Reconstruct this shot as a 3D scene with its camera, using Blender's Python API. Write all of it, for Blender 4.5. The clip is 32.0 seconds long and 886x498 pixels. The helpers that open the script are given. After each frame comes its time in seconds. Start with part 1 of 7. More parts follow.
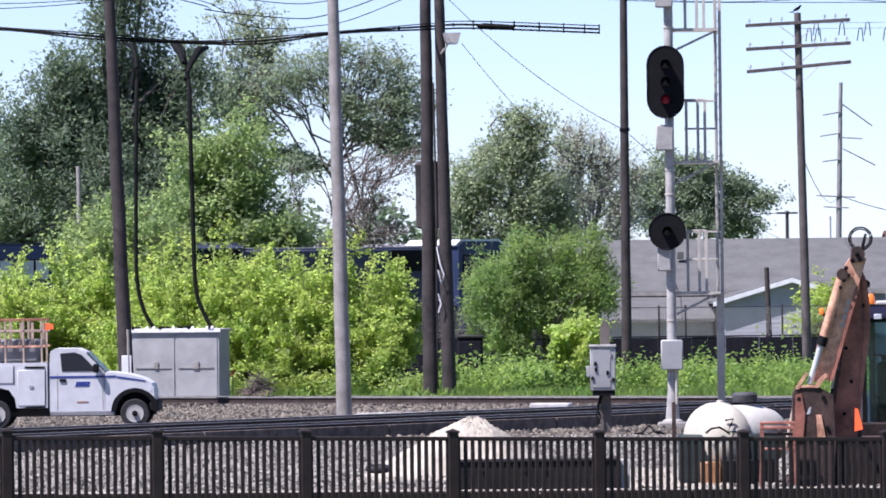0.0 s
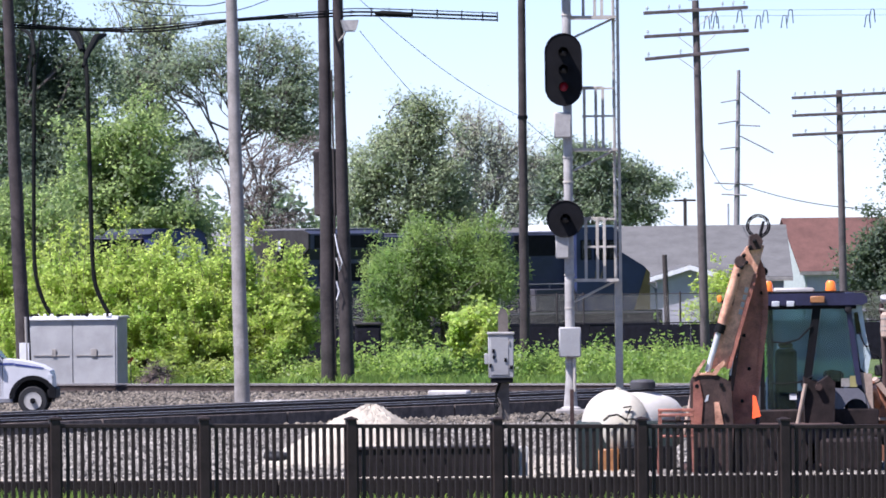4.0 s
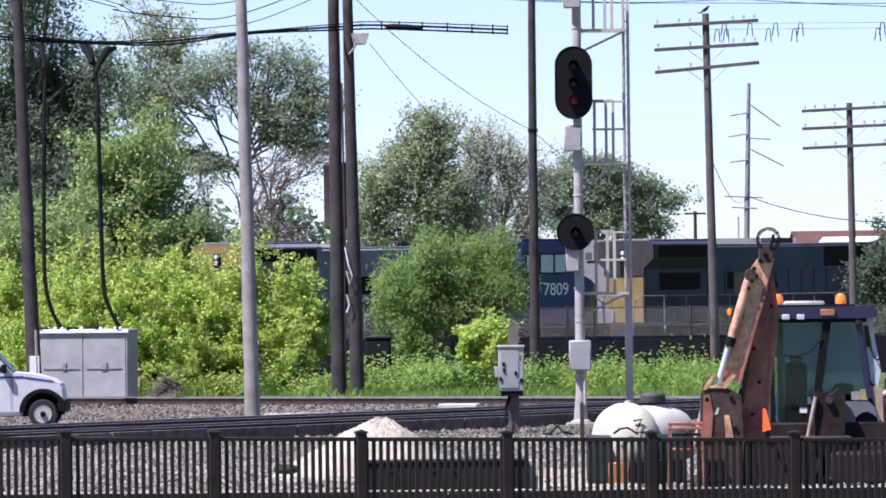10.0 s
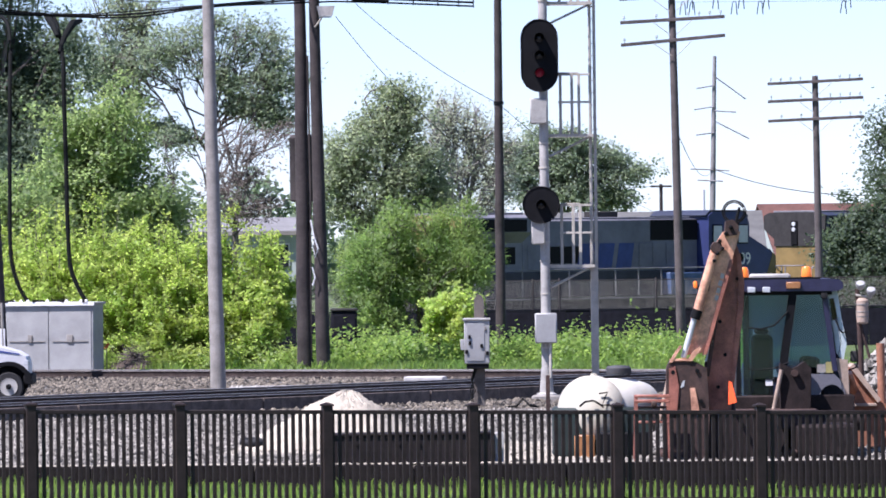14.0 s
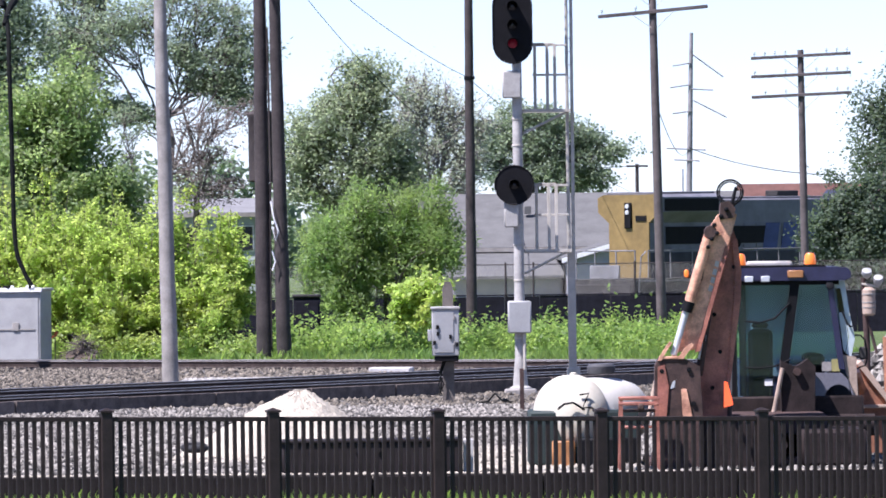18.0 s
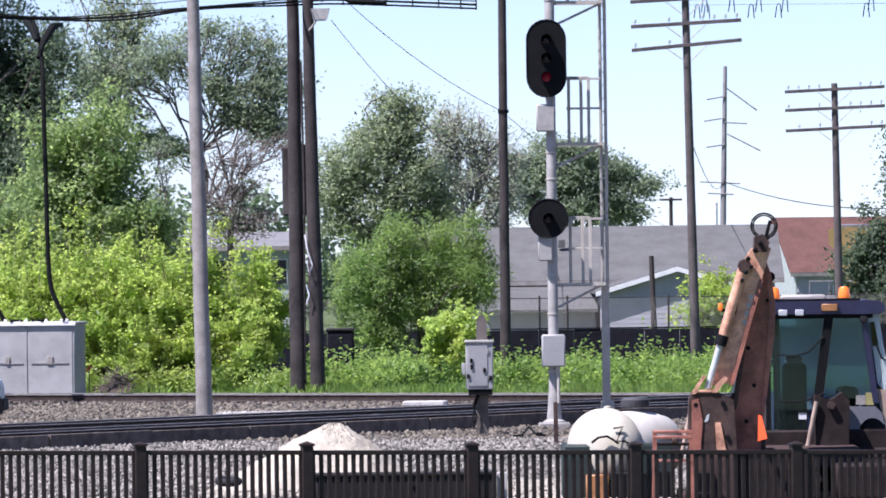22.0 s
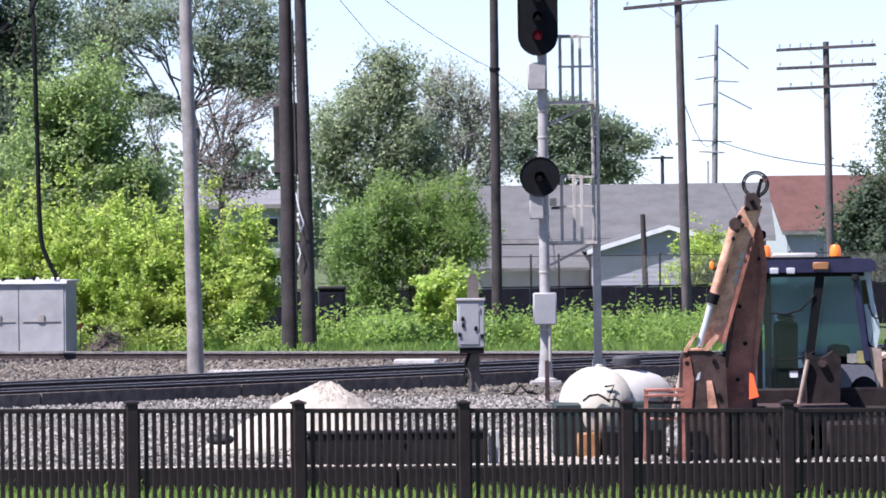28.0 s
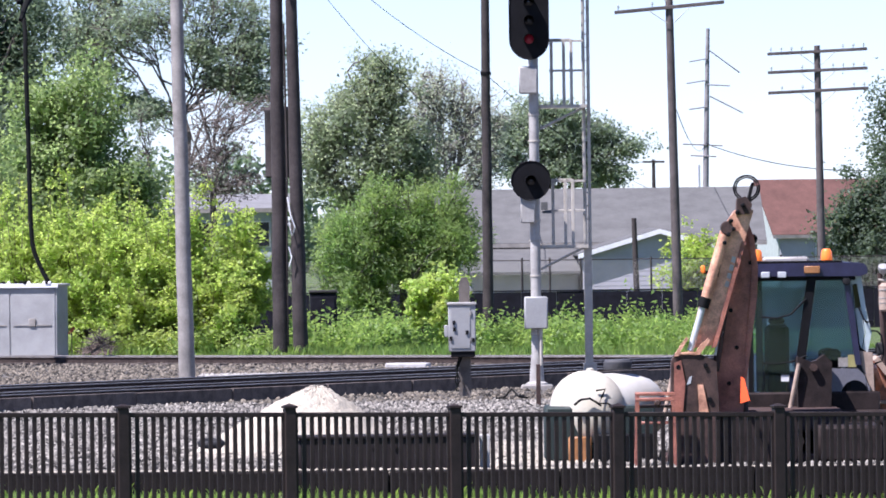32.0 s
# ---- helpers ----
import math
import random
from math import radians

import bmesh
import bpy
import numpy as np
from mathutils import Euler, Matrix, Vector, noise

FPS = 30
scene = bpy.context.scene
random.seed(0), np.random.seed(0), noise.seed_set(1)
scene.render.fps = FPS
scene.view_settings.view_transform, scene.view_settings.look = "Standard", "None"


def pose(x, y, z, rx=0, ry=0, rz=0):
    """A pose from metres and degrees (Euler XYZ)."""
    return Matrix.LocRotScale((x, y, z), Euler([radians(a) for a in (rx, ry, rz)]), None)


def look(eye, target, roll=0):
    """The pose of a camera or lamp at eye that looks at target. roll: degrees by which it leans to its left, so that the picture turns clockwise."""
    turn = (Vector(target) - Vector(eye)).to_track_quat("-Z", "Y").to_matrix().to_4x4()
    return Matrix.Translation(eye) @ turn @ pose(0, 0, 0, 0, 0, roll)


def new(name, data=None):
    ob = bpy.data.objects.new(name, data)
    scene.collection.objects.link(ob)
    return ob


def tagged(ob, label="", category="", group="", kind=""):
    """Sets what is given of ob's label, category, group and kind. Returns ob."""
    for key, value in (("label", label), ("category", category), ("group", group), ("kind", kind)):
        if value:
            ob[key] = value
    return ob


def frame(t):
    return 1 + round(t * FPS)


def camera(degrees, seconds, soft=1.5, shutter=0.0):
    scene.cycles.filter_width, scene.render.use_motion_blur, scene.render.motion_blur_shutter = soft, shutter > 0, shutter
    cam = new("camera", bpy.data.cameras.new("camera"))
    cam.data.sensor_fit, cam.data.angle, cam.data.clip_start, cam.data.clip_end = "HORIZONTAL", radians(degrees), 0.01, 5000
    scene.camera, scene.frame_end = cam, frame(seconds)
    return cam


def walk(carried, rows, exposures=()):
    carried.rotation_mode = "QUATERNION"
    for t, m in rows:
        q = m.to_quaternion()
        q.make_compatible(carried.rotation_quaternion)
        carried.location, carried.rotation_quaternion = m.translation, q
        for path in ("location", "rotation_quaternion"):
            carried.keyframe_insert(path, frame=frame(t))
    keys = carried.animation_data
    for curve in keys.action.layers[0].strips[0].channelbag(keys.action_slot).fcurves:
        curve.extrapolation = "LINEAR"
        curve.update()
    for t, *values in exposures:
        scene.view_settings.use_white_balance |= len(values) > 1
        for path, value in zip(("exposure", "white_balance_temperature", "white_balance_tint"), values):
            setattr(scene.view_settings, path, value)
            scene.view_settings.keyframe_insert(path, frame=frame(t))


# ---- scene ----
# the eye: far stand, near stand, and how much the walk has gone over to the near one
cam = camera(7.0, 32.0, soft=1.75)
FAR = Vector((-0.089, -6.139, 3.878))
NEAR = Vector((0.079, 5.550, 3.926))
ROWS = [  # seconds, share of the way, yaw, pitch, roll
    (0.00, 0.000, 0.8760, 0.1607, 0.672),
    (0.50, 0.000, 0.8795, -0.0704, 0.672),
    (1.00, 0.000, 0.6775, -0.1592, 0.672),
    (1.50, 0.000, 0.2394, -0.1229, 0.672),
    (2.00, 0.000, 0.0468, -0.0907, 0.672),
    (2.50, 0.000, -0.0551, -0.0995, 0.672),
    (3.00, 0.000, -0.0689, -0.1064, 0.672),
    (3.50, 0.000, 0.0200, 0.0046, 0.672),
    (4.50, 0.000, 0.0784, 0.0621, 0.672),
    (5.50, 0.000, 0.1367, 0.1196, 0.672),
    (6.00, 0.000, 0.2149, 0.1507, 0.672),
    (6.50, 0.000, 0.2595, 0.1921, 0.672),
    (7.00, 0.000, 0.2801, 0.2606, 0.672),
    (7.50, 0.000, 0.2783, 0.2440, 0.672),
    (8.00, 0.000, 0.2395, 0.2503, 0.672),
    (8.50, 0.000, 0.2234, 0.2530, 0.672),
    (9.00, 0.000, 0.2051, 0.2022, 0.672),
    (9.50, 0.000, 0.1711, 0.1677, 0.672),
    (10.00, 0.000, 0.1501, 0.1566, 0.672),
    (10.50, 0.000, 0.1344, 0.1154, 0.672),
    (11.00, 0.000, 0.1224, 0.0809, 0.672),
    (11.50, 0.000, 0.1027, 0.0400, 0.672),
    (12.00, 0.000, 0.0602, 0.0324, 0.672),
    (12.50, 0.000, -0.0215, 0.0448, 0.672),
    (13.00, 0.000, -0.0760, 0.0174, 0.672),
    (13.50, 0.000, -0.0756, -0.0169, 0.672),
    (14.00, 0.000, -0.1201, -0.0618, 0.672),
    (14.50, 0.000, -0.1646, -0.1067, 0.672),
    (15.00, 0.000, -0.2091, -0.1515, 0.672),
    (15.50, 0.000, -0.2535, -0.1964, 0.672),
    (15.60, 0.000, -0.2595, -0.2104, 0.672),
    (15.70, 0.220, -0.2686, -0.2499, 0.683),
    (15.80, 0.500, -0.2776, -0.2894, 0.696),
    (15.90, 0.780, -0.2866, -0.3288, 0.709),
    (16.00, 1.000, -0.2957, -0.3683, 0.720),
    (16.50, 1.000, -0.3837, -0.3985, 0.720),
    (17.00, 1.000, -0.4160, -0.3699, 0.720),
    (17.50, 1.000, -0.3837, -0.2685, 0.720),
    (18.00, 1.000, -0.3372, -0.2183, 0.720),
    (18.50, 1.000, -0.2742, -0.1285, 0.720),
    (19.00, 1.000, -0.2000, -0.0400, 0.720),
    (19.50, 1.000, -0.1513, -0.0242, 0.720),
    (20.00, 1.000, -0.0766, 0.0193, 0.720),
    (20.50, 1.000, -0.0217, 0.0525, 0.720),
    (21.00, 1.000, -0.0150, 0.0612, 0.720),
    (21.50, 1.000, -0.0288, 0.0113, 0.720),
    (22.00, 1.000, -0.0691, 0.0505, 0.720),
    (22.50, 1.000, -0.1066, 0.0242, 0.720),
    (23.00, 1.000, -0.1477, -0.0259, 0.720),
    (23.50, 1.000, -0.1786, -0.0183, 0.720),
    (24.00, 1.000, -0.2000, 0.0230, 0.720),
    (24.50, 1.000, -0.2134, 0.0175, 0.720),
    (25.00, 1.000, -0.1841, -0.0675, 0.720),
    (25.50, 1.000, -0.1575, -0.1199, 0.720),
    (26.00, 1.000, -0.1303, -0.1821, 0.720),
    (26.50, 1.000, -0.1035, -0.2167, 0.720),
    (27.50, 1.000, -0.1242, -0.2580, 0.720),
    (28.50, 1.000, -0.1450, -0.2993, 0.720),
    (29.00, 1.000, -0.1517, -0.3062, 0.720),
    (29.50, 1.000, -0.1723, -0.3002, 0.720),
    (30.00, 1.000, -0.1786, -0.3257, 0.720),
    (30.50, 1.000, -0.1853, -0.3750, 0.720),
    (31.00, 1.000, -0.1861, -0.3875, 0.720),
    (31.50, 1.000, -0.1861, -0.3119, 0.720),
    (32.00, 1.000, -0.2067, -0.2505, 0.720),
]
EXPOSURES = [  # seconds, stops
    (0.0, 0.85), (0.5, 0.95), (1.0, 1.02), (2.0, 1.05), (3.0, 1.01), (3.5, 0.94), (6.0, 0.94), (7.0, 0.89), (10.0, 0.83), (11.5, 0.88), (13.0, 0.95), (15.5, 1.0), (16.0, 1.01), (17.0, 1.11), (18.0, 1.09), (19.0, 0.96),
    (21.0, 0.87), (24.0, 0.84), (25.0, 0.80), (26.5, 0.90), (28.5, 1.0), (29.0, 1.01), (30.0, 1.0), (31.0, 1.03), (32.0, 1.01)]
walk(cam, [(t, Matrix.Translation(FAR.lerp(NEAR, k)) @ pose(0, 0, 0, 90 + pitch, roll, yaw)) for t, k, yaw, pitch, roll in ROWS], EXPOSURES)

# ---- light ----
SUN_DIR = Vector((-0.44, -0.29, 0.85)).normalized()      # towards the sun: high on the left
world = bpy.data.worlds.new("sky")
scene.world = world
world.use_nodes = True
_n = world.node_tree.nodes
_sky = _n.new("ShaderNodeTexSky")
_sky.sky_type = "NISHITA"
_sky.sun_disc = False
_sky.sun_elevation = math.asin(SUN_DIR.z)
_sky.sun_rotation = math.atan2(SUN_DIR.x, SUN_DIR.y)
_sky.air_density, _sky.dust_density, _sky.ozone_density = 0.62, 0.08, 3.7
world.node_tree.links.new(_sky.outputs[0], _n["Background"].inputs[0])
_n["Background"].inputs[1].default_value = 0.086
_sun = bpy.data.lights.new("sun", "SUN")
_sun.energy, _sun.angle, _sun.color = 5.0, radians(0.6), (0.985, 0.965, 0.89)
sun = new("sun", _sun)
sun.matrix_world = look(SUN_DIR * 100, (0, 0, 0))
scene.view_settings.use_white_balance = True
scene.view_settings.white_balance_temperature = 5900
scene.view_settings.white_balance_tint = 28


# ---- materials ----
def mat(name, col, rough=0.6, metal=0.0, var=0.25, size=4.0, bump=0.15, col2=None, fine=40.0, island=0.0, spec=0.5, glow=0.0, per=0.0):
    """A surface with stains (size, per metre), grain (fine, per metre) and relief."""
    m = bpy.data.materials.new(name)
    m.use_nodes = True
    nt = m.node_tree
    n, li = nt.nodes, nt.links
    b = n["Principled BSDF"]
    b.inputs["Roughness"].default_value, b.inputs["Metallic"].default_value = rough, metal
    b.inputs["Specular IOR Level"].default_value = spec
    tc = n.new("ShaderNodeTexCoord")
    big, small = n.new("ShaderNodeTexNoise"), n.new("ShaderNodeTexNoise")
    big.inputs["Scale"].default_value, big.inputs["Detail"].default_value, big.inputs["Roughness"].default_value = size, 5, 0.65
    small.inputs["Scale"].default_value, small.inputs["Detail"].default_value = fine, 3
    for t in (big, small):
        li.new(tc.outputs["Object"], t.inputs["Vector"])
    ramp = n.new("ShaderNodeValToRGB")
    lo = col2 if col2 else tuple(c * (1 - var) for c in col)
    hi = tuple(min(1, c * (1 + var * 0.5)) for c in col)
    ramp.color_ramp.elements[0].color, ramp.color_ramp.elements[0].position = (*lo, 1), 0.32
    ramp.color_ramp.elements[1].color, ramp.color_ramp.elements[1].position = (*hi, 1), 0.62
    li.new(big.outputs["Fac"], ramp.inputs["Fac"])
    mix = n.new("ShaderNodeMix")
    mix.data_type, mix.blend_type = "RGBA", "MULTIPLY"
    gr = n.new("ShaderNodeMapRange")
    gr.inputs["From Min"].default_value, gr.inputs["From Max"].default_value = 0.3, 0.7
    gr.inputs["To Min"].default_value, gr.inputs["To Max"].default_value = 1 - var * 0.6, 1.0
    li.new(small.outputs["Fac"], gr.inputs["Value"])
    mix.inputs[0].default_value = 1.0
    li.new(ramp.outputs["Color"], mix.inputs[6])
    li.new(gr.outputs["Result"], mix.inputs[7])
    out = mix.outputs[2]
    if island or per:
        src = n.new("ShaderNodeNewGeometry").outputs["Random Per Island"] if island else n.new("ShaderNodeObjectInfo").outputs["Random"]
        k = island or per
        mr = n.new("ShaderNodeMapRange")
        mr.inputs["To Min"].default_value, mr.inputs["To Max"].default_value = 1 - k, 1 + k
        li.new(src, mr.inputs["Value"])
        hs = n.new("ShaderNodeHueSaturation")
        li.new(mr.outputs["Result"], hs.inputs["Value"])
        li.new(out, hs.inputs["Color"])
        out = hs.outputs["Color"]
    li.new(out, b.inputs["Base Color"])
    if bump:
        bp = n.new("ShaderNodeBump")
        bp.inputs["Strength"].default_value, bp.inputs["Distance"].default_value = bump, 0.02
        li.new(small.outputs["Fac"], bp.inputs["Height"])
        li.new(bp.outputs["Normal"], b.inputs["Normal"])
    if glow:
        b.inputs["Emission Color"].default_value, b.inputs["Emission Strength"].default_value = (*col, 1), glow
    return m


def leaf_mat(name, col, lit, spread=0.35, through_share=0.45):
    """Leaves: matt upper side and light that shines through, varied leaf by leaf."""
    m = bpy.data.materials.new(name)
    m.use_nodes = True
    nt = m.node_tree
    n, li = nt.nodes, nt.links
    n.remove(n["Principled BSDF"])
    geo = n.new("ShaderNodeNewGeometry")
    mr = n.new("ShaderNodeMapRange")
    mr.inputs["To Min"].default_value, mr.inputs["To Max"].default_value = 1 - spread, 1 + spread
    li.new(geo.outputs["Random Per Island"], mr.inputs["Value"])
    tc, ns = n.new("ShaderNodeTexCoord"), n.new("ShaderNodeTexNoise")
    ns.inputs["Scale"].default_value = 0.9
    li.new(tc.outputs["Object"], ns.inputs["Vector"])
    hue = n.new("ShaderNodeMapRange")
    hue.inputs["From Min"].default_value, hue.inputs["From Max"].default_value = 0.3, 0.7
    hue.inputs["To Min"].default_value, hue.inputs["To Max"].default_value = 0.485, 0.512
    li.new(ns.outputs["Fac"], hue.inputs["Value"])
    sh = []
    for c, kind in ((col, "ShaderNodeBsdfDiffuse"), (lit, "ShaderNodeBsdfTranslucent")):
        hs = n.new("ShaderNodeHueSaturation")
        hs.inputs["Color"].default_value = (*c, 1)
        li.new(mr.outputs["Result"], hs.inputs["Value"])
        li.new(hue.outputs["Result"], hs.inputs["Hue"])
        s = n.new(kind)
        li.new(hs.outputs["Color"], s.inputs["Color"])
        sh.append(s)
    mx = n.new("ShaderNodeMixShader")
    mx.inputs[0].default_value = through_share
    li.new(sh[0].outputs[0], mx.inputs[1])
    li.new(sh[1].outputs[0], mx.inputs[2])
    gl, mg = n.new("ShaderNodeBsdfGlossy"), n.new("ShaderNodeMixShader")
    gl.inputs["Roughness"].default_value = 0.5
    gl.inputs["Color"].default_value = (0.7, 0.75, 0.7, 1)
    mg.inputs[0].default_value = 0.025
    li.new(mx.outputs[0], mg.inputs[1])
    li.new(gl.outputs[0], mg.inputs[2])
    li.new(mg.outputs[0], n["Material Output"].inputs["Surface"])
    return m


def glass_mat(name, tint, clear=0.6, rough=0.03, veil=0.0):
    m = bpy.data.materials.new(name)
    m.use_nodes = True
    nt = m.node_tree
    n, li = nt.nodes, nt.links
    n.remove(n["Principled BSDF"])
    tr, gl, mx = n.new("ShaderNodeBsdfTransparent"), n.new("ShaderNodeBsdfGlossy"), n.new("ShaderNodeMixShader")
    tr.inputs["Color"].default_value = (*(clear * c for c in tint), 1)
    gl.inputs["Roughness"].default_value = rough
    # pale diffuse share stands in for sky light reflected on the pane
    df, dm = n.new("ShaderNodeBsdfDiffuse"), n.new("ShaderNodeMixShader")
    df.inputs["Color"].default_value = (*(0.85 * c for c in tint), 1)
    dm.inputs[0].default_value = veil
    li.new(tr.outputs[0], dm.inputs[1])
    li.new(df.outputs[0], dm.inputs[2])
    fr = n.new("ShaderNodeFresnel")
    fr.inputs["IOR"].default_value = 1.55
    li.new(fr.outputs[0], mx.inputs[0])
    li.new(dm.outputs[0], mx.inputs[1])
    li.new(gl.outputs[0], mx.inputs[2])
    li.new(mx.outputs[0], n["Material Output"].inputs["Surface"])
    return m


M_FENCE = mat("black_brown_paint", (0.030, 0.022, 0.020), 0.6, var=0.3, spec=0.2)
M_KERB = mat("black_brown_timber", (0.019, 0.015, 0.014), 0.9, var=0.4, bump=0.4, per=0.15, spec=0.15)
M_TIMBER = mat("dark_timber", (0.14, 0.112, 0.095), 0.85, var=0.5, bump=0.5, per=0.25)
M_POLE = mat("creosote_pole", (0.052, 0.042, 0.039), 0.9, var=0.5, size=1.5, fine=25, bump=0.6)
# Far poles in lighter browns and greys: haze is put into their colour.
M_POLE_F = mat("hazed_far_pole", (0.27, 0.255, 0.255), 0.9, var=0.3, size=1.5, fine=25, bump=0.4)
M_POLE_T = mat("hazed_brown_pole", (0.112, 0.093, 0.088), 0.9, var=0.4, size=1.5, fine=25, bump=0.5)
M_POLE_G = mat("weathered_grey_pole", (0.30, 0.28, 0.25), 0.9, var=0.3, size=2.0, fine=30, bump=0.5)
M_POST = mat("weathered_brown_post", (0.15, 0.13, 0.11), 0.9, var=0.35, size=2.5, fine=30, bump=0.5)
M_STEEL = mat("galvanised_steel", (0.49, 0.455, 0.385), 0.65, 0.0, var=0.2, spec=0.3)
M_SILVER = mat("silver_paint", (0.42, 0.405, 0.37), 0.6, 0.0, var=0.25, size=2.5, spec=0.3)
M_CABINET = mat("aluminium_cabinet", (0.36, 0.36, 0.345), 0.55, 0.05, var=0.2, size=1.2)
M_BLACK = mat("black_paint", (0.008, 0.008, 0.009), 0.7, var=0.3, spec=0.15)
M_RUBBER = mat("rubber", (0.02, 0.02, 0.021), 0.8, var=0.3)
M_CABLE = mat("black_cable", (0.008, 0.009, 0.008), 0.8, var=0.2, spec=0.15)
M_RAIL = mat("rusty_rail", (0.056, 0.041, 0.035), 0.8, 0.1, var=0.45, size=6, spec=0.25)
M_RAILTOP = mat("polished_rail_head", (0.42, 0.39, 0.36), 0.5, 0.3, var=0.25)
M_TIE = mat("old_tie", (0.13, 0.108, 0.092), 0.9, var=0.5, bump=0.6, per=0.3)
M_BALLAST = mat("ballast_stone", (0.205, 0.19, 0.162), 0.95, var=0.45, island=0.9, fine=60)
M_BALLAST2 = mat("brown_ballast_stone", (0.145, 0.125, 0.095), 0.95, var=0.5, size=1.0, island=0.9, fine=60)
M_PALESTONE = mat("pale_limestone", (0.36, 0.345, 0.315), 0.95, var=0.35, island=0.4, fine=60)
M_SAND = mat("pale_sand", (0.45, 0.405, 0.32), 0.97, var=0.25, size=2.5, fine=22, bump=1.0)
M_RUST = mat("rusty_orange_paint", (0.36, 0.155, 0.085), 0.65, 0.1, var=0.5, size=3.5, col2=(0.20, 0.085, 0.05))
M_RUSTDARK = mat("rusty_steel", (0.078, 0.045, 0.036), 0.8, 0.15, var=0.6, size=4)
# Near-black brown for the backhoe's lower parts.
M_DARKSTEEL = mat("dark_rusty_steel", (0.030, 0.021, 0.019), 0.8, 0.1, var=0.55, size=4, spec=0.25)
# Dipper orange kept extra light: sun on it is put into the colour.
M_SALMON = mat("light_orange_paint", (0.82, 0.43, 0.27), 0.5, 0.05, var=0.5, size=4.0, col2=(0.44, 0.20, 0.125), bump=0.3)
M_FADED = mat("brown_orange_paint", (0.40, 0.15, 0.10), 0.55, 0.05, var=0.5, size=3.0, col2=(0.19, 0.068, 0.048), bump=0.35)
M_PURPLE = mat("dark_violet_paint", (0.028, 0.026, 0.062), 0.4, var=0.25)
M_WHITE = mat("white_paint", (0.60, 0.60, 0.60), 0.45, var=0.12, size=2)
M_CREAM = mat("cream_white_shell", (0.54, 0.51, 0.41), 0.5, var=0.12, size=2, col2=(0.46, 0.42, 0.32))
M_OFFWHITE = mat("warm_white_shell", (0.62, 0.60, 0.53), 0.5, var=0.1, size=2)
M_LID = mat("worn_grey_plastic", (0.06, 0.06, 0.065), 0.7, var=0.25)
M_TAN = mat("faded_tan_paint", (0.44, 0.33, 0.25), 0.75, var=0.35, size=3.0)
M_PALEG = mat("pale_turquoise_trim", (0.50, 0.58, 0.58), 0.4, var=0.15)
M_OCHRE = mat("yellowed_sticker", (0.36, 0.32, 0.12), 0.6, var=0.2)
M_AMBERD = mat("dull_amber_lens", (0.42, 0.19, 0.07), 0.4, var=0.3)
M_BLUE = mat("blue_stripe", (0.03, 0.05, 0.22), 0.4, var=0.15)
M_TROUGH = mat("brown_black_steel", (0.019, 0.014, 0.014), 0.75, 0.05, var=0.4, size=2.0, spec=0.25)
M_ORANGE = mat("orange_lens", (0.95, 0.22, 0.03), 0.3, var=0.1, glow=0.25)
# Emitted light is added to this orange; triangle and flag are no lamps.
M_ORANGE_F = mat("fluorescent_orange", (0.95, 0.12, 0.03), 0.5, var=0.1, glow=0.35)
M_REDFLAG = mat("faded_red_orange", (0.62, 0.14, 0.05), 0.6, var=0.2)
M_RED = mat("red_signal_lens", (0.26, 0.010, 0.03), 0.35, var=0.05, glow=0.03)
M_LENS = mat("dark_lens", (0.015, 0.015, 0.018), 0.15, var=0.05)
M_LAMP = mat("clear_lamp_glass", (0.55, 0.57, 0.58), 0.2, var=0.15)
M_GREEN = mat("dark_green_paint", (0.016, 0.031, 0.027), 0.7, var=0.35)
M_GLASSG = glass_mat("green_tinted_glass", (0.68, 0.85, 0.92), 0.96, veil=0.012)
# strong pale film: reflected brightness put into the cab's front pane
M_GLASSH = glass_mat("veiled_glass", (0.64, 0.76, 0.80), 0.95, veil=0.38)
M_GLASSD = glass_mat("dark_glass", (0.25, 0.28, 0.32), 0.35)
M_BARK = mat("bark", (0.16, 0.13, 0.115), 0.95, var=0.4, size=3, bump=0.6)
M_BARKG = mat("pale_grey_bark", (0.33, 0.305, 0.285), 0.95, var=0.3, size=3, bump=0.5)
M_SOIL = mat("soil", (0.12, 0.09, 0.07), 0.97, var=0.4)
M_ROOF = mat("grey_shingle", (0.118, 0.118, 0.112), 0.95, var=0.2, size=1.2, fine=15, per=0.05)
M_ROOFL = mat("light_grey_shingle", (0.205, 0.205, 0.205), 0.95, var=0.2, size=1.2, fine=15)
M_SIDING = mat("blue_grey_siding", (0.41, 0.40, 0.44), 0.8, var=0.12, size=1.0)
M_TRIM = mat("white_trim", (0.78, 0.78, 0.77), 0.6, var=0.1)
M_REDROOF = mat("red_brown_shingle", (0.138, 0.066, 0.052), 0.95, var=0.25, size=1.2, fine=15)
M_MINT = mat("pale_green_siding", (0.40, 0.45, 0.42), 0.8, var=0.12)
M_TARP = mat("black_wall_boards", (0.013, 0.013, 0.019), 0.85, var=0.4, per=0.2, spec=0.15)
M_LOCOBLUE = mat("dark_blue_loco_paint", (0.032, 0.040, 0.068), 0.55, var=0.3, size=0.8)
M_LOCONAVY = mat("navy_loco_paint", (0.028, 0.042, 0.10), 0.5, var=0.3, size=0.8)
M_LOCOBLUE2 = mat("bright_blue_loco_paint", (0.032, 0.044, 0.135), 0.5, var=0.25, size=0.8)
M_PALEBLUE = mat("faded_light_blue_paint", (0.07, 0.115, 0.22), 0.6, var=0.3, size=1.5)
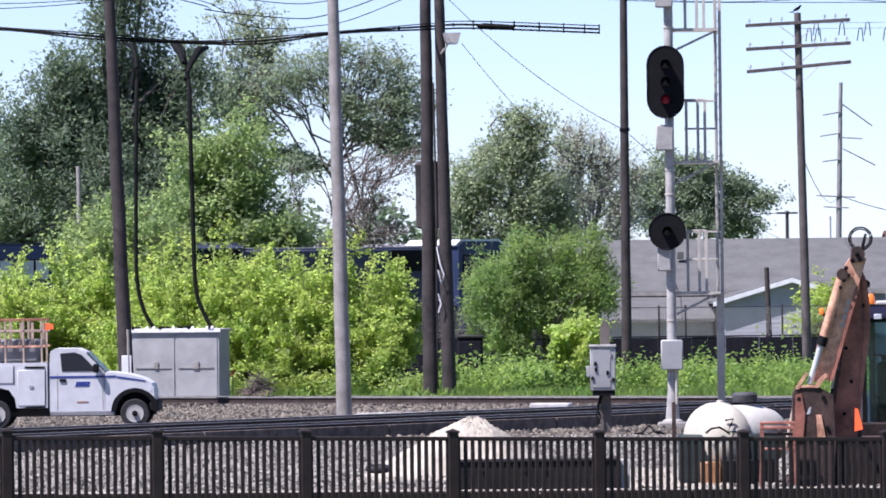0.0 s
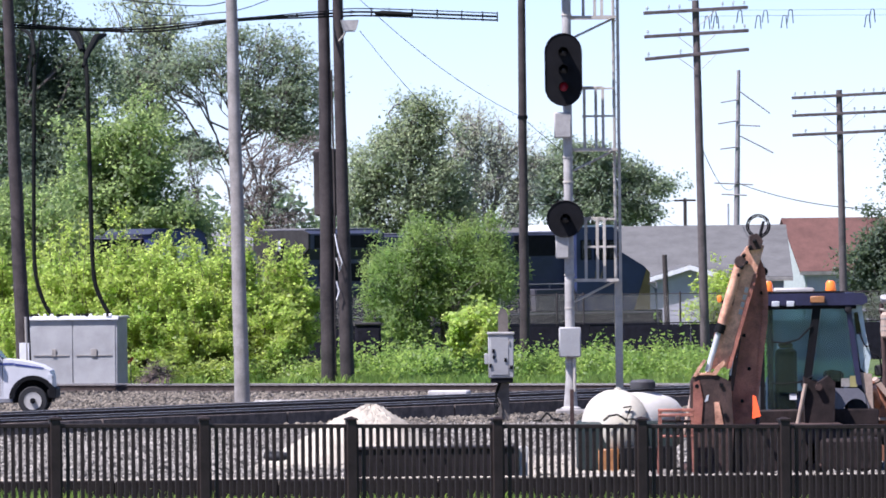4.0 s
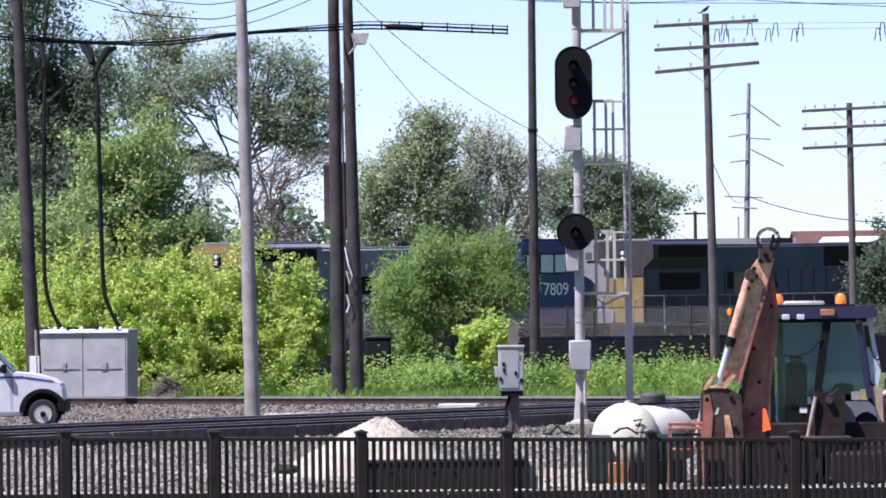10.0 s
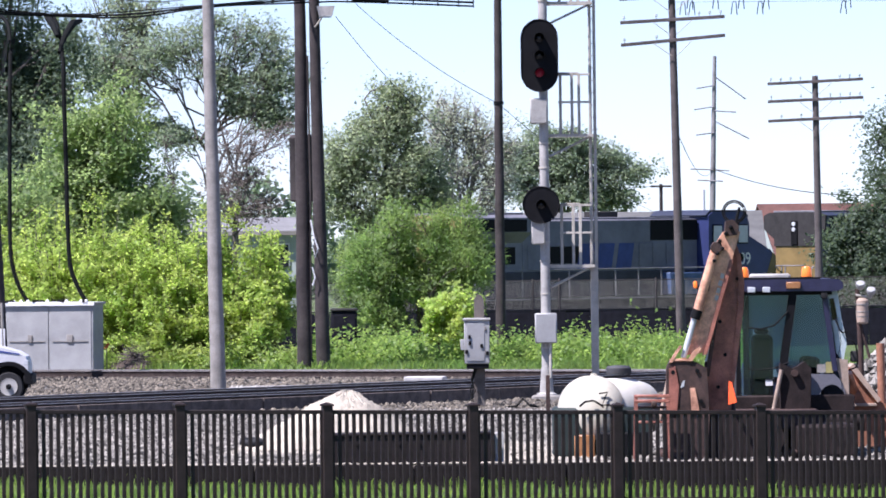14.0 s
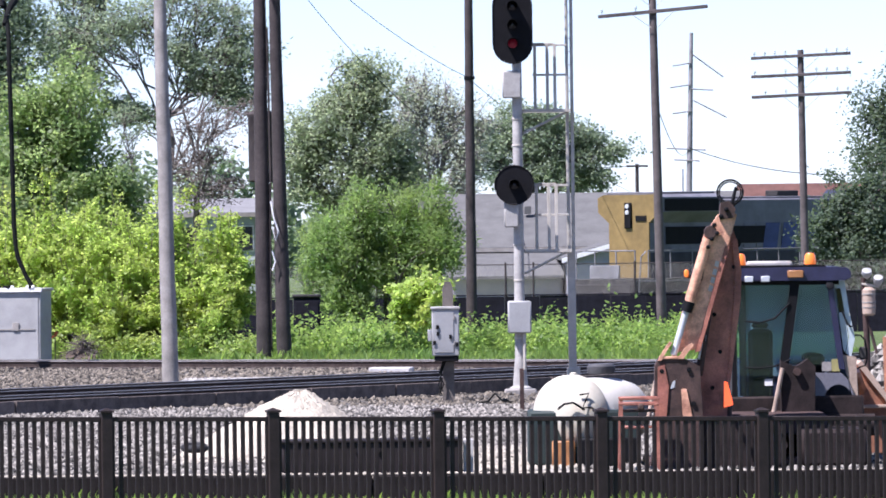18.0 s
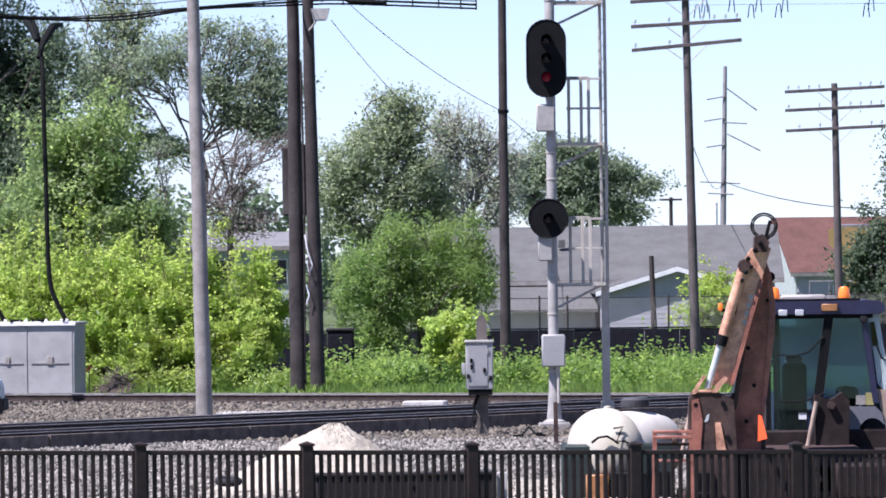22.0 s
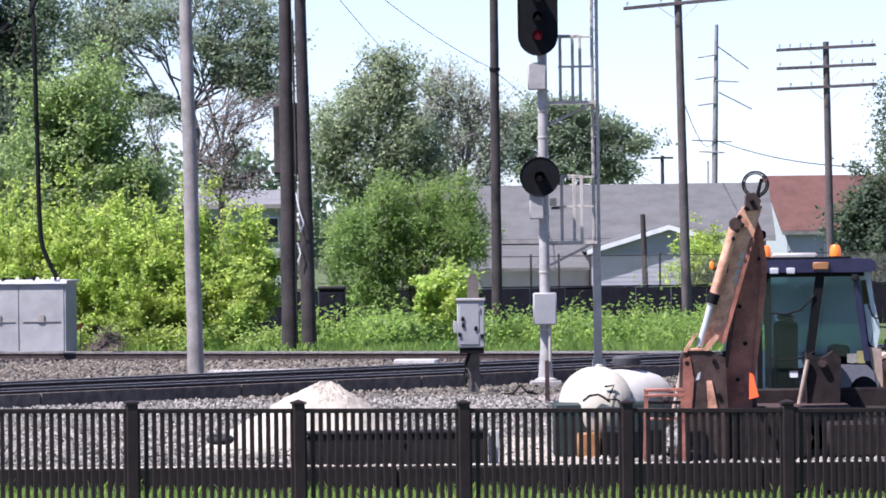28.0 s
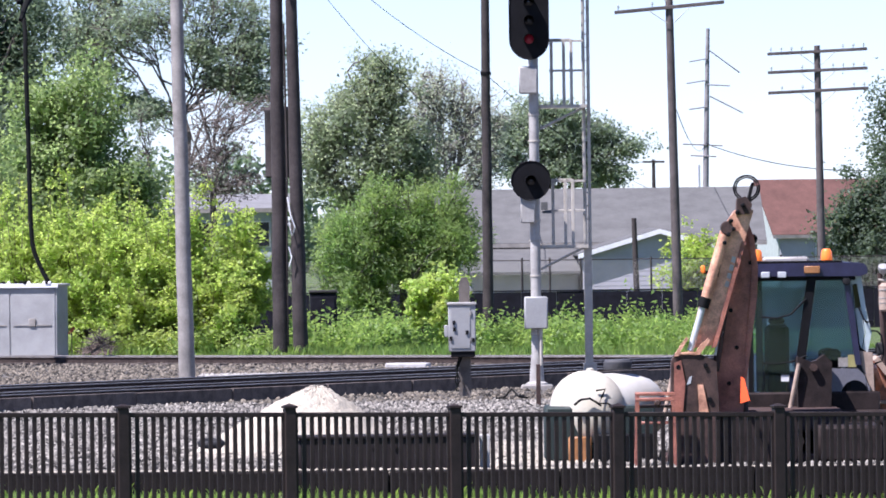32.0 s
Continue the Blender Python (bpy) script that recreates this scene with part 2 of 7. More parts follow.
M_MARKBLUE = mat("faded_blue_mark", (0.035, 0.06, 0.20), 0.6, var=0.3, size=1.5)
M_LOCOGREY = mat("grey_loco_paint", (0.168, 0.168, 0.192), 0.65, var=0.3, size=0.9)
M_LOCOROOF = mat("sooty_roof", (0.20, 0.20, 0.21), 0.7, var=0.4, size=1.2)
M_LOCOLOW = mat("grimy_grey", (0.054, 0.054, 0.066), 0.8, var=0.35, size=1.0)
M_YELLOW = mat("yellow_loco_paint", (0.23, 0.158, 0.052), 0.65, var=0.3, size=1.2)
M_UNDER = mat("grimy_black_steel", (0.03, 0.028, 0.027), 0.85, var=0.4)
M_GOLD = mat("dull_gold_mark", (0.16, 0.13, 0.085), 0.6, var=0.3)
M_NUMBER = mat("pale_lettering", (0.80, 0.78, 0.72), 0.5, var=0.08)
M_PORCELAIN = mat("insulator_glass", (0.45, 0.50, 0.48), 0.2, var=0.1)
M_CONCRETE = mat("concrete", (0.52, 0.50, 0.47), 0.9, var=0.2, size=3)
L_BUSH = leaf_mat("bright_bush_leaf", (0.275, 0.35, 0.085), (0.65, 0.82, 0.19), 0.12, 0.63)
L_SAP = leaf_mat("sapling_leaf", (0.31, 0.41, 0.10), (0.72, 0.88, 0.24), 0.15, 0.6)
L_FRINGE = leaf_mat("pale_weed_leaf", (0.25, 0.33, 0.09), (0.55, 0.70, 0.18), 0.15, 0.58)
L_WEED = leaf_mat("weed_leaf", (0.175, 0.27, 0.065), (0.40, 0.58, 0.13), 0.15, 0.58)
L_WILLOW = leaf_mat("willow_leaf", (0.17, 0.242, 0.082), (0.39, 0.56, 0.155), 0.12, 0.62)
# Far dark trees: leaf colour raised to carry distance haze.
L_DARK = leaf_mat("dark_tree_leaf", (0.15, 0.205, 0.14), (0.38, 0.49, 0.27), 0.12, 0.62)
L_DEEP = leaf_mat("deep_green_leaf", (0.08, 0.115, 0.075), (0.165, 0.23, 0.11), 0.2, 0.5)
L_MID = leaf_mat("mid_green_leaf", (0.185, 0.252, 0.10), (0.43, 0.57, 0.205), 0.1, 0.64)
L_SPRUCE = leaf_mat("spruce_needle", (0.108, 0.153, 0.102), (0.26, 0.35, 0.19), 0.12, 0.58)
# Distance haze is put into the pale colour of these far-tree leaves.
L_HAZY = leaf_mat("hazed_green_leaf", (0.175, 0.222, 0.158), (0.42, 0.52, 0.31), 0.1, 0.65)
L_ELM = leaf_mat("hazed_pale_green_leaf", (0.205, 0.248, 0.165), (0.49, 0.58, 0.34), 0.08, 0.67)
L_SILVER = leaf_mat("silvery_leaf", (0.37, 0.41, 0.31), (0.62, 0.68, 0.48), 0.15, 0.6)
L_BROWN = leaf_mat("withered_leaf", (0.215, 0.19, 0.17), (0.29, 0.26, 0.215), 0.2, 0.5)
L_GRASS = leaf_mat("grass_blade", (0.19, 0.29, 0.06), (0.44, 0.64, 0.12), 0.3)


# ---- building tools ----
class Geo:
    """Vertices and faces of one mesh."""
    def __init__(self):
        self.v, self.f = [], []

    def add(self, vs, fs, m=None):
        k = len(self.v)
        self.v += [tuple(m @ Vector(p)) if m else tuple(p) for p in vs]
        self.f += [tuple(i + k for i in f) for f in fs]
        return self

    def box(self, x0, y0, z0, x1, y1, z1, bev=0.0, m=None):
        b = min(bev, 0.49 * min(abs(x1 - x0), abs(y1 - y0), abs(z1 - z0)))
        if b <= 0:
            vs = [(x, y, z) for x in (x0, x1) for y in (y0, y1) for z in (z0, z1)]
            return self.add(vs, [(0, 1, 3, 2), (4, 6, 7, 5), (0, 4, 5, 1), (2, 3, 7, 6), (0, 2, 6, 4), (1, 5, 7, 3)], m)
        vs, idx = [], {}
        for i, x in enumerate((x0, x1)):
            for j, y in enumerate((y0, y1)):
                for k, z in enumerate((z0, z1)):
                    sx, sy, sz = 1 - 2 * i, 1 - 2 * j, 1 - 2 * k
                    for a in range(3):
                        idx[i, j, k, a] = len(vs)
                        vs.append((x + (0 if a == 0 else sx * b), y + (0 if a == 1 else sy * b), z + (0 if a == 2 else sz * b)))
        fs = []
        for a in range(3):
            o = [q for q in range(3) if q != a]
            for s in (0, 1):
                ring = []
                for p, q in ((0, 0), (1, 0), (1, 1), (0, 1)):
                    key = [0, 0, 0]
                    key[a], key[o[0]], key[o[1]] = s, p, q
                    ring.append(idx[(*key, a)])
                fs.append(ring)
        for a in range(3):
            o = [q for q in range(3) if q != a]
            for p in (0, 1):
                for q in (0, 1):
                    k0, k1 = [0, 0, 0], [0, 0, 0]
                    k0[o[0]] = k1[o[0]] = p
                    k0[o[1]] = k1[o[1]] = q
                    k1[a] = 1
                    fs.append([idx[(*k0, o[0])], idx[(*k1, o[0])], idx[(*k1, o[1])], idx[(*k0, o[1])]])
        for i in (0, 1):
            for j in (0, 1):
                for k in (0, 1):
                    fs.append([idx[i, j, k, 0], idx[i, j, k, 1], idx[i, j, k, 2]])
        return self.add(vs, fs, m)

    def rod(self, p, q, r0, r1=None, n=8, cap=True):
        return self.tube([p, q], [r0, r0 if r1 is None else r1], n, cap)

    def tube(self, pts, rad, n=8, cap=True):
        pts = [Vector(p) for p in pts]
        if not isinstance(rad, (list, tuple)):
            rad = [rad] * len(pts)
        vs, fs = [], []
        for i, p in enumerate(pts):
            d = (pts[min(i + 1, len(pts) - 1)] - pts[max(i - 1, 0)]).normalized()
            u = d.cross(Vector((0, 0, 1)) if abs(d.z) < 0.9 else Vector((0, 1, 0))).normalized()
            w = d.cross(u)
            vs += [p + rad[i] * (math.cos(a) * u + math.sin(a) * w) for a in (2 * math.pi * k / n for k in range(n))]
        for i in range(len(pts) - 1):
            for k in range(n):
                a, b = i * n + k, i * n + (k + 1) % n
                fs.append((a, b, b + n, a + n))
        if cap:
            fs += [tuple(range(n - 1, -1, -1)), tuple(range(len(vs) - n, len(vs)))]
        return self.add(vs, fs)

    def lathe(self, prof, n=24, m=None):
        """prof: (radius, height) from bottom to top, round z."""
        vs = [(r * math.cos(2 * math.pi * k / n), r * math.sin(2 * math.pi * k / n), z) for r, z in prof for k in range(n)]
        fs = [(i * n + k, i * n + (k + 1) % n, (i + 1) * n + (k + 1) % n, (i + 1) * n + k) for i in range(len(prof) - 1) for k in range(n)]
        fs += [tuple(range(n - 1, -1, -1)), tuple(range(len(vs) - n, len(vs)))]
        return self.add(vs, fs, m)

    def prism(self, poly, a, b, axis="y", m=None):
        """A polygon drawn out from a to b along an axis; poly in the other two (x,z / y,z / x,y)."""
        put = {"y": lambda p, t: (p[0], t, p[1]), "x": lambda p, t: (t, p[0], p[1]), "z": lambda p, t: (p[0], p[1], t)}[axis]
        n = len(poly)
        vs = [put(p, a) for p in poly] + [put(p, b) for p in poly]
        fs = [tuple(range(n)), tuple(range(2 * n - 1, n - 1, -1))] + [(i, n + i, n + (i + 1) % n, (i + 1) % n) for i in range(n)]
        return self.add(vs, fs, m)


def mesh_of(name, geo, material, smooth=False):
    me = bpy.data.meshes.new(name)
    me.from_pydata(geo.v, [], geo.f)
    b = bmesh.new()
    b.from_mesh(me)
    bmesh.ops.recalc_face_normals(b, faces=b.faces)
    b.to_mesh(me)
    b.free()
    me.materials.append(material)
    if smooth:
        me.polygons.foreach_set("use_smooth", [True] * len(me.polygons))
        me.set_sharp_from_angle(angle=radians(40))
    return me


def part(name, geo, material, parent=None, label="", smooth=True, m=None):
    ob = new(name, mesh_of(name, geo, material, smooth))
    if parent is not None:
        ob.parent = parent
    if m is not None:
        ob.matrix_basis = m
    return tagged(ob, label) if label else ob


def shared(name, mesh, parent, m):
    ob = new(name, mesh)
    ob.parent = parent
    ob.matrix_basis = m
    return ob


def thing(name, label, category, m=None, group="", kind=""):
    ob = new(name)
    ob.empty_display_size = 0.2
    if m is not None:
        ob.matrix_basis = m
    return tagged(ob, label, category, group, kind)


def quick_mesh(name, verts, faces, material):
    me = bpy.data.meshes.new(name)
    nv, nf, k = len(verts), len(faces), faces.shape[1]
    me.vertices.add(nv)
    me.vertices.foreach_set("co", np.asarray(verts, dtype=np.float32).ravel())
    me.loops.add(nf * k)
    me.loops.foreach_set("vertex_index", faces.astype(np.int32).ravel())
    me.polygons.add(nf)
    me.polygons.foreach_set("loop_start", np.arange(0, nf * k, k, dtype=np.int32))
    me.polygons.foreach_set("loop_total", np.full(nf, k, dtype=np.int32))
    me.update(calc_edges=True)
    me.materials.append(material)
    return me


def leaves_at(centres, rng, length, width, droop=0.0, jitter=0.4, face=1.0, away=None):
    """Folded leaf blades (four corners each) at the given places, most of them turned outward and up."""
    n = len(centres)
    d = rng.normal(size=(n, 3))
    d[:, 2] = d[:, 2] * 0.6 - droop
    d /= np.linalg.norm(d, axis=1)[:, None] + 1e-9
    out = centres - centres.mean(0)
    out /= np.linalg.norm(out, axis=1)[:, None] + 1e-9
    if away is not None:      # away from the middle of the leaf's own spray
        out = 0.45 * out + 0.75 * away / (np.linalg.norm(away, axis=1)[:, None] + 1e-9)
    nm = face * (0.6 * out + np.array([0, 0, 0.5])) + 0.3 * rng.normal(size=(n, 3))
    s = np.cross(d, nm) + 0.05 * rng.normal(size=(n, 3))
    s -= (s * d).sum(1)[:, None] * d
    s /= np.linalg.norm(s, axis=1)[:, None] + 1e-9
    k = (1 + jitter * rng.uniform(-1, 1, n))[:, None]
    L, Wd = length * k, width * k
    fold = np.cross(d, s) * Wd * 0.35
    v = np.stack([centres - d * L / 2, centres + s * Wd / 2 + fold, centres + d * L / 2, centres - s * Wd / 2 + fold], 1)
    return v.reshape(-1, 3), np.arange(4 * n).reshape(n, 4)


# ---- ground, tracks ----
def ground_z(x, y):
    """Height of the ground: a bank behind the kerb that falls away to the tracks."""
    if y < 105.0:
        return 0.10 - 0.018 * x * max(0.0, min(1.0, (y - 40) / 40)) if abs(x) < 40 else 0.1
    k = max(0.0, min(1.0, (150 - y) / 45))
    return 0.44 * k * k * (3 - 2 * k)


def ground_sheet():
    xs = sorted(set([-2500, -1200, -600, -300, -150, -80, -50] + [i * 2.0 for i in range(-20, 21)] + [50, 80, 150, 300, 600, 1200, 2500]))
    ys = sorted(set([-400, -200, -100, -50, 0, 40, 60, 80, 90] + [92 + i * 1.6 for i in range(0, 8)] + [104.9, 105.1] + [107 + 3 * i for i in range(0, 45)] + [250, 270, 300, 350, 420, 520, 700, 1000, 1500, 2300, 3500, 4900]))
    vs = np.array([(x, y, ground_z(x, y)) for y in ys for x in xs])
    nx = len(xs)
    fs = np.array([(j * nx + i, j * nx + i + 1, (j + 1) * nx + i + 1, (j + 1) * nx + i) for j in range(len(ys) - 1) for i in range(nx - 1)])
    m = bpy.data.materials.new("ground_cover")
    m.use_nodes = True
    n, li = m.node_tree.nodes, m.node_tree.links
    b = n["Principled BSDF"]
    b.inputs["Roughness"].default_value = 0.97
    tc, sep = n.new("ShaderNodeTexCoord"), n.new("ShaderNodeSeparateXYZ")
    li.new(tc.outputs["Object"], sep.inputs[0])

    def noise_tex(scale, detail=5):
        t = n.new("ShaderNodeTexNoise")
        t.inputs["Scale"].default_value, t.inputs["Detail"].default_value = scale, detail
        li.new(tc.outputs["Object"], t.inputs["Vector"])
        return t.outputs["Fac"]

    def ramp(src, a, b_, p0=0.35, p1=0.65):
        r = n.new("ShaderNodeValToRGB")
        r.color_ramp.elements[0].color, r.color_ramp.elements[0].position = (*a, 1), p0
        r.color_ramp.elements[1].color, r.color_ramp.elements[1].position = (*b_, 1), p1
        li.new(src, r.inputs["Fac"])
        return r.outputs["Color"]

    def calc(op, a, b_):
        k = n.new("ShaderNodeMath")
        k.operation = op
        for i, s in enumerate((a, b_)):
            if isinstance(s, (int, float)):
                k.inputs[i].default_value = s
            else:
                li.new(s, k.inputs[i])
        return k.outputs[0]

    vor = n.new("ShaderNodeTexVoronoi")
    vor.inputs["Scale"].default_value = 9.0
    li.new(tc.outputs["Object"], vor.inputs["Vector"])
    stone = ramp(vor.outputs["Color"], (0.045, 0.04, 0.034), (0.19, 0.175, 0.145), 0.2, 0.8)
    grass = ramp(noise_tex(1.3), (0.045, 0.085, 0.02), (0.12, 0.17, 0.045))
    # far side of the cross track and near side of the kerb are grassy
    edge = calc("ADD", sep.outputs["Y"], calc("MULTIPLY", sep.outputs["X"], 0.62))
    far = calc("GREATER_THAN", calc("ADD", edge, calc("MULTIPLY", noise_tex(0.5), 4.0)), 207.5)
    near = calc("LESS_THAN", sep.outputs["Y"], 104.4)
    g = calc("MAXIMUM", far, near)
    mx = n.new("ShaderNodeMix")
    mx.data_type = "RGBA"
    li.new(g, mx.inputs[0])
    li.new(stone, mx.inputs[6])
    li.new(grass, mx.inputs[7])
    st, ms = noise_tex(0.35), n.new("ShaderNodeMix")
    ms.data_type, ms.blend_type = "RGBA", "MULTIPLY"
    ms.inputs[0].default_value = 1.0
    li.new(mx.outputs[2], ms.inputs[6])
    li.new(ramp(st, (0.72, 0.70, 0.68), (1, 1, 1)), ms.inputs[7])
    li.new(ms.outputs[2], b.inputs["Base Color"])
    bp = n.new("ShaderNodeBump")
    bp.inputs["Strength"].default_value, bp.inputs["Distance"].default_value = 1.0, 0.06
    li.new(vor.outputs["Distance"], bp.inputs["Height"])
    li.new(bp.outputs["Normal"], b.inputs["Normal"])
    ob = new("ground", quick_mesh("ground", vs, fs, m))
    return tagged(ob, "flat ground of grey ballast with grassy verges", "ground", kind="structure")


ground_sheet()


def gravel(name, label, x0, x1, y0, y1, n, size, seed, material, top=None):
    rng = np.random.default_rng(seed)
    c = np.stack([rng.uniform(x0, x1, n), rng.uniform(y0, y1, n)], 1)
    z = np.array([top(a, b) if top else ground_z(a, b) for a, b in c])
    octa = np.array([(1, 0, 0), (0, 1, 0), (-1, 0, 0), (0, -1, 0), (0, 0, 1), (0, 0, -1)], float)
    tri = np.array([(0, 1, 4), (1, 2, 4), (2, 3, 4), (3, 0, 4), (1, 0, 5), (2, 1, 5), (3, 2, 5), (0, 3, 5)])
    s = size * rng.uniform(0.5, 1.4, (n, 1, 3)) * np.array([1, 1, 0.75])
    v = octa[None] * s * rng.uniform(0.7, 1.3, (n, 6, 1))
    a = rng.uniform(0, 6.28, n)
    ca, sa = np.cos(a)[:, None], np.sin(a)[:, None]
    v = np.stack([v[..., 0] * ca - v[..., 1] * sa, v[..., 0] * sa + v[..., 1] * ca, v[..., 2]], 2)
    v += np.concatenate([c, z[:, None]], 1)[:, None]
    f = (tri[None] + 6 * np.arange(n)[:, None, None]).reshape(-1, 3)
    return tagged(new(name, quick_mesh(name, v.reshape(-1, 3), f, material)), label, "gravel", kind="stuff")


gravel("ballast_gravel", "loose grey crushed-stone ballast between the kerb and the tracks", -12, 14, 105.2, 160, 56000, 0.056, 5, M_BALLAST)
gravel("track_ballast", "coarse grey and brown ballast stones beside the tracks", -18, 16, 160, 208, 26000, 0.07, 6, M_BALLAST2)

def pale_patch(x, y):
    return ground_z(x, y) + 0.02


gravel("pale_ballast", "pale dusty limestone ballast beside the second track", -5.4, 0.5, 184.6, 188.2, 2600, 0.06, 16, M_PALESTONE, pale_patch)
gravel("pale_ballast", "pale dusty limestone ballast towards the signal", 0.5, 6.0, 186.0, 193.0, 3600, 0.06, 17, M_PALESTONE, pale_patch)

D_TRACK = Vector((0.57, 0.82, 0)).normalized()      # the double track and the curve behind it
D_CROSS = Vector((0.80, -0.50, 0)).normalized()     # the track that crosses


def rail_mesh(length):
    g = Geo()
    prof = [(-0.075, 0), (0.075, 0), (0.075, 0.015), (0.012, 0.03), (0.012, 0.125), (0.036, 0.135), (0.036, 0.168), (-0.036, 0.168), (-0.036, 0.135), (-0.012, 0.125), (-0.012, 0.03), (-0.075, 0.015)]
    g.prism(prof, -length / 2, length / 2, "x")
    return mesh_of("rail", g, M_RAIL)


def head_mesh(length):
    return mesh_of("rail_head", Geo().box(-length / 2, -0.0385, 0.157, length / 2, 0.0385, 0.175), M_RAILTOP)


def track(label, centre, d, length, z=0.03, ties=True):
    a = math.atan2(d.y, d.x)
    th = thing("railway_track", label, "track", Matrix.Translation((centre[0], centre[1], z)) @ Matrix.Rotation(a, 4, "Z"), kind="structure", group="railway tracks")
    rm, hm = rail_mesh(length), head_mesh(length)
    for s in (-0.7525, 0.7525):
        r = shared("rail", rm, th, pose(0, s, 0.02))
        shared("running_surface", hm, r, Matrix())
    if ties:
        tm = mesh_of("tie", Geo().box(-0.115, -1.3, -0.18, 0.115, 1.3, 0.02, 0.012), M_TIE)
        n = int(min(length, 60) / 0.55)
        for i in range(n):
            shared("tie", tm, th, pose((i - n / 2) * 0.55, random.uniform(-0.05, 0.05), random.uniform(-0.012, 0.006), 0, 0, random.uniform(-1, 1)))
    return th


track("rusty rails of the near main track on dark ties", (-6.3, 161.5), D_TRACK, 300, 0.14)
track("rusty rails of the second main track on dark ties", (-9.5, 166.0), D_TRACK, 300, 0.10)
track("rusty rails of the track that crosses, at the grass edge", (-4.0, 202.2), D_CROSS, 300)


def edge_boards():
    """Dark band along the near side of the first track, added as boards on edge."""
    a = math.atan2(D_TRACK.y, D_TRACK.x)
    th = thing("track_edge_band", "dark band along the near track, built as boards on edge", "edging", Matrix.Translation((-6.3, 161.5, 0)) @ Matrix.Rotation(a, 4, "Z"), kind="structure")
    x = -40.0
    while x < 40:
        w = random.uniform(2.8, 3.6)
        part("board", Geo().box(0, -0.06, -0.05, w - 0.02, 0.06, 0.29, 0.012), M_TIMBER, th, m=pose(x, -1.42 + random.uniform(-0.02, 0.02), random.uniform(-0.015, 0.01), 0, 0, random.uniform(-0.15, 0.15)))
        x += w


edge_boards()
TRAIN_P, TRAIN_PHI, TRAIN_BEND = Vector((5.78, 270.9, 0)), radians(46.0), radians(0.25)


def train_at(l):
    """Place and heading on the curved track behind the wall, l metres along it."""
    phi = TRAIN_PHI + TRAIN_BEND * l
    return TRAIN_P + Vector(((math.sin(phi) - math.sin(TRAIN_PHI)) / TRAIN_BEND, -(math.cos(phi) - math.cos(TRAIN_PHI)) / TRAIN_BEND, 0)), phi


def curved_track():
    th = thing("railway_track", "curved rails behind the black wall, on which the engines run", "track", pose(0, 0, 0.03), kind="structure", group="railway tracks")
    prof = [(-0.075, 0), (0.075, 0), (0.075, 0.015), (0.012, 0.03), (0.012, 0.125), (0.036, 0.135), (0.036, 0.168), (-0.036, 0.168), (-0.036, 0.135), (-0.012, 0.125), (-0.012, 0.03), (-0.075, 0.015)]
    ls = [-75 + 2.5 * k for k in range(65)]
    for side in (-0.7525, 0.7525):
        for nm, pr, mt in (("rail", prof, M_RAIL), ("running_surface", [(-0.0385, 0.157), (0.0385, 0.157), (0.0385, 0.175), (-0.0385, 0.175)], M_RAILTOP)):
            vs, n = [], len(pr)
            for l in ls:
                q, phi = train_at(l)
                nx, ny = -math.sin(phi), math.cos(phi)
                vs += [(q.x + nx * (side + a), q.y + ny * (side + a), 0.02 + b) for a, b in pr]
            fs = [(i * n + k, i * n + (k + 1) % n, (i + 1) * n + (k + 1) % n, (i + 1) * n + k) for i in range(len(ls) - 1) for k in range(n)]
            fs += [tuple(range(n)), tuple(range(len(vs) - 1, len(vs) - n - 1, -1))]
            part(nm, Geo().add(vs, fs), mt, th)
    tm = mesh_of("tie", Geo().box(-0.115, -1.3, -0.12, 0.115, 1.3, 0.02, 0.012), M_TIE)
    for i in range(220):
        q, phi = train_at(-60 + 0.55 * i)
        shared("tie", tm, th, Matrix.Translation((q.x, q.y, 0)) @ Matrix.Rotation(phi, 4, "Z"))


curved_track()


# ---- fence and kerb ----
F_P, F_D = Vector((0.516, 95.74, 0)), Vector((0.968, 0.252, 0)).normalized()


def fence_top(x):
    return 1.515 - 0.0185 * (x - 0.516)


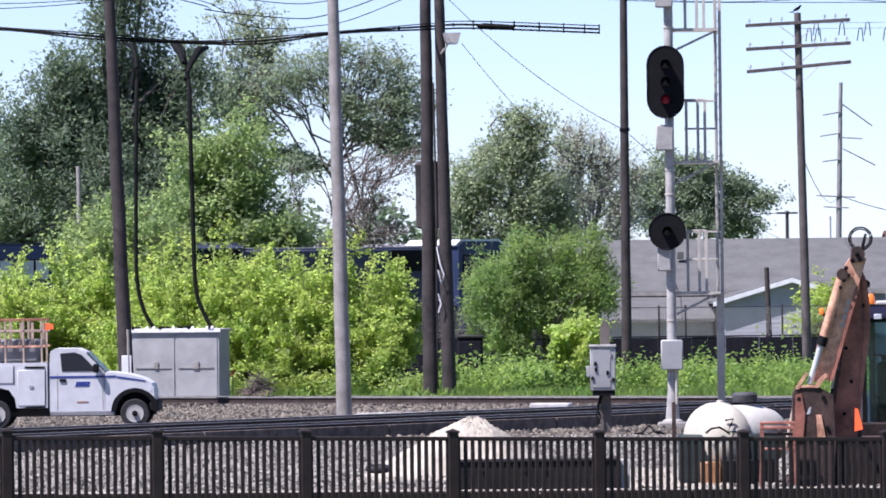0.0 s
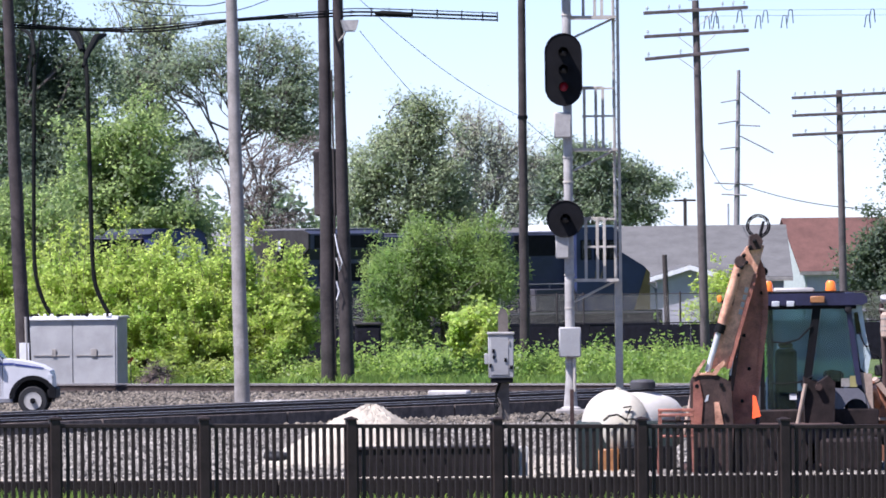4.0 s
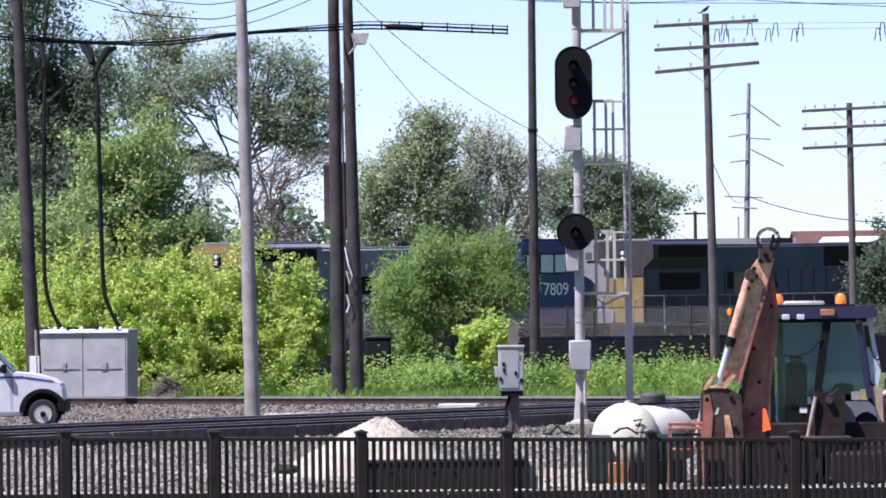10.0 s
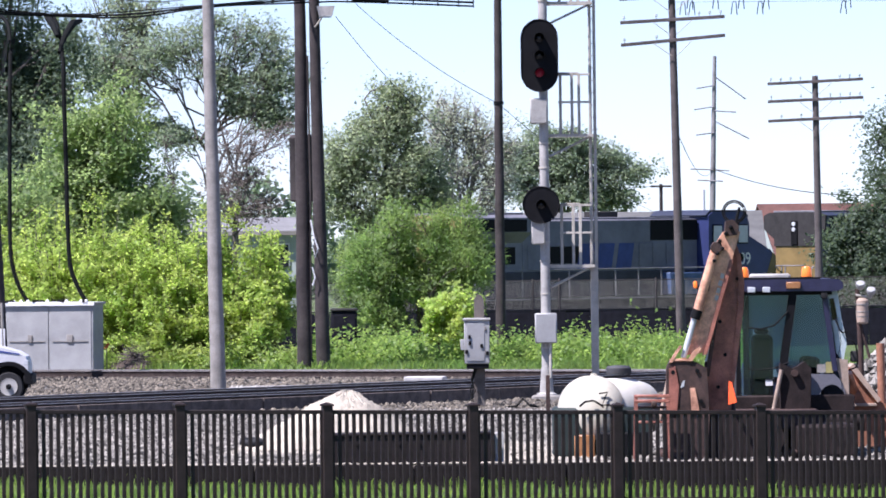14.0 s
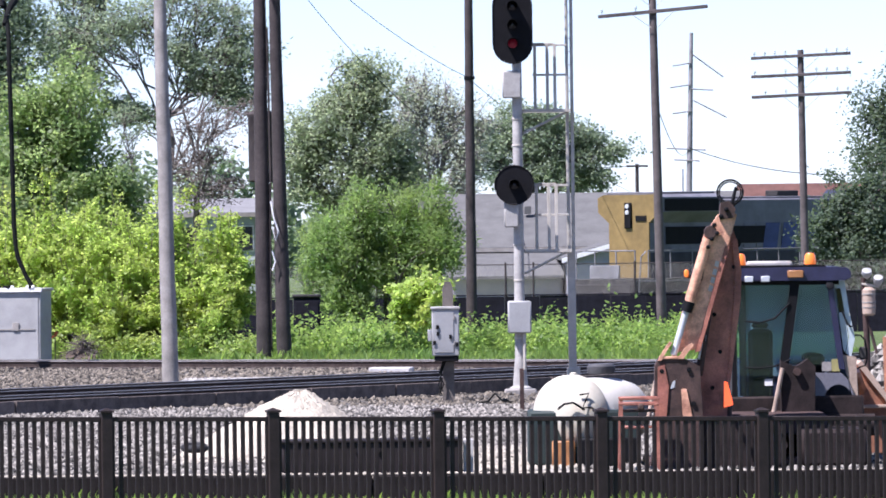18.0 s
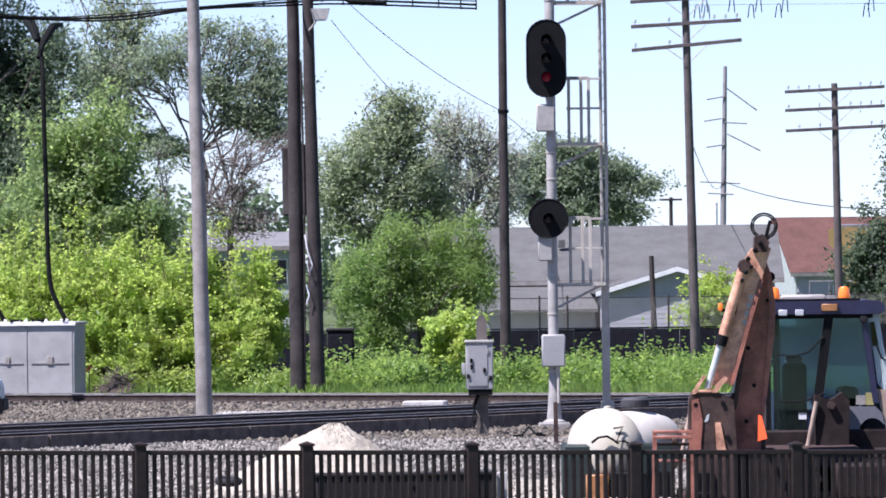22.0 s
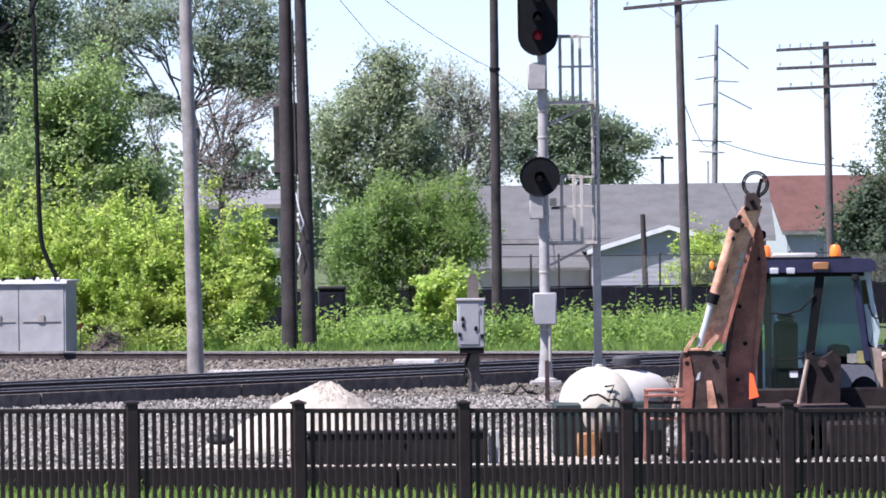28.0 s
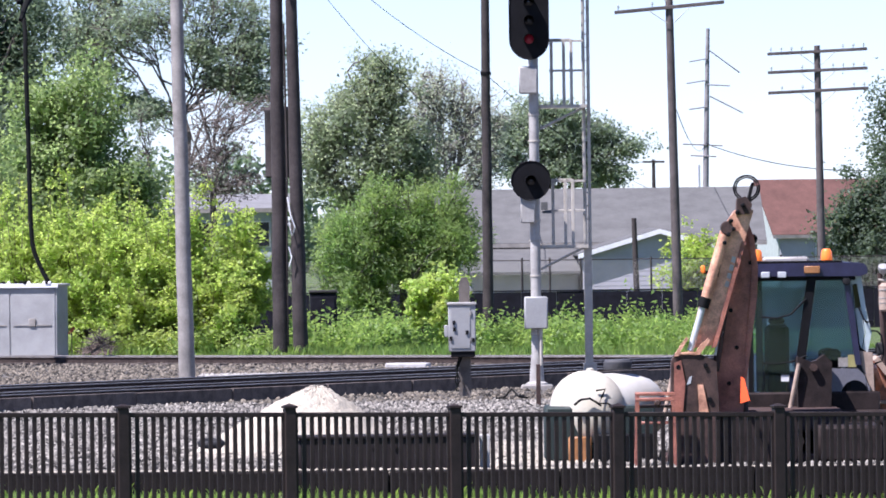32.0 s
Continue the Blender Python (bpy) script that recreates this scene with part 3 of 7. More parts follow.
def picket_fence():
    th = thing("metal_fence", "black-brown picket fence with square capped posts along the grass", "fence", Matrix.Translation(F_P))
    L = 2.112
    ang = math.atan2(F_D.y, F_D.x)
    picket = mesh_of("picket", Geo().box(-0.026, -0.02, -1.32, 0.026, 0.02, 0.0, 0.004), M_FENCE)
    post = mesh_of("post", Geo().box(-0.07, -0.07, -1.65, 0.07, 0.07, 0.035, 0.008), M_FENCE)
    cap = mesh_of("cap", Geo().prism([(-0.085, -0.085), (0.085, -0.085), (0.085, 0.085), (-0.085, 0.085)], 0.036, 0.06, "z").add(
        [(-0.085, -0.085, 0.061), (0.085, -0.085, 0.061), (0.085, 0.085, 0.061), (-0.085, 0.085, 0.061), (0, 0, 0.095)], [(0, 1, 4), (1, 2, 4), (2, 3, 4), (3, 0, 4), (3, 2, 1, 0)]), M_FENCE)
    slope = math.atan(0.018 / 1.0)
    for i in range(-6, 6):
        p = F_D * (L * i)
        z = fence_top(F_P.x + p.x)
        po = shared("post", post, th, Matrix.Translation((p.x, p.y, z)) @ Matrix.Rotation(ang, 4, "Z"))
        shared("cap", cap, po, Matrix())
        if i == 5:
            break
        for nm, h0, h1 in (("top_rail", -0.075, -0.018), ("bottom_rail", -1.30, -1.25)):
            g = Geo().box(0.071, -0.03, h0, L - 0.071, 0.03, h1, 0.006)
            part(nm, g, M_FENCE, th, m=Matrix.Translation((p.x, p.y, z)) @ Matrix.Rotation(ang, 4, "Z") @ Matrix.Rotation(slope, 4, "Y"))
        for k in range(20):
            q = F_D * (L * (i + (k + 0.75) / 20.5))
            shared("picket", picket, th, Matrix.Translation((q.x, q.y, fence_top(F_P.x + q.x) - 0.04)) @ Matrix.Rotation(ang, 4, "Z"))


picket_fence()


def timber_kerb():
    th = thing("timber_kerb", "low kerb of dark old timbers that holds back the ballast", "kerb", pose(0, 104.9, 0), kind="structure")
    x = -13.0
    while x < 14:
        w = random.uniform(2.3, 2.7)
        part("timber", Geo().box(0, -0.13, 0.0, w - 0.015, 0.12, 0.40, 0.015), M_KERB, th, m=pose(x, random.uniform(-0.015, 0.015), 0.06 - 0.004 * x + random.uniform(-0.012, 0.012)))
        x += w


timber_kerb()


def grass_field(name, label, x0, x1, y0, y1, n, h, seed, material, width=0.012, line=None):
    rng = np.random.default_rng(seed)
    x, y = rng.uniform(x0, x1, n), rng.uniform(y0, y1, n)
    if line is not None:
        y = y + line * x
    z = np.array([ground_z(a, b) for a, b in zip(x, y)])
    c = np.stack([x, y, z], 1)
    hh = h * rng.uniform(0.4, 1.3, n) * (0.7 + 0.6 * (np.sin(x * 1.7) * np.sin(y * 1.1 + x) > 0.1))
    a = rng.uniform(0, 6.28, n)
    lean = rng.normal(size=(n, 2)) * 0.3 * hh[:, None]
    s = np.stack([np.cos(a), np.sin(a), 0 * a], 1) * width
    tip = c + np.concatenate([lean, hh[:, None]], 1)
    mid = c + np.concatenate([lean * 0.3, 0.6 * hh[:, None]], 1)
    v = np.stack([c - s, c + s, mid + s * 0.8, tip, mid - s * 0.8], 1).reshape(-1, 3)
    f = np.arange(5 * n).reshape(n, 5)
    return tagged(new(name, quick_mesh(name, v, f, material)), label, "grass", kind="stuff")


grass_field("verge_grass", "tall green grass at the foot of the fence", -11, 12, 92.5, 104.6, 30000, 0.13, 3, L_GRASS, 0.007)
grass_field("track_grass", "green grass and weeds along the crossing track", -16, 14, 205, 214, 22000, 0.26, 4, L_WEED, 0.02, -0.62)


# ---- plants ----
def spread_points(lobes, n, rng, shell=0.55):
    """n places in a heap of egg-shaped lobes (x, y, z, rx, ry, rz), thicker towards the outside."""
    w = np.array([l[3] * l[4] * l[5] for l in lobes]) ** 0.75
    pick = rng.choice(len(lobes), n, p=w / w.sum())
    d = rng.normal(size=(n, 3))
    d /= np.linalg.norm(d, axis=1)[:, None]
    r = rng.uniform(shell, 1.0, n) ** 0.6
    L = np.array(lobes)[pick]
    return L[:, :3] + d * r[:, None] * L[:, 3:]


def plant(name, label, category, base, lobes, leaf, bark, seed, limbs=30, clumps=8, per_clump=40, clump_r=0.45, size=(0.16, 0.10), trunk_r=0.16, trunk_h=2.0, stems=1, droop=0.0, twig=0.012, bare=0.0, group="", face=1.0):
    """Trunk, limbs that reach into the crown, and a crown of leaves in clumps round the limbs' ends."""
    rng = np.random.default_rng(seed)
    th = thing(name, label, category, Matrix.Translation(base), group)
    ends = spread_points(lobes, limbs, rng, 0.35)
    wood = Geo()
    tops = []
    for s in range(stems):
        a = rng.uniform(0, 6.28)
        foot = Vector((math.cos(a), math.sin(a), 0)) * (0.35 * (stems > 1))
        cen = Vector(ends.mean(0)) if stems == 1 else Vector(ends[rng.integers(limbs)])
        top = Vector((foot.x * 2 + cen.x * 0.35, foot.y * 2 + cen.y * 0.35, trunk_h * rng.uniform(0.85, 1.15)))
        mid = foot.lerp(top, 0.5) + Vector(rng.normal(size=3)) * 0.05 * trunk_h * 0.5
        wood.tube([foot, mid, top], [trunk_r, trunk_r * 0.85, trunk_r * 0.6], 8)
        tops.append((foot, mid, top))
    cl = []
    for e in ends:
        e = Vector(e)
        foot, mid, top = tops[min(range(stems), key=lambda i: (tops[i][2] - e).length)]
        k = min(1.0, max(0.25, rng.uniform(0.5, 1.0)))
        st = mid.lerp(top, k)
        if e.z < st.z:
            st = foot.lerp(mid, 0.9)
        bend = st.lerp(e, 0.5) + Vector((0, 0, 0.12 * (e - st).length)) + Vector(rng.normal(size=3)) * 0.06 * (e - st).length
        r0 = trunk_r * rng.uniform(0.25, 0.45)
        wood.tube([st, bend, e], [r0, r0 * 0.55, twig], 5, False)
        for j in range(clumps):
            t = rng.uniform(0.45, 1.05)
            p = (st.lerp(bend, 2 * t) if t < 0.5 else bend.lerp(e, 2 * t - 1)) + Vector(rng.normal(size=3)) * clump_r * 1.1
            if rng.random() < 0.5:
                wood.tube([bend.lerp(e, rng.uniform(0.1, 0.9)), p], [twig, twig * 0.4], 4, False)
            if rng.random() >= bare:
                cl.append(p)
    part("trunk", wood, bark, th)
    cl = np.array(cl)
    n = len(cl) * per_clump
    off = rng.normal(size=(n, 3)) * clump_r * np.array([0.62, 0.62, 0.5 + 0.5 * droop]) * rng.uniform(0.6, 1.3, (n, 1))
    c = np.repeat(cl, per_clump, 0) + off
    v, f = leaves_at(c, rng, size[0], size[1], droop, face=face, away=off)
    v[:, 2] = np.maximum(v[:, 2], 0.02)
    ob = new("crown", quick_mesh("crown", v, f, leaf))
    ob.parent = th
    return th


def limbed_tree(name, label, base, fork, lobes, leaf, bark, seed, puff=7, clumps=7, leaves=26, size=(0.17, 0.09), clump_r=0.26, trunk_r=0.2, flat=0.55, bare=0.0, twig=0.012):
    """An open tree: a trunk to the fork, a limb into each lobe, boughs into its puffs, twigs to flat sprays of leaves."""
    rng = np.random.default_rng(seed)
    th = thing(name, label, "tree", Matrix.Translation(base))
    wood, cl = Geo(), []
    fork = Vector(fork)

    def bough(p, q, r0, r1, k=4, wild=0.07):
        d = q - p
        pts = [p]
        for i in range(1, k):
            pts.append(p.lerp(q, i / k) + Vector((0, 0, 0.10 * d.length * math.sin(math.pi * i / k))) + Vector(rng.normal(size=3)) * wild * d.length * 0.6)
        pts.append(q)
        wood.tube(pts, [r0 + (r1 - r0) * i / k for i in range(k + 1)], 5, False)
        return pts

    trunk = bough(Vector((0, 0, 0)), fork, trunk_r, trunk_r * 0.7, 5, 0.03)
    for x, y, z, a, b, c in lobes:
        mid = Vector((x, y, z))
        start = trunk[-1] if z > fork.z + 0.5 else trunk[-2]
        start = start if rng.random() < 0.4 else trunk[rng.integers(3, 6)] + Vector((rng.normal() * 0.05, 0, 0))
        limb = bough(start, mid, trunk_r * 0.42, trunk_r * 0.16, 6, 0.11)
        for _ in range(puff):
            d = Vector(rng.normal(size=3)).normalized()
            e = mid + Vector((d.x * a, d.y * b, d.z * c)) * rng.uniform(0.55, 0.95)
            br = bough(limb[rng.integers(2, 7)], e, trunk_r * 0.2, twig * 1.4, 4, 0.1)
            for _ in range(clumps):
                o = Vector(rng.normal(size=3))
                q = br[rng.integers(2, 5)] + Vector((o.x * a * 0.34, o.y * b * 0.34, o.z * c * 0.26))
                bough(br[rng.integers(1, 4)], q, twig, twig * 0.5, 2, 0.1)
                if rng.random() >= bare:
                    cl.append(q)
    part("trunk", wood, bark, th)
    cl = np.array(cl)
    n = len(cl) * leaves
    off = rng.normal(size=(n, 3)) * clump_r * np.array([1, 1, flat]) * rng.uniform(0.5, 1.2, (n, 1))
    c = np.repeat(cl, leaves, 0) + off
    v, f = leaves_at(c, rng, size[0], size[1], away=off)
    ob = new("crown", quick_mesh("crown", v, f, leaf))
    ob.parent = th
    return th


def puffs(lobes, seed, k=7, size=0.42, gap=0.2):
    """Breaks big lobes up into smaller ones set round them, with gaps."""
    rng = random.Random(seed)
    out = []
    for x, y, z, a, b, c in lobes:
        for _ in range(k):
            if rng.random() < gap:
                continue
            d = Vector((rng.gauss(0, 1), rng.gauss(0, 1), rng.gauss(0, 1))).normalized()
            q, s = rng.uniform(0.45, 0.95), size * rng.uniform(0.6, 1.25)
            out.append((x + d.x * a * q, y + d.y * b * q, z + d.z * c * q, a * s, b * s, c * s * 0.8))
    return out


def shoot_bush(label, base, w, h, seed, leaf, shoots=66, group=""):
    """A bush of arching shoots from one foot; leaves stand along the shoots and their side twigs."""
    rng = np.random.default_rng(seed)
    th = thing("bush", label, "bush", Matrix.Translation(base), group)
    wood, c, away = Geo(), [], []

    def leafy(p, q, n, r):
        t = rng.uniform(0, 1, n)[:, None]
        off = rng.normal(size=(n, 3)) * r
        c.append(np.array(p) * (1 - t) + np.array(q) * t + off)
        away.append(off + np.array([0, 0, 0.45 * r]))

    for _ in range(shoots):
        a, u = rng.uniform(0, 6.283), math.sqrt(rng.uniform(0, 1))
        foot = Vector((math.cos(a), math.sin(a), 0)) * 0.35 * w * u
        top = h * (1 - 0.5 * u * u) * rng.uniform(0.62, 1.08)
        tip = Vector((math.cos(a) * w * u * 1.05, math.sin(a) * w * u * 1.05, top))
        mid = foot.lerp(tip, 0.55) + Vector((-math.cos(a) * 0.18 * w * u, -math.sin(a) * 0.18 * w * u, 0.08 * h)) + Vector(rng.normal(size=3)) * 0.12
        wood.tube([foot, mid, tip], [0.028, 0.016, 0.005], 4, False)
        leafy(foot.lerp(mid, 0.55), mid, 22, 0.16)
        leafy(mid, tip, 46, 0.11)
        for _ in range(5):
            st = mid.lerp(tip, rng.uniform(-0.5, 0.85)) if rng.random() < 0.8 else foot.lerp(mid, 0.7)
            d = (tip - mid).normalized() * 0.7 + Vector((math.cos(a) * 0.45, math.sin(a) * 0.45, 0.15)) + Vector(rng.normal(size=3)) * 0.55
            e = st + d.normalized() * rng.uniform(0.3, 0.75)
            wood.tube([st, e], [0.008, 0.003], 3, False)
            leafy(st, e, 30, 0.085)
            leafy(e, e, 8, 0.06)
    part("trunk", wood, M_BARK, th)
    v, f = leaves_at(np.concatenate(c), rng, 0.125, 0.08, away=np.concatenate(away))
    v[:, 2] = np.maximum(v[:, 2], 0.02)
    ob = new("crown", quick_mesh("crown", v, f, leaf))
    ob.parent = th
    return th


def bushes():
    rows = [  # x, y, half width, height, seed
        (-19.8, 218, 2.1, 4.6, 21), (-16.4, 216.0, 1.8, 4.2, 22), (-13.6, 216.5, 1.8, 4.8, 23), (-11.2, 215.0, 1.6, 4.6, 24), (-9.3, 214.9, 1.6, 4.3, 25), (-7.4, 214.8, 1.5, 4.7, 26), (-17.6, 219, 2.2, 4.7, 11), (-14.9, 217.5, 2.1, 4.8, 12), (-12.2, 218.5, 2.0, 5.3, 13), (-10.4, 216.5, 1.9, 5.6, 14),
        (-8.4, 217.0, 1.9, 4.9, 15), (-6.7, 215.5, 1.6, 5.2, 16), (-5.2, 216.0, 1.3, 4.6, 17), (-12.8, 214.5, 1.5, 3.2, 18), (-8.0, 213.8, 1.6, 3.0, 19), (-5.9, 213.6, 1.2, 2.6, 20)]
    for x, y, w, h, s in rows:
        shoot_bush("bright yellow-green leafy bush behind the crossing track", (x, y, 0), w, h, s, L_BUSH, 40 if h < 3.5 else 62, "row of bushes")


bushes()

plant("willow_bush", "round dull-green willow with fine drooping leaves and several stems", "tree", (-0.45, 231, 0),
      puffs([(0, 0, 3.4, 2.1, 2.0, 2.0), (-1.4, 0, 2.5, 1.3, 1.4, 1.4), (1.3, 0, 2.7, 1.1, 1.3, 1.6), (0.2, 0, 4.5, 1.5, 1.4, 0.9), (-1.8, 0, 3.4, 0.8, 0.9, 0.9), (1.6, 0, 3.9, 0.8, 0.9, 0.8)], 31, 8, 0.38, 0.1), L_WILLOW, M_BARK, 31,
      limbs=120, clumps=8, per_clump=66, clump_r=0.27, size=(0.15, 0.042), trunk_r=0.09, trunk_h=2.2, stems=6, droop=0.5)
plant("sapling", "small bright yellow-green sapling among the weeds", "sapling", (0.73, 214.3, 0),
      [(0, 0, 1.7, 0.75, 0.7, 0.85), (0.15, 0, 2.5, 0.4, 0.4, 0.55), (-0.45, 0, 1.7, 0.5, 0.4, 0.45)], L_SAP, M_BARK, 32,
      limbs=26, clumps=5, per_clump=30, clump_r=0.17, size=(0.16, 0.10), trunk_r=0.02, trunk_h=0.7, stems=3)


def weeds(name, label, x0, x1, line, depth, k, low, high, seed, leaf):
    """Leafy weeds on thin stems; line: how the front edge runs, y at x = 0 and its slope."""
    rng = np.random.default_rng(seed)
    x = rng.uniform(x0, x1, k)
    y = line[0] + rng.uniform(0, depth, k) + line[1] * x
    c, away = [], []
    for a, b in zip(x, y):
        h = rng.uniform(low, high) * (1.45 if rng.random() < 0.12 else 1.0)
        m = int(30 + 46 * h)
        off = rng.normal(size=(m, 3)) * np.array([0.2, 0.2, 0.25 * h])
        c.append(off + np.array([a, b, h * 0.72]))
        away.append(off)
    c, away = np.concatenate(c), np.concatenate(away)
    c[:, 2] = np.maximum(c[:, 2], 0.04)
    v, f = leaves_at(c, rng, 0.125, 0.08, away=away)
    v[:, 2] = np.maximum(v[:, 2], 0.0)
    tagged(new(name, quick_mesh(name, v, f, leaf)), label, "weeds", kind="stuff")


weeds("weed_patch", "knee-high bright green weeds in front of the black wall", -4.2, 9.5, (212.5, -0.35), 14, 560, 0.25, 0.9, 41, L_WEED)
weeds("weed_fringe", "pale green weeds and tall grass at the foot of the bushes", -15.5, -4.0, (210.9, -0.12), 2.0, 260, 0.2, 0.75, 42, L_FRINGE)

plant("young_maple", "light green young tree behind the bushes", "tree", (-14.4, 236, 0),
      puffs([(0, 0, 4.2, 2.2, 1.8, 2.2), (1.2, 0, 4.8, 1.5, 1.3, 1.4), (-1.5, 0, 4.6, 1.4, 1.3, 1.4)], 50), L_MID, M_BARK, 50,
      limbs=60, clumps=8, per_clump=50, clump_r=0.4, size=(0.16, 0.1), trunk_r=0.12, trunk_h=2.5, stems=2)
plant("spruce_tree", "tall dark green tree with a dense crown", "tree", (-17.5, 285, 0),
      puffs([(0, 0, 6, 4.0, 4, 5), (0, 0, 11, 3.4, 3.4, 5), (1.5, 0, 14, 2.6, 2.6, 4), (-3, 0, 9, 3, 3, 4), (2.5, 0, 8, 1.8, 2, 5)], 51), L_SPRUCE, M_BARK, 51,
      limbs=150, clumps=8, per_clump=100, clump_r=0.5, size=(0.2, 0.085), trunk_r=0.35, trunk_h=9, droop=0.5)
plant("dark_tree", "broad dark green tree behind the bushes", "tree", (-22.5, 290, 0),
      puffs([(0, 0, 5, 4.5, 4, 4.5), (2, 0, 8, 3, 3, 3), (-2, 0, 9, 3, 3, 4)], 52), L_DARK, M_BARK, 52,
      limbs=80, clumps=8, per_clump=90, clump_r=0.55, size=(0.21, 0.11), trunk_r=0.3, trunk_h=5)
plant("maple_tree", "mid-green leafy tree behind the bushes", "tree", (-12.0, 262, 0),
      puffs([(0, 0, 5.6, 2.7, 2.3, 3.0), (0.2, 0, 7.6, 2.2, 2.0, 2.1), (-1.9, 0, 5.8, 1.7, 1.6, 2.2), (1.9, 0, 4.8, 1.6, 1.5, 2.4)], 53), L_MID, M_BARK, 53,
      limbs=120, clumps=8, per_clump=60, clump_r=0.48, size=(0.17, 0.11), trunk_r=0.2, trunk_h=4.5)
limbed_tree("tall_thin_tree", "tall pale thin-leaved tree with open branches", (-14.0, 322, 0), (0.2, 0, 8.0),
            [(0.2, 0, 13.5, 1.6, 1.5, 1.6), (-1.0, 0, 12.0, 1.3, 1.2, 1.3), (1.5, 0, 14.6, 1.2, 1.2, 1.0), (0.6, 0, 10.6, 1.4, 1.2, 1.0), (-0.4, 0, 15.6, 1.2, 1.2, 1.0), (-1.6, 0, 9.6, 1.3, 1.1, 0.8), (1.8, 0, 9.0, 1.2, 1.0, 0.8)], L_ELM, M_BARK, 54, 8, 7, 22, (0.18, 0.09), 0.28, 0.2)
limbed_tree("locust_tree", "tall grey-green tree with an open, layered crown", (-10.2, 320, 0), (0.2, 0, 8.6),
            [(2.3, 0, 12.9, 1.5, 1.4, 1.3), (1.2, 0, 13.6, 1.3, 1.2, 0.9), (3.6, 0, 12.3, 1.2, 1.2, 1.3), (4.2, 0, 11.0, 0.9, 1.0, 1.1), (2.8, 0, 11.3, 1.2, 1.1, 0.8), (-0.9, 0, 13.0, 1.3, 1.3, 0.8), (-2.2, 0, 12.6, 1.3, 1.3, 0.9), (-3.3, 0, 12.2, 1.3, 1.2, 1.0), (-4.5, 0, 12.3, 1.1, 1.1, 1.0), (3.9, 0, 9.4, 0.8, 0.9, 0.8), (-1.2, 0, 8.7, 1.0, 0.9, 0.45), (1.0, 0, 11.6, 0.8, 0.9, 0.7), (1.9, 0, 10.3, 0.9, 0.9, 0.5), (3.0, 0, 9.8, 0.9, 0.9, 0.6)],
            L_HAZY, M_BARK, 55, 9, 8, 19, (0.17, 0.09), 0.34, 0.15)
limbed_tree("withered_tree", "half-dead tree with brown withered leaves and fine tangled twigs", (-8.7, 313, 0), (0.1, 0, 5.0),
            [(-0.2, 0, 8.3, 1.3, 1.1, 1.1), (0.8, 0, 7.2, 1.2, 1.0, 1.2), (-0.4, 0, 6.3, 1.3, 1.1, 1.2), (1.8, 0, 8.6, 1.2, 1.0, 0.9), (0.4, 0, 5.4, 1.4, 1.1, 1.0), (1.3, 0, 5.6, 1.0, 1.0, 0.8)], L_BROWN, M_BARK, 56, 9, 9, 8, (0.16, 0.07), 0.24, 0.13, 0.6, 0.4, 0.014)
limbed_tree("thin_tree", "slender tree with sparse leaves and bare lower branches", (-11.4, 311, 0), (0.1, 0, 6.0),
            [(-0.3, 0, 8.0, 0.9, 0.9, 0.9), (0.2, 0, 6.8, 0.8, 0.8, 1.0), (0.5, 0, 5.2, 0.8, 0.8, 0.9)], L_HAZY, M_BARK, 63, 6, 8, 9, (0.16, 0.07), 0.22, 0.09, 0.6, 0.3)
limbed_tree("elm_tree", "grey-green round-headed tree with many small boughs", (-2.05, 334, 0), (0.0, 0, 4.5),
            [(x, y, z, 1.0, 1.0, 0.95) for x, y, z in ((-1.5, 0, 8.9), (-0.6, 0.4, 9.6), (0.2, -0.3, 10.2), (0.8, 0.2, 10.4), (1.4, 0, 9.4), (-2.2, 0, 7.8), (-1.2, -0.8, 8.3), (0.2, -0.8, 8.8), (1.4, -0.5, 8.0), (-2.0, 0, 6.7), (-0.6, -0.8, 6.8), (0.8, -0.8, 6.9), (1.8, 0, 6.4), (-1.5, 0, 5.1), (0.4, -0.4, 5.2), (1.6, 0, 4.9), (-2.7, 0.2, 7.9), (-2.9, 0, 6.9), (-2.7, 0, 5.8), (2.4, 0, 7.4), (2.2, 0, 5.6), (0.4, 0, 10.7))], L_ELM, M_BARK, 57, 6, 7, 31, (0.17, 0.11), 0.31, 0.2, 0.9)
limbed_tree("silver_tree", "pale open-crowned tree with upright bare branches", (1.45, 338, 0), (0.0, 0, 4.0),
            [(-1.2, 0, 8.6, 1.0, 0.9, 1.4), (-0.2, 0, 9.6, 1.0, 0.9, 1.5), (0.8, 0, 9.2, 1.0, 0.9, 1.4), (1.7, 0, 9.0, 1.0, 0.9, 1.3), (0.3, 0, 7.2, 1.5, 1.2, 1.3), (-0.9, 0, 10.2, 0.8, 0.7, 0.9), (2.1, 0, 7.0, 0.8, 0.8, 1.0), (-1.4, 0, 6.6, 0.9, 0.8, 1.0), (0.5, 0, 5.4, 1.8, 0.9, 0.9), (2.6, 0, 7.9, 0.7, 0.7, 1.0), (1.6, 0, 6.0, 0.9, 0.8, 0.9)], L_SILVER, M_BARKG, 58, 10, 8, 13, (0.14, 0.08), 0.30, 0.16, 0.9, 0.08, 0.024)
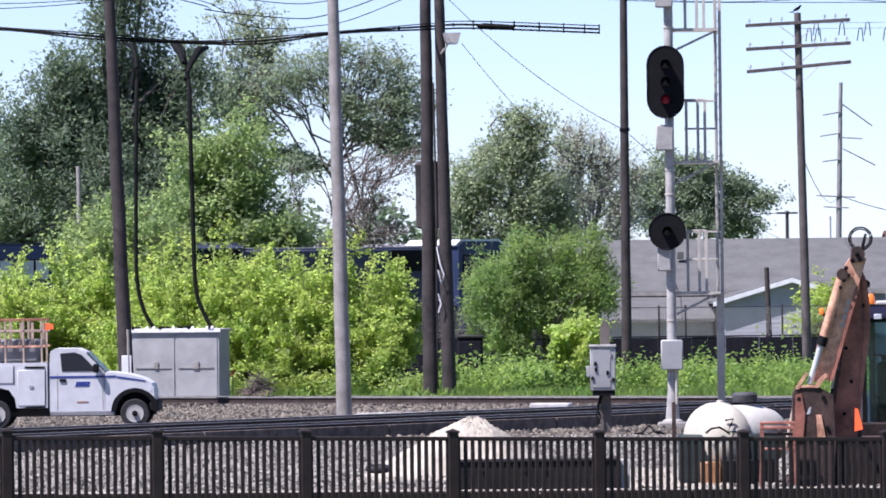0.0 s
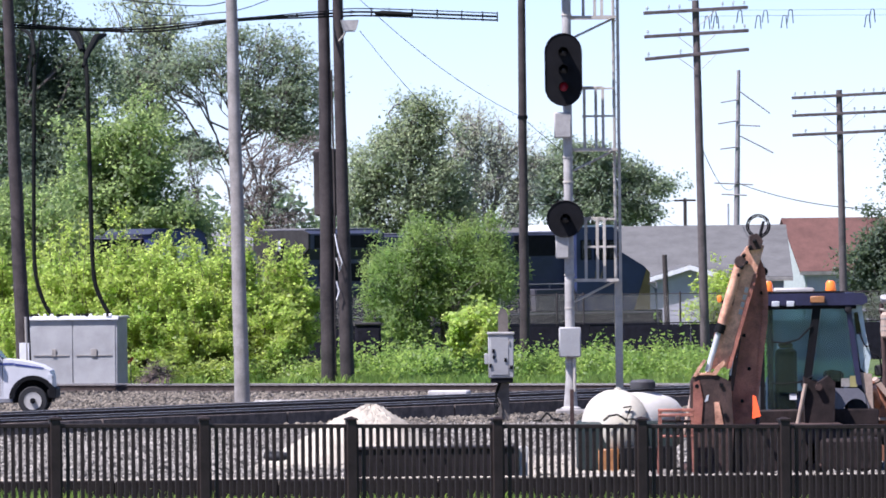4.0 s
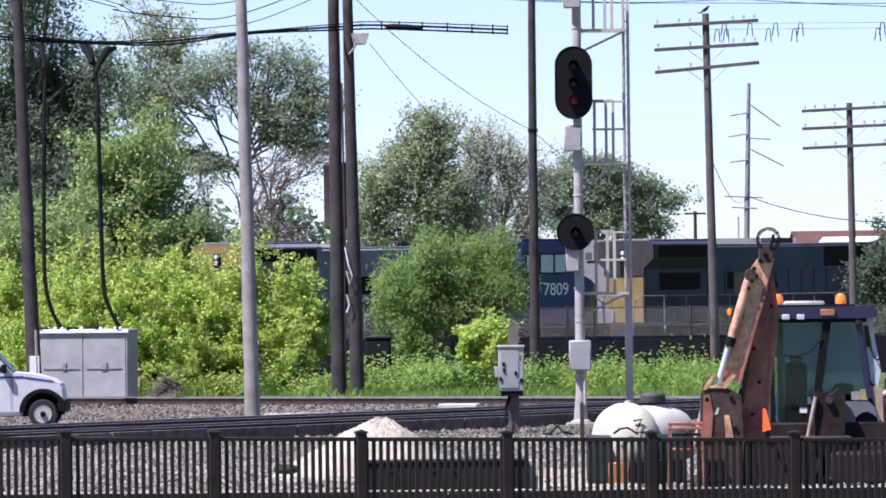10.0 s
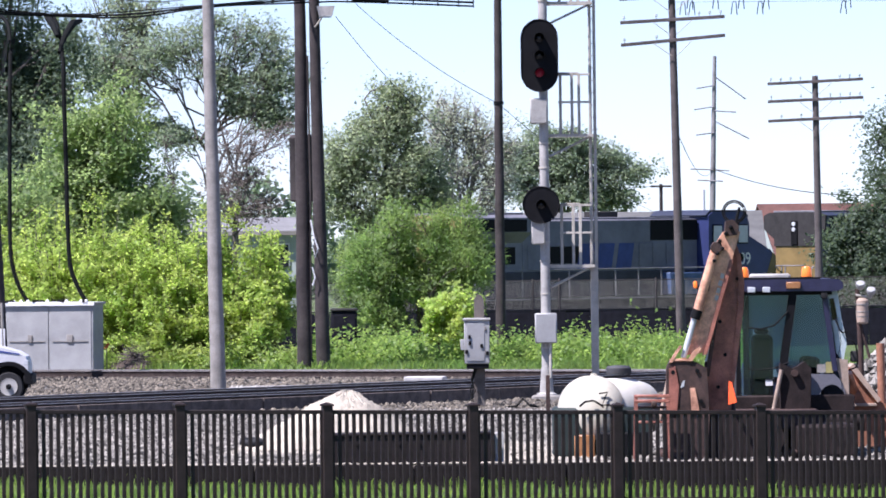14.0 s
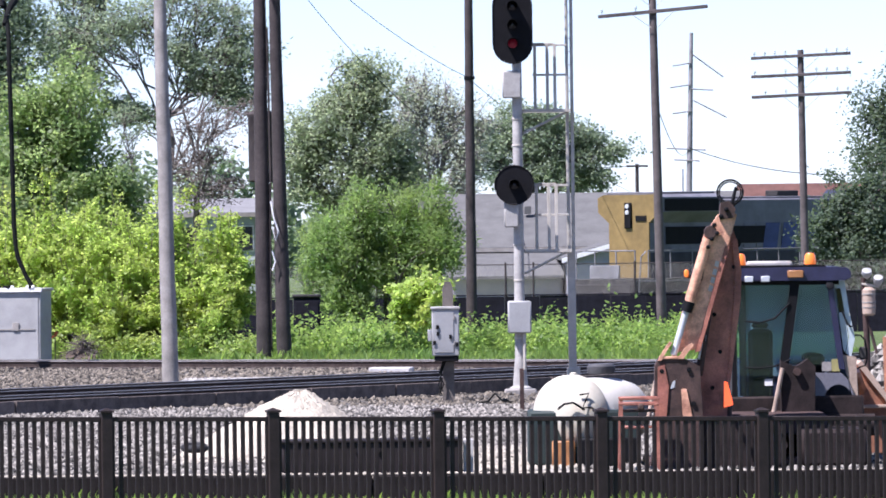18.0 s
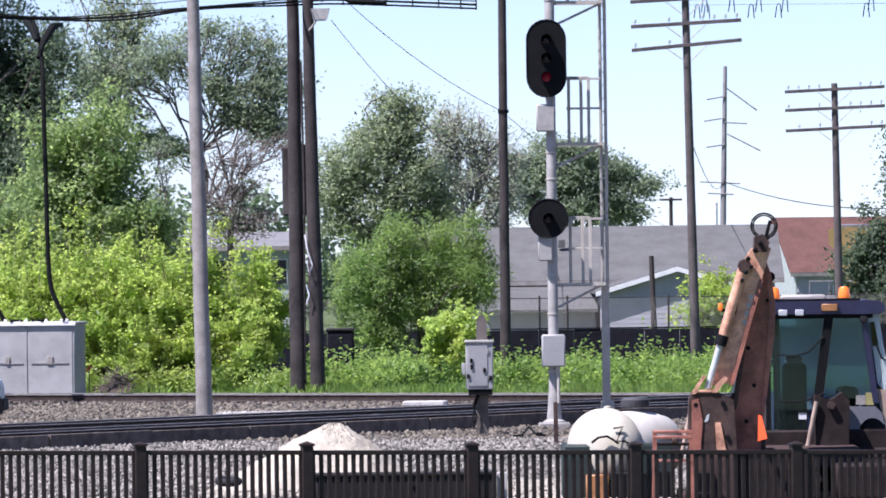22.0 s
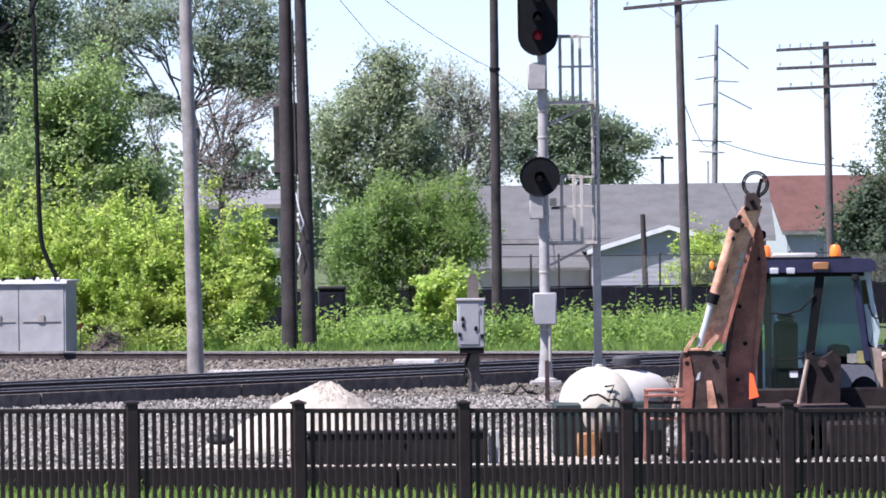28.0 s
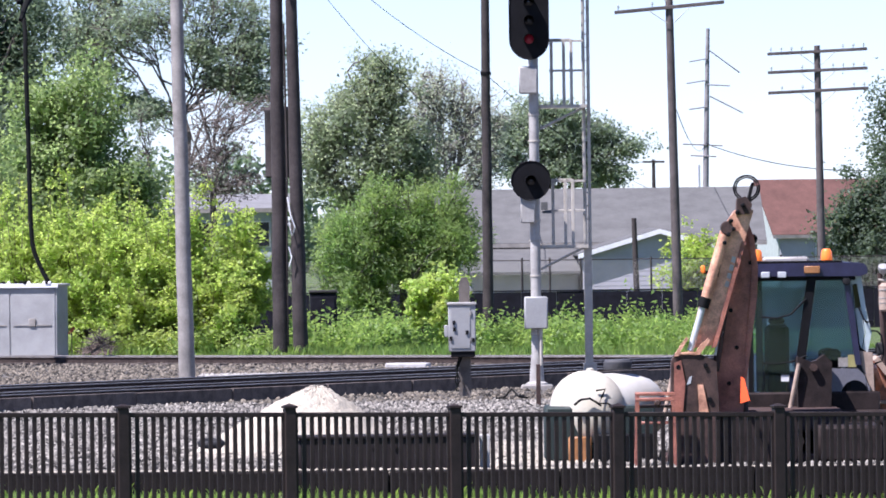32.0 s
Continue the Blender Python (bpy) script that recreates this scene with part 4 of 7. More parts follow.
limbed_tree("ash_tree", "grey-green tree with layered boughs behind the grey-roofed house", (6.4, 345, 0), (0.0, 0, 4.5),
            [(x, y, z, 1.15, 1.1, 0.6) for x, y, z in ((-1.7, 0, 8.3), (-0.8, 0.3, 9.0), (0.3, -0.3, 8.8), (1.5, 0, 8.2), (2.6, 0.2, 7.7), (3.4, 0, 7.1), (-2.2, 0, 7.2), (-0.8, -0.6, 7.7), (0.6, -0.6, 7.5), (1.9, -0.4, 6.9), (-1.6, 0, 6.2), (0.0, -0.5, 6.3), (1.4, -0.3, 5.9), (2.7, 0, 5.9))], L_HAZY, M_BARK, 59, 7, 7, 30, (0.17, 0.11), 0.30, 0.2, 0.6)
plant("roadside_tree", "large dark green tree beside the red-roofed house", "tree", (19.55, 272, 0),
      puffs([(0, 0, 6.5, 2.6, 2.4, 4.2), (0.5, 0, 10, 2.0, 2.0, 3.0), (-1.4, 0, 4.5, 1.5, 1.6, 2.2), (2, 0, 7, 2.2, 2, 4)], 60), L_DEEP, M_BARK, 60,
      limbs=110, clumps=8, per_clump=72, clump_r=0.5, size=(0.15, 0.09), trunk_r=0.22, trunk_h=5)
plant("dark_bush", "dark green bush behind the telegraph pole", "bush", (16.6, 268, 0),
      [(0, 0, 3.0, 1.7, 1.6, 2.6), (0.9, 0, 4.6, 1.2, 1.1, 1.3), (-0.7, 0, 4.2, 0.8, 0.8, 0.8)], L_DEEP, M_BARK, 61, limbs=60, clumps=7, per_clump=60, clump_r=0.36, size=(0.15, 0.09), trunk_r=0.1, trunk_h=1.5, stems=3)
plant("garden_shrub", "pale yellow-green shrub in front of the grey house", "shrub", (11.0, 292, 0),
      [(0, 0, 1.8, 1.0, 0.9, 1.5), (0.4, 0, 2.7, 0.6, 0.6, 0.7), (-0.7, 0, 1.2, 0.7, 0.6, 0.9)], L_BUSH, M_BARK, 62, limbs=34, clumps=5, per_clump=26, clump_r=0.26, size=(0.17, 0.1), trunk_r=0.05, trunk_h=1.0, stems=3)


def tree_line():
    """Woods far behind the houses."""
    rng = np.random.default_rng(71)
    c = []
    for x in np.arange(-70, 75, 2.6):
        y = 430 + rng.uniform(-20, 20)
        h = rng.uniform(3.0, 5.5) if x > -6 else rng.uniform(6, 9)
        m = 900
        p = rng.normal(size=(m, 3))
        p /= np.linalg.norm(p, axis=1)[:, None]
        p *= rng.uniform(0.6, 1, (m, 1)) * np.array([2.2, 2.2, h / 2])
        c.append(p + np.array([x, y, h / 2]))
    v, f = leaves_at(np.concatenate(c), rng, 0.5, 0.3)
    tagged(new("far_woods", quick_mesh("far_woods", v, f, L_DARK)), "distant dark green woods", "woods", kind="stuff")


tree_line()


# ---- poles and wires ----
def utility_pole(label, x, y, h, r, lean=(0.0, 0.0), material=M_POLE, group="wooden utility poles"):
    th = thing("utility_pole", label, "pole", pose(x, y, -0.05), group)
    g, n = Geo(), 9
    pts = [(lean[0] * k / n + random.uniform(-0.012, 0.012), lean[1] * k / n, h * k / n) for k in range(n + 1)]
    g.tube(pts, [r * (1 - 0.32 * k / n) for k in range(n + 1)], 14)
    part("shaft", g, material, th)
    return th


pole_a = utility_pole("dark brown wooden utility pole beside the grey cabinet", -12.45, 203, 12.6, 0.225, (-0.42, 0))
part("conduit", Geo().rod((0.1, -0.24, 0.1), (0.05, -0.23, 2.3), 0.045), M_POLE_G, pole_a)
part("notice_plate", Geo().box(-0.14, -0.27, 0.75, 0.14, -0.25, 1.55, 0.005), M_TRIM, pole_a, "small white notice plate")
pole_g = utility_pole("weathered light grey wooden pole beside the track", -5.65, 184.7, 12.6, 0.205, (-0.20, 0), M_POLE_G)
pole_b = utility_pole("dark wooden utility pole with a transformer, one of a pair", -3.81, 210.2, 12.9, 0.235, (-0.02, 0))
part("transformer", Geo().lathe([(0.3, 0), (0.365, 0.05), (0.37, 1.85), (0.385, 1.87), (0.385, 1.93), (0.28, 2.02)], 22, pose(-0.02, 0.5, 5.15)), M_POLE, pole_b)
part("riser_pipe", Geo().tube([(0.2, -0.12, 0.5), (0.22, -0.1, 4.5), (0.24, -0.1, 5.2), (0.19, -0.1, 9.5)], 0.03, 6), M_POLE, pole_b)
pole_c = utility_pole("dark wooden utility pole with a street lamp, one of a pair", -3.24, 210.0, 12.9, 0.215, (-0.19, 0))
part("lamp_arm", Geo().tube([(-0.15, -0.12, 10.35), (0.02, -0.3, 10.55), (0.1, -0.4, 10.72)], 0.03, 8), M_STEEL, pole_c)
lamp = part("lamp_housing", Geo().prism([(-0.08, 0.62), (0.46, 0.62), (0.38, 0.32), (0.0, 0.30)], -0.62, -0.28, "y"), M_SILVER, pole_c, "pale boxy floodlight", m=pose(0.0, 0, 10.35))
part("lens", Geo().box(0.03, -0.58, 0.275, 0.35, -0.32, 0.30), M_LAMP, lamp)
part("wire_loop", Geo().tube([(-0.33, -0.2, 4.6), (-0.24, -0.3, 4.1), (-0.12, -0.32, 3.75), (-0.2, -0.3, 3.5), (-0.3, -0.25, 3.9)], 0.02, 6), M_TRIM, pole_c, "pale slack wire loop")
part("wire_loop", Geo().tube([(-0.3, -0.25, 3.2), (-0.22, -0.3, 2.9), (-0.3, -0.28, 2.65)], 0.02, 6), M_TRIM, pole_c, "pale slack wire loop")
pole_d = utility_pole("slim dark wooden pole at the grass edge", 2.17, 221.6, 13.2, 0.165, (0.03, 0))
part("clamp", Geo().lathe([(0.16, 0), (0.16, 0.1)], 12, pose(0.02, 0, 8.2)), M_BLACK, pole_d)
short_post = utility_pole("short grey stub pole behind the bushes", -17.6, 262, 7.9, 0.12, (-0.06, 0), M_POLE_G)


def telegraph_pole(label, x, y, h, arms, length, lean, tilt):
    th = thing("telegraph_pole", label, "telegraph pole", pose(x, y, -0.05), "telegraph poles")
    part("shaft", Geo().tube([(lean * k / 6, 0, h * k / 6) for k in range(7)], [0.155 * (1 - 0.3 * k / 6) for k in range(7)], 12), M_POLE_T, th)
    pin = mesh_of("insulator", Geo().lathe([(0.012, -0.02), (0.012, 0.06), (0.045, 0.065), (0.05, 0.09), (0.034, 0.11), (0.038, 0.14), (0.015, 0.165)], 8), M_PORCELAIN, True)
    for i, (z, a) in enumerate(zip(arms, tilt)):
        arm = part("crossarm", Geo().box(-length / 2, -0.18, -0.055, length / 2, -0.075, 0.055, 0.01), M_POLE_T, th, m=Matrix.Translation((lean * z / h, 0, z)) @ Matrix.Rotation(radians(-a), 4, "Y"))
        for k in range(10):
            u = (k - 4.5) / 9 * (length - 0.25)
            if abs(u) < 0.25 or random.random() < (0.08, 0.2, 0.5)[i]:
                continue
            shared("insulator", pin, arm, pose(u, -0.125, 0.06))
        for s in (-1, 1):
            part("brace", Geo().rod((s * 0.62, -0.2, -0.05), (s * 0.1, -0.2, -0.48), 0.016, n=6), M_STEEL, arm)
    return th


telegraph_pole("brown telegraph pole with three insulator arms", 8.0, 225.7, 12.0, (11.68, 10.93, 10.27), 3.35, -0.2, (2.6, 2.8, 4.8))
telegraph_pole("brown telegraph pole with three insulator arms, farther along", 14.27, 259.3, 9.83, (9.62, 8.96, 8.25), 3.5, -0.1, (2.4, 2.0, 2.2))


def distant_pylon():
    th = thing("power_pole", "tall distant pole with crooked short arms", "power pole", pose(20.0, 508, 0))
    part("shaft", Geo().tube([(0, 0, 0), (0.2, 0, 8), (0.42, 0, 16.8)], [0.24, 0.2, 0.13], 10), M_POLE_F, th)
    for a, b in (((-0.9, 14.5), (0.35, 14.7)), ((0.45, 15.3), (2.6, 13.7)), ((-1.1, 13.0), (0.3, 13.2)), ((0.3, 12.9), (1.9, 12.8)), ((0.5, 12.1), (2.8, 10.9)), ((-0.95, 11.2), (0.3, 11.35)), ((-1.4, 8.8), (1.35, 8.65)), ((-0.9, 8.0), (0.9, 7.9))):
        part("arm", Geo().rod((a[0], -0.2, a[1]), (b[0], -0.2, b[1]), 0.055, n=6), M_POLE_F, th)


distant_pylon()


def small_pole(x, y, z, w):
    th = thing("small_power_pole", "small distant wooden power pole", "power pole", pose(x, y, 0), "distant power poles")
    part("shaft", Geo().tube([(0, 0, 0), (0, 0, z)], [0.14, 0.1], 8), M_POLE, th)
    part("crossarm", Geo().box(-w / 2, -0.15, z - 0.2, w / 2, -0.05, z - 0.08), M_POLE, th)


small_pole(14.15, 435, 7.2, 1.3)
small_pole(12.4, 450, 6.7, 1.2)
vent = thing("roof_vent_pipe", "white vent pipe standing up behind the grey roof", "pipe", pose(13.1, 340, 0))
part("pipe", Geo().rod((0, 0, 0), (0, 0, 6.2), 0.09), M_TRIM, vent)


def wire(name, label, a, b, sag, r=0.012, n=14):
    a, b = Vector(a), Vector(b)
    pts = [a.lerp(b, k / n) - Vector((0, 0, 4 * sag * (k / n) * (1 - k / n))) for k in range(n + 1)]
    th = thing(name, label, "wire", Matrix.Translation(a), "overhead wires")
    part("strand", Geo().tube([p - a for p in pts], r, 5), M_CABLE, th)


wire("drop_wire", "thin black wire from the pole pair down to the slim pole", (-3.2, 209.8, 12.0), (2.15, 221.4, 8.2), 0.35, 0.010)
wire("drop_wire", "thin black wire from the slim pole down towards the house", (2.15, 221.4, 8.2), (9.5, 300, 5.0), 0.3, 0.010)
wire("service_wire", "thin dark wire from the street lamp into the trees", (-2.75, 209.6, 10.6), (4.6, 300, 6.0), 0.9, 0.010)
wire("guy_wire", "pale guy wire sloping down from the stub pole", (-17.6, 262, 6.1), (-24.0, 262, 4.1), 0.15, 0.022)
wire("power_line", "thin level power line behind the signal", (2.2, 300, 6.0), (14.15, 435, 7.1), 0.1, 0.018)
wire("power_line", "thin power line beyond the telegraph pole", (8.0, 225.5, 7.1), (20.2, 507.8, 8.9), 0.9, 0.014)
wire("power_line", "sagging power line beside the distant pole", (20.2, 508, 8.8), (27, 420, 6.3), 0.6, 0.03)
for i, (z0, z1, sg) in enumerate(((12.3, 12.6, 0.5), (12.05, 12.4, 0.7), (11.75, 12.2, 0.5))):
    wire("overhead_line", "thin black overhead line between the wooden poles", (-20, 204 + i, z0), (-5.8, 185 + i, z1), sg, 0.012)
wire("overhead_line", "thin black overhead line high between the poles", (-5.8, 184.6, 12.45), (-3.8, 210, 12.2), 0.1, 0.012)
for i, (z0, z1) in enumerate(((12.55, 12.6), (12.8, 12.75))):
    wire("overhead_line", "thin black overhead line above the signal", (-3.8, 210, z0), (15.5, 215 + 2 * i, z1), 0.5, 0.012)


def line_wire(name, label, pts, r=0.012):
    th = thing(name, label, "wire", Matrix.Translation(pts[0]), "overhead wires")
    c = [Vector(p) - Vector(pts[0]) for p in pts]
    q = []
    for i in range(len(c) - 1):
        p0, p1, p2, p3 = (c[max(0, min(len(c) - 1, i + k))] for k in (-1, 0, 1, 2))
        q += [0.5 * ((2 * p1) + (p2 - p0) * t + (2 * p0 - 5 * p1 + 4 * p2 - p3) * t * t + (3 * p1 - p0 - 3 * p2 + p3) * t ** 3) for t in (0, 0.25, 0.5, 0.75)]
    part("strand", Geo().tube(q + [c[-1]], r, 5), M_CABLE, th)


line_wire("overhead_wire", "sagging dark wire above the bushes, tied to the pole pair", [(-26, 207, 15.0), (-12.1, 207, 12.47), (-10.3, 207, 12.1), (-7.9, 207, 11.76), (-6.75, 207, 11.81), (-5.26, 207, 12.09), (-3.75, 209.6, 12.75)], 0.014)
line_wire("overhead_wire", "sagging dark wire above the bushes, tied to the pole pair", [(-26, 207, 15.6), (-11.45, 207, 12.04), (-10.2, 207, 11.6), (-7.75, 207, 11.32), (-6.76, 207, 11.39), (-5.5, 207, 11.77), (-3.75, 209.6, 12.6)], 0.016)
line_wire("overhead_wire", "sagging dark wire above the bushes, tied to the pole pair", [(-26, 207, 15.9), (-11.45, 207, 12.21), (-9.56, 207, 11.28), (-8.4, 207, 11.03), (-7.1, 207, 11.08), (-5.9, 207, 11.28), (-3.75, 209.6, 12.25)], 0.013)
line_wire("overhead_wire", "thin overhead wire behind the slim pole", [(-3.2, 209.8, 12.75), (0.5, 240, 13.16), (2.22, 240, 12.96), (5.2, 240, 12.84), (9.0, 232, 12.5), (30, 240, 12.5)], 0.012)
line_wire("overhead_wire", "thin overhead wire above the telegraph arms", [(-3.2, 209.8, 12.9), (5.5, 228, 12.67), (9.38, 228, 12.45), (13.72, 228, 12.19), (30, 232, 11.6)], 0.012)
line_wire("overhead_wire", "thin overhead wire above the telegraph arms", [(2.2, 221.4, 12.3), (5.45, 228, 12.41), (8.42, 228, 12.47), (9.95, 228, 12.55), (11.64, 228, 12.76), (30, 236, 16.0)], 0.012)


def cable_bundle():
    th = thing("cable_bundle", "lashed bundle of black telephone cables that ends past the pole pair", "cable", pose(0, 0, 0))
    ctrl = [(-21, 205, 11.35), (-16.4, 204, 11.05), (-13.1, 203, 10.72), (-10.7, 205, 10.6), (-8.7, 205, 10.6), (-6.4, 204, 10.78), (-3.8, 209.7, 11.12), (-2.4, 209.7, 11.16), (1.35, 209.7, 10.98)]
    pts = []
    for i in range(len(ctrl) - 1):
        p0, p1, p2, p3 = (Vector(ctrl[max(0, min(len(ctrl) - 1, i + k))]) for k in (-1, 0, 1, 2))
        for k in range(6):
            t = k / 6
            pts.append(0.5 * ((2 * p1) + (p2 - p0) * t + (2 * p0 - 5 * p1 + 4 * p2 - p3) * t * t + (3 * p1 - p0 - 3 * p2 + p3) * t ** 3))
    pts.append(Vector(ctrl[-1]))
    for dz, r in ((0.10, 0.018), (0.0, 0.036), (-0.11, 0.03)):
        part("cable", Geo().tube([p + Vector((0, 0.02 * dz, dz * (1.0 if p.x > -3.4 else 0.55 + 0.25 * math.sin(1.3 * p.x)))) for p in pts], r, 6), M_CABLE, th)
    n = 0
    for p in pts:
        n += 1
        if p.x < -2.6 and n % 2:
            part("lashing", Geo().box(-0.025, -0.045, -0.06, 0.025, 0.045, 0.05, 0.006), M_CABLE, th, m=Matrix.Translation(p))
        if p.x < -2.6:
            continue
        part("spacer", Geo().box(-0.02, -0.03, -0.15, 0.02, 0.03, 0.14, 0.004), M_CABLE, th, m=Matrix.Translation(p))
    part("splice_case", Geo().tube([(-2.3, 209.7, 11.12), (-2.1, 209.7, 11.12), (-1.5, 209.7, 11.08), (-1.2, 209.7, 11.06)], [0.03, 0.085, 0.085, 0.03], 8), M_CABLE, th)


cable_bundle()


def riser(name, pts, r):
    th = thing(name, "thick black cable hanging down from the bundle to the cabinet", "cable", Matrix.Translation(pts[0]), "cables to the cabinet")
    c = [Vector(p) - Vector(pts[0]) for p in pts]
    out = []
    for i in range(len(c) - 1):
        p0, p1, p2, p3 = (c[max(0, min(len(c) - 1, i + k))] for k in (-1, 0, 1, 2))
        for k in range(5):
            t = k / 5
            out.append(0.5 * ((2 * p1) + (p2 - p0) * t + (2 * p0 - 5 * p1 + 4 * p2 - p3) * t * t + (3 * p1 - p0 - 3 * p2 + p3) * t ** 3))
    out.append(c[-1])
    part("sheath", Geo().tube(out, r, 8), M_CABLE, th)
    return th


riser("riser_cable", [(-12.9, 210.92, 10.83), (-12.5, 210.02, 10.3), (-12.47, 209.27, 8.21), (-12.5, 209.12, 5.05), (-12.47, 209.03, 3.58), (-12.25, 209.0, 2.69), (-11.9, 209.0, 2.09)], 0.06)
rb = riser("riser_cable", [(-11.29, 210.32, 10.78), (-11.07, 209.87, 10.46), (-10.89, 209.42, 9.46), (-10.86, 209.21, 8.52), (-10.81, 209.12, 6.11), (-10.75, 209.06, 3.58), (-10.54, 209.03, 2.74), (-10.17, 209.0, 2.06)], 0.065)
part("splice_boot", Geo().tube([(0.05, 0, -0.05), (-0.05, -0.6, -0.1), (0.15, -1.2, -0.35), (0.3, -2, -0.7)], [0.05, 0.1, 0.11, 0.06], 8), M_CABLE, rb)
part("branch", Geo().tube([(0.95, -0.5, -0.2), (0.72, -1.2, -0.3), (0.5, -2, -0.75), (0.38, -2.6, -1.2)], [0.05, 0.12, 0.09, 0.06], 8), M_CABLE, rb)


# ---- signal ----
def signal_mast():
    th = thing("railway_signal", "silver railway signal mast with two black heads, red lit", "signal", pose(2.75, 169.3, 0.05))
    part("mast", Geo().tube([(0, 0, 0.1), (0, 0, 6), (0, 0, 12.4)], [0.118, 0.112, 0.108], 18), M_SILVER, th)
    part("base", Geo().lathe([(0.26, 0.0), (0.25, 0.1), (0.17, 0.14), (0.15, 0.4), (0.123, 0.75)], 18), M_SILVER, th)
    part("footing", Geo().box(-0.36, -0.35, -0.1, 0.36, 0.35, 0.07, 0.03), M_POLE_G, th)
    for z in (1.2, 2.5, 3.3, 3.75, 5.55, 6.15, 7.6, 9.6):
        part("band", Geo().lathe([(0.125, 0), (0.132, 0.02), (0.125, 0.045)], 16, pose(0, 0, z)), M_STEEL, th)
    part("control_box", Geo().box(-0.27, -0.32, 1.33, 0.26, 0.1, 2.06, 0.03), M_CABINET, th)
    part("conduit", Geo().tube([(0.1, -0.18, 0.5), (0.1, -0.2, 1.33)], 0.035, 8), M_STEEL, th)

    def head(z, h, lamps, red):
        w = 0.437
        outline = []
        s = h / 2 - w
        for k in range(13):
            a = math.pi * k / 12
            outline.append((w * math.cos(a), s + w * math.sin(a)))
        for k in range(13):
            a = math.pi + math.pi * k / 12
            outline.append((w * math.cos(a), -s + w * math.sin(a)))
        hd = part("backplate", Geo().prism(outline, -0.36, -0.33, "y"), M_BLACK, th, "black backplate", m=pose(-0.09, 0, z))
        part("rim", Geo().tube([(x, -0.36, y) for x, y in outline + outline[:1]], 0.018, 6), M_BLACK, hd)
        part("housing", Geo().box(-0.2, -0.33, -h / 2 + 0.22, 0.2, -0.1, h / 2 - 0.22, 0.04), M_BLACK, hd)
        for i in range(lamps):
            lz = (lamps - 1) * 0.21 - i * 0.42
            part("lens", Geo().lathe([(0.105, -0.01), (0.1, 0.012), (0.06, 0.035), (0.01, 0.042)], 16, pose(0, -0.375, lz, 90, 0, 0)), M_RED if (red and i == lamps - 1) else M_LENS, hd)
            g = Geo()
            n = 12
            vs, fs = [], []
            for k in range(n + 1):
                a = radians(-25 + 230 * k / n)
                ln = 0.36 - 0.1 * abs(k / n - 0.5)
                for rr in (0.125, 0.132):
                    vs += [(rr * math.cos(a), -0.36, lz + rr * math.sin(a)), (rr * 0.97 * math.cos(a), -0.36 - ln, lz + rr * 0.97 * math.sin(a))]
            for k in range(n):
                b = 4 * k
                fs += [(b, b + 1, b + 5, b + 4), (b + 2, b + 6, b + 7, b + 3), (b + 1, b + 3, b + 7, b + 5)]
            part("hood", g.add(vs, fs), M_BLACK, hd)
        part("bracket", Geo().box(-0.04, -0.12, -0.06, 0.18, 0.08, 0.06, 0.01), M_STEEL, hd)

    head(8.29, 1.74, 3, True)
    head(4.68, 0.875, 1, False)
    for z, w, h, x in ((6.95, 0.42, 0.62, -0.12), (4.02, 0.33, 0.6, -0.16), (10.35, 0.42, 0.5, -0.1)):
        part("junction_box", Geo().box(x - w / 2, -0.3, z - h / 2, x + w / 2, 0.05, z + h / 2, 0.03), M_SILVER, th)
    # ladder, with its three railed platforms
    for x in (1.115, 1.225):
        part("ladder_stile", Geo().box(x, 0.9, 0.5, x + 0.075, 0.98, 12.4, 0.005), M_STEEL, th)
    rung = mesh_of("rung", Geo().rod((1.15, 0.94, 0), (1.27, 0.94, 0), 0.014, n=6), M_STEEL)
    for k in range(38):
        shared("rung", rung, th, pose(0, 0, 0.8 + 0.3 * k))
    part("ladder_post", Geo().box(1.118, 0.86, 0.4, 1.298, 0.895, 3.2, 0.006), M_STEEL, th)
    part("stile_foot", Geo().box(1.08, 0.82, -0.1, 1.38, 1.06, 0.52, 0.02), M_STEEL, th)
    bar = mesh_of("grating_bar", Geo().box(0.142, 0, -0.02, 1.158, 0.006, 0.015), M_STEEL)
    for z in (3.2, 6.37, 9.58):
        vs = [(x, y, zz) for zz in (-0.05, 0.02) for x, y in ((0.1, 0.05), (1.2, 0.05), (1.2, 0.95), (0.1, 0.95), (0.14, 0.09), (1.16, 0.09), (1.16, 0.91), (0.14, 0.91))]
        fs = []
        for k in range(4):
            n = (k + 1) % 4
            fs += [(k, n, n + 8, k + 8), (k + 4, k + 12, n + 12, n + 4), (k, k + 4, n + 4, n), (k + 8, n + 8, n + 12, k + 12)]
        deck = Geo().add(vs, fs)        # angle-iron rim round an open grating
        pl = part("platform", deck, M_STEEL, th, m=pose(0, 0, z))
        for k in range(1, 9):
            shared("grating_bar", bar, pl, pose(0, 0.05 + 0.095 * k, 0))
        part("strut", Geo().rod((1.15, 0.9, -0.03), (0.14, 0.1, -0.52), 0.03, n=6), M_STEEL, pl)
        for x, h in ((0.38, 1.52), (0.66, 1.5), (0.83, 1.5)):
            part("stanchion", Geo().box(x, 0.2, 0.02, x + 0.07, 0.26, h, 0.005), M_STEEL, pl)
        for h, x1 in ((1.5, 0.86), (0.8, 1.15), (1.47, 1.15)):
            part("rail", Geo().box(0.36, 0.21, h - 0.03, x1, 0.25, h + 0.02, 0.005), M_STEEL, pl)


signal_mast()


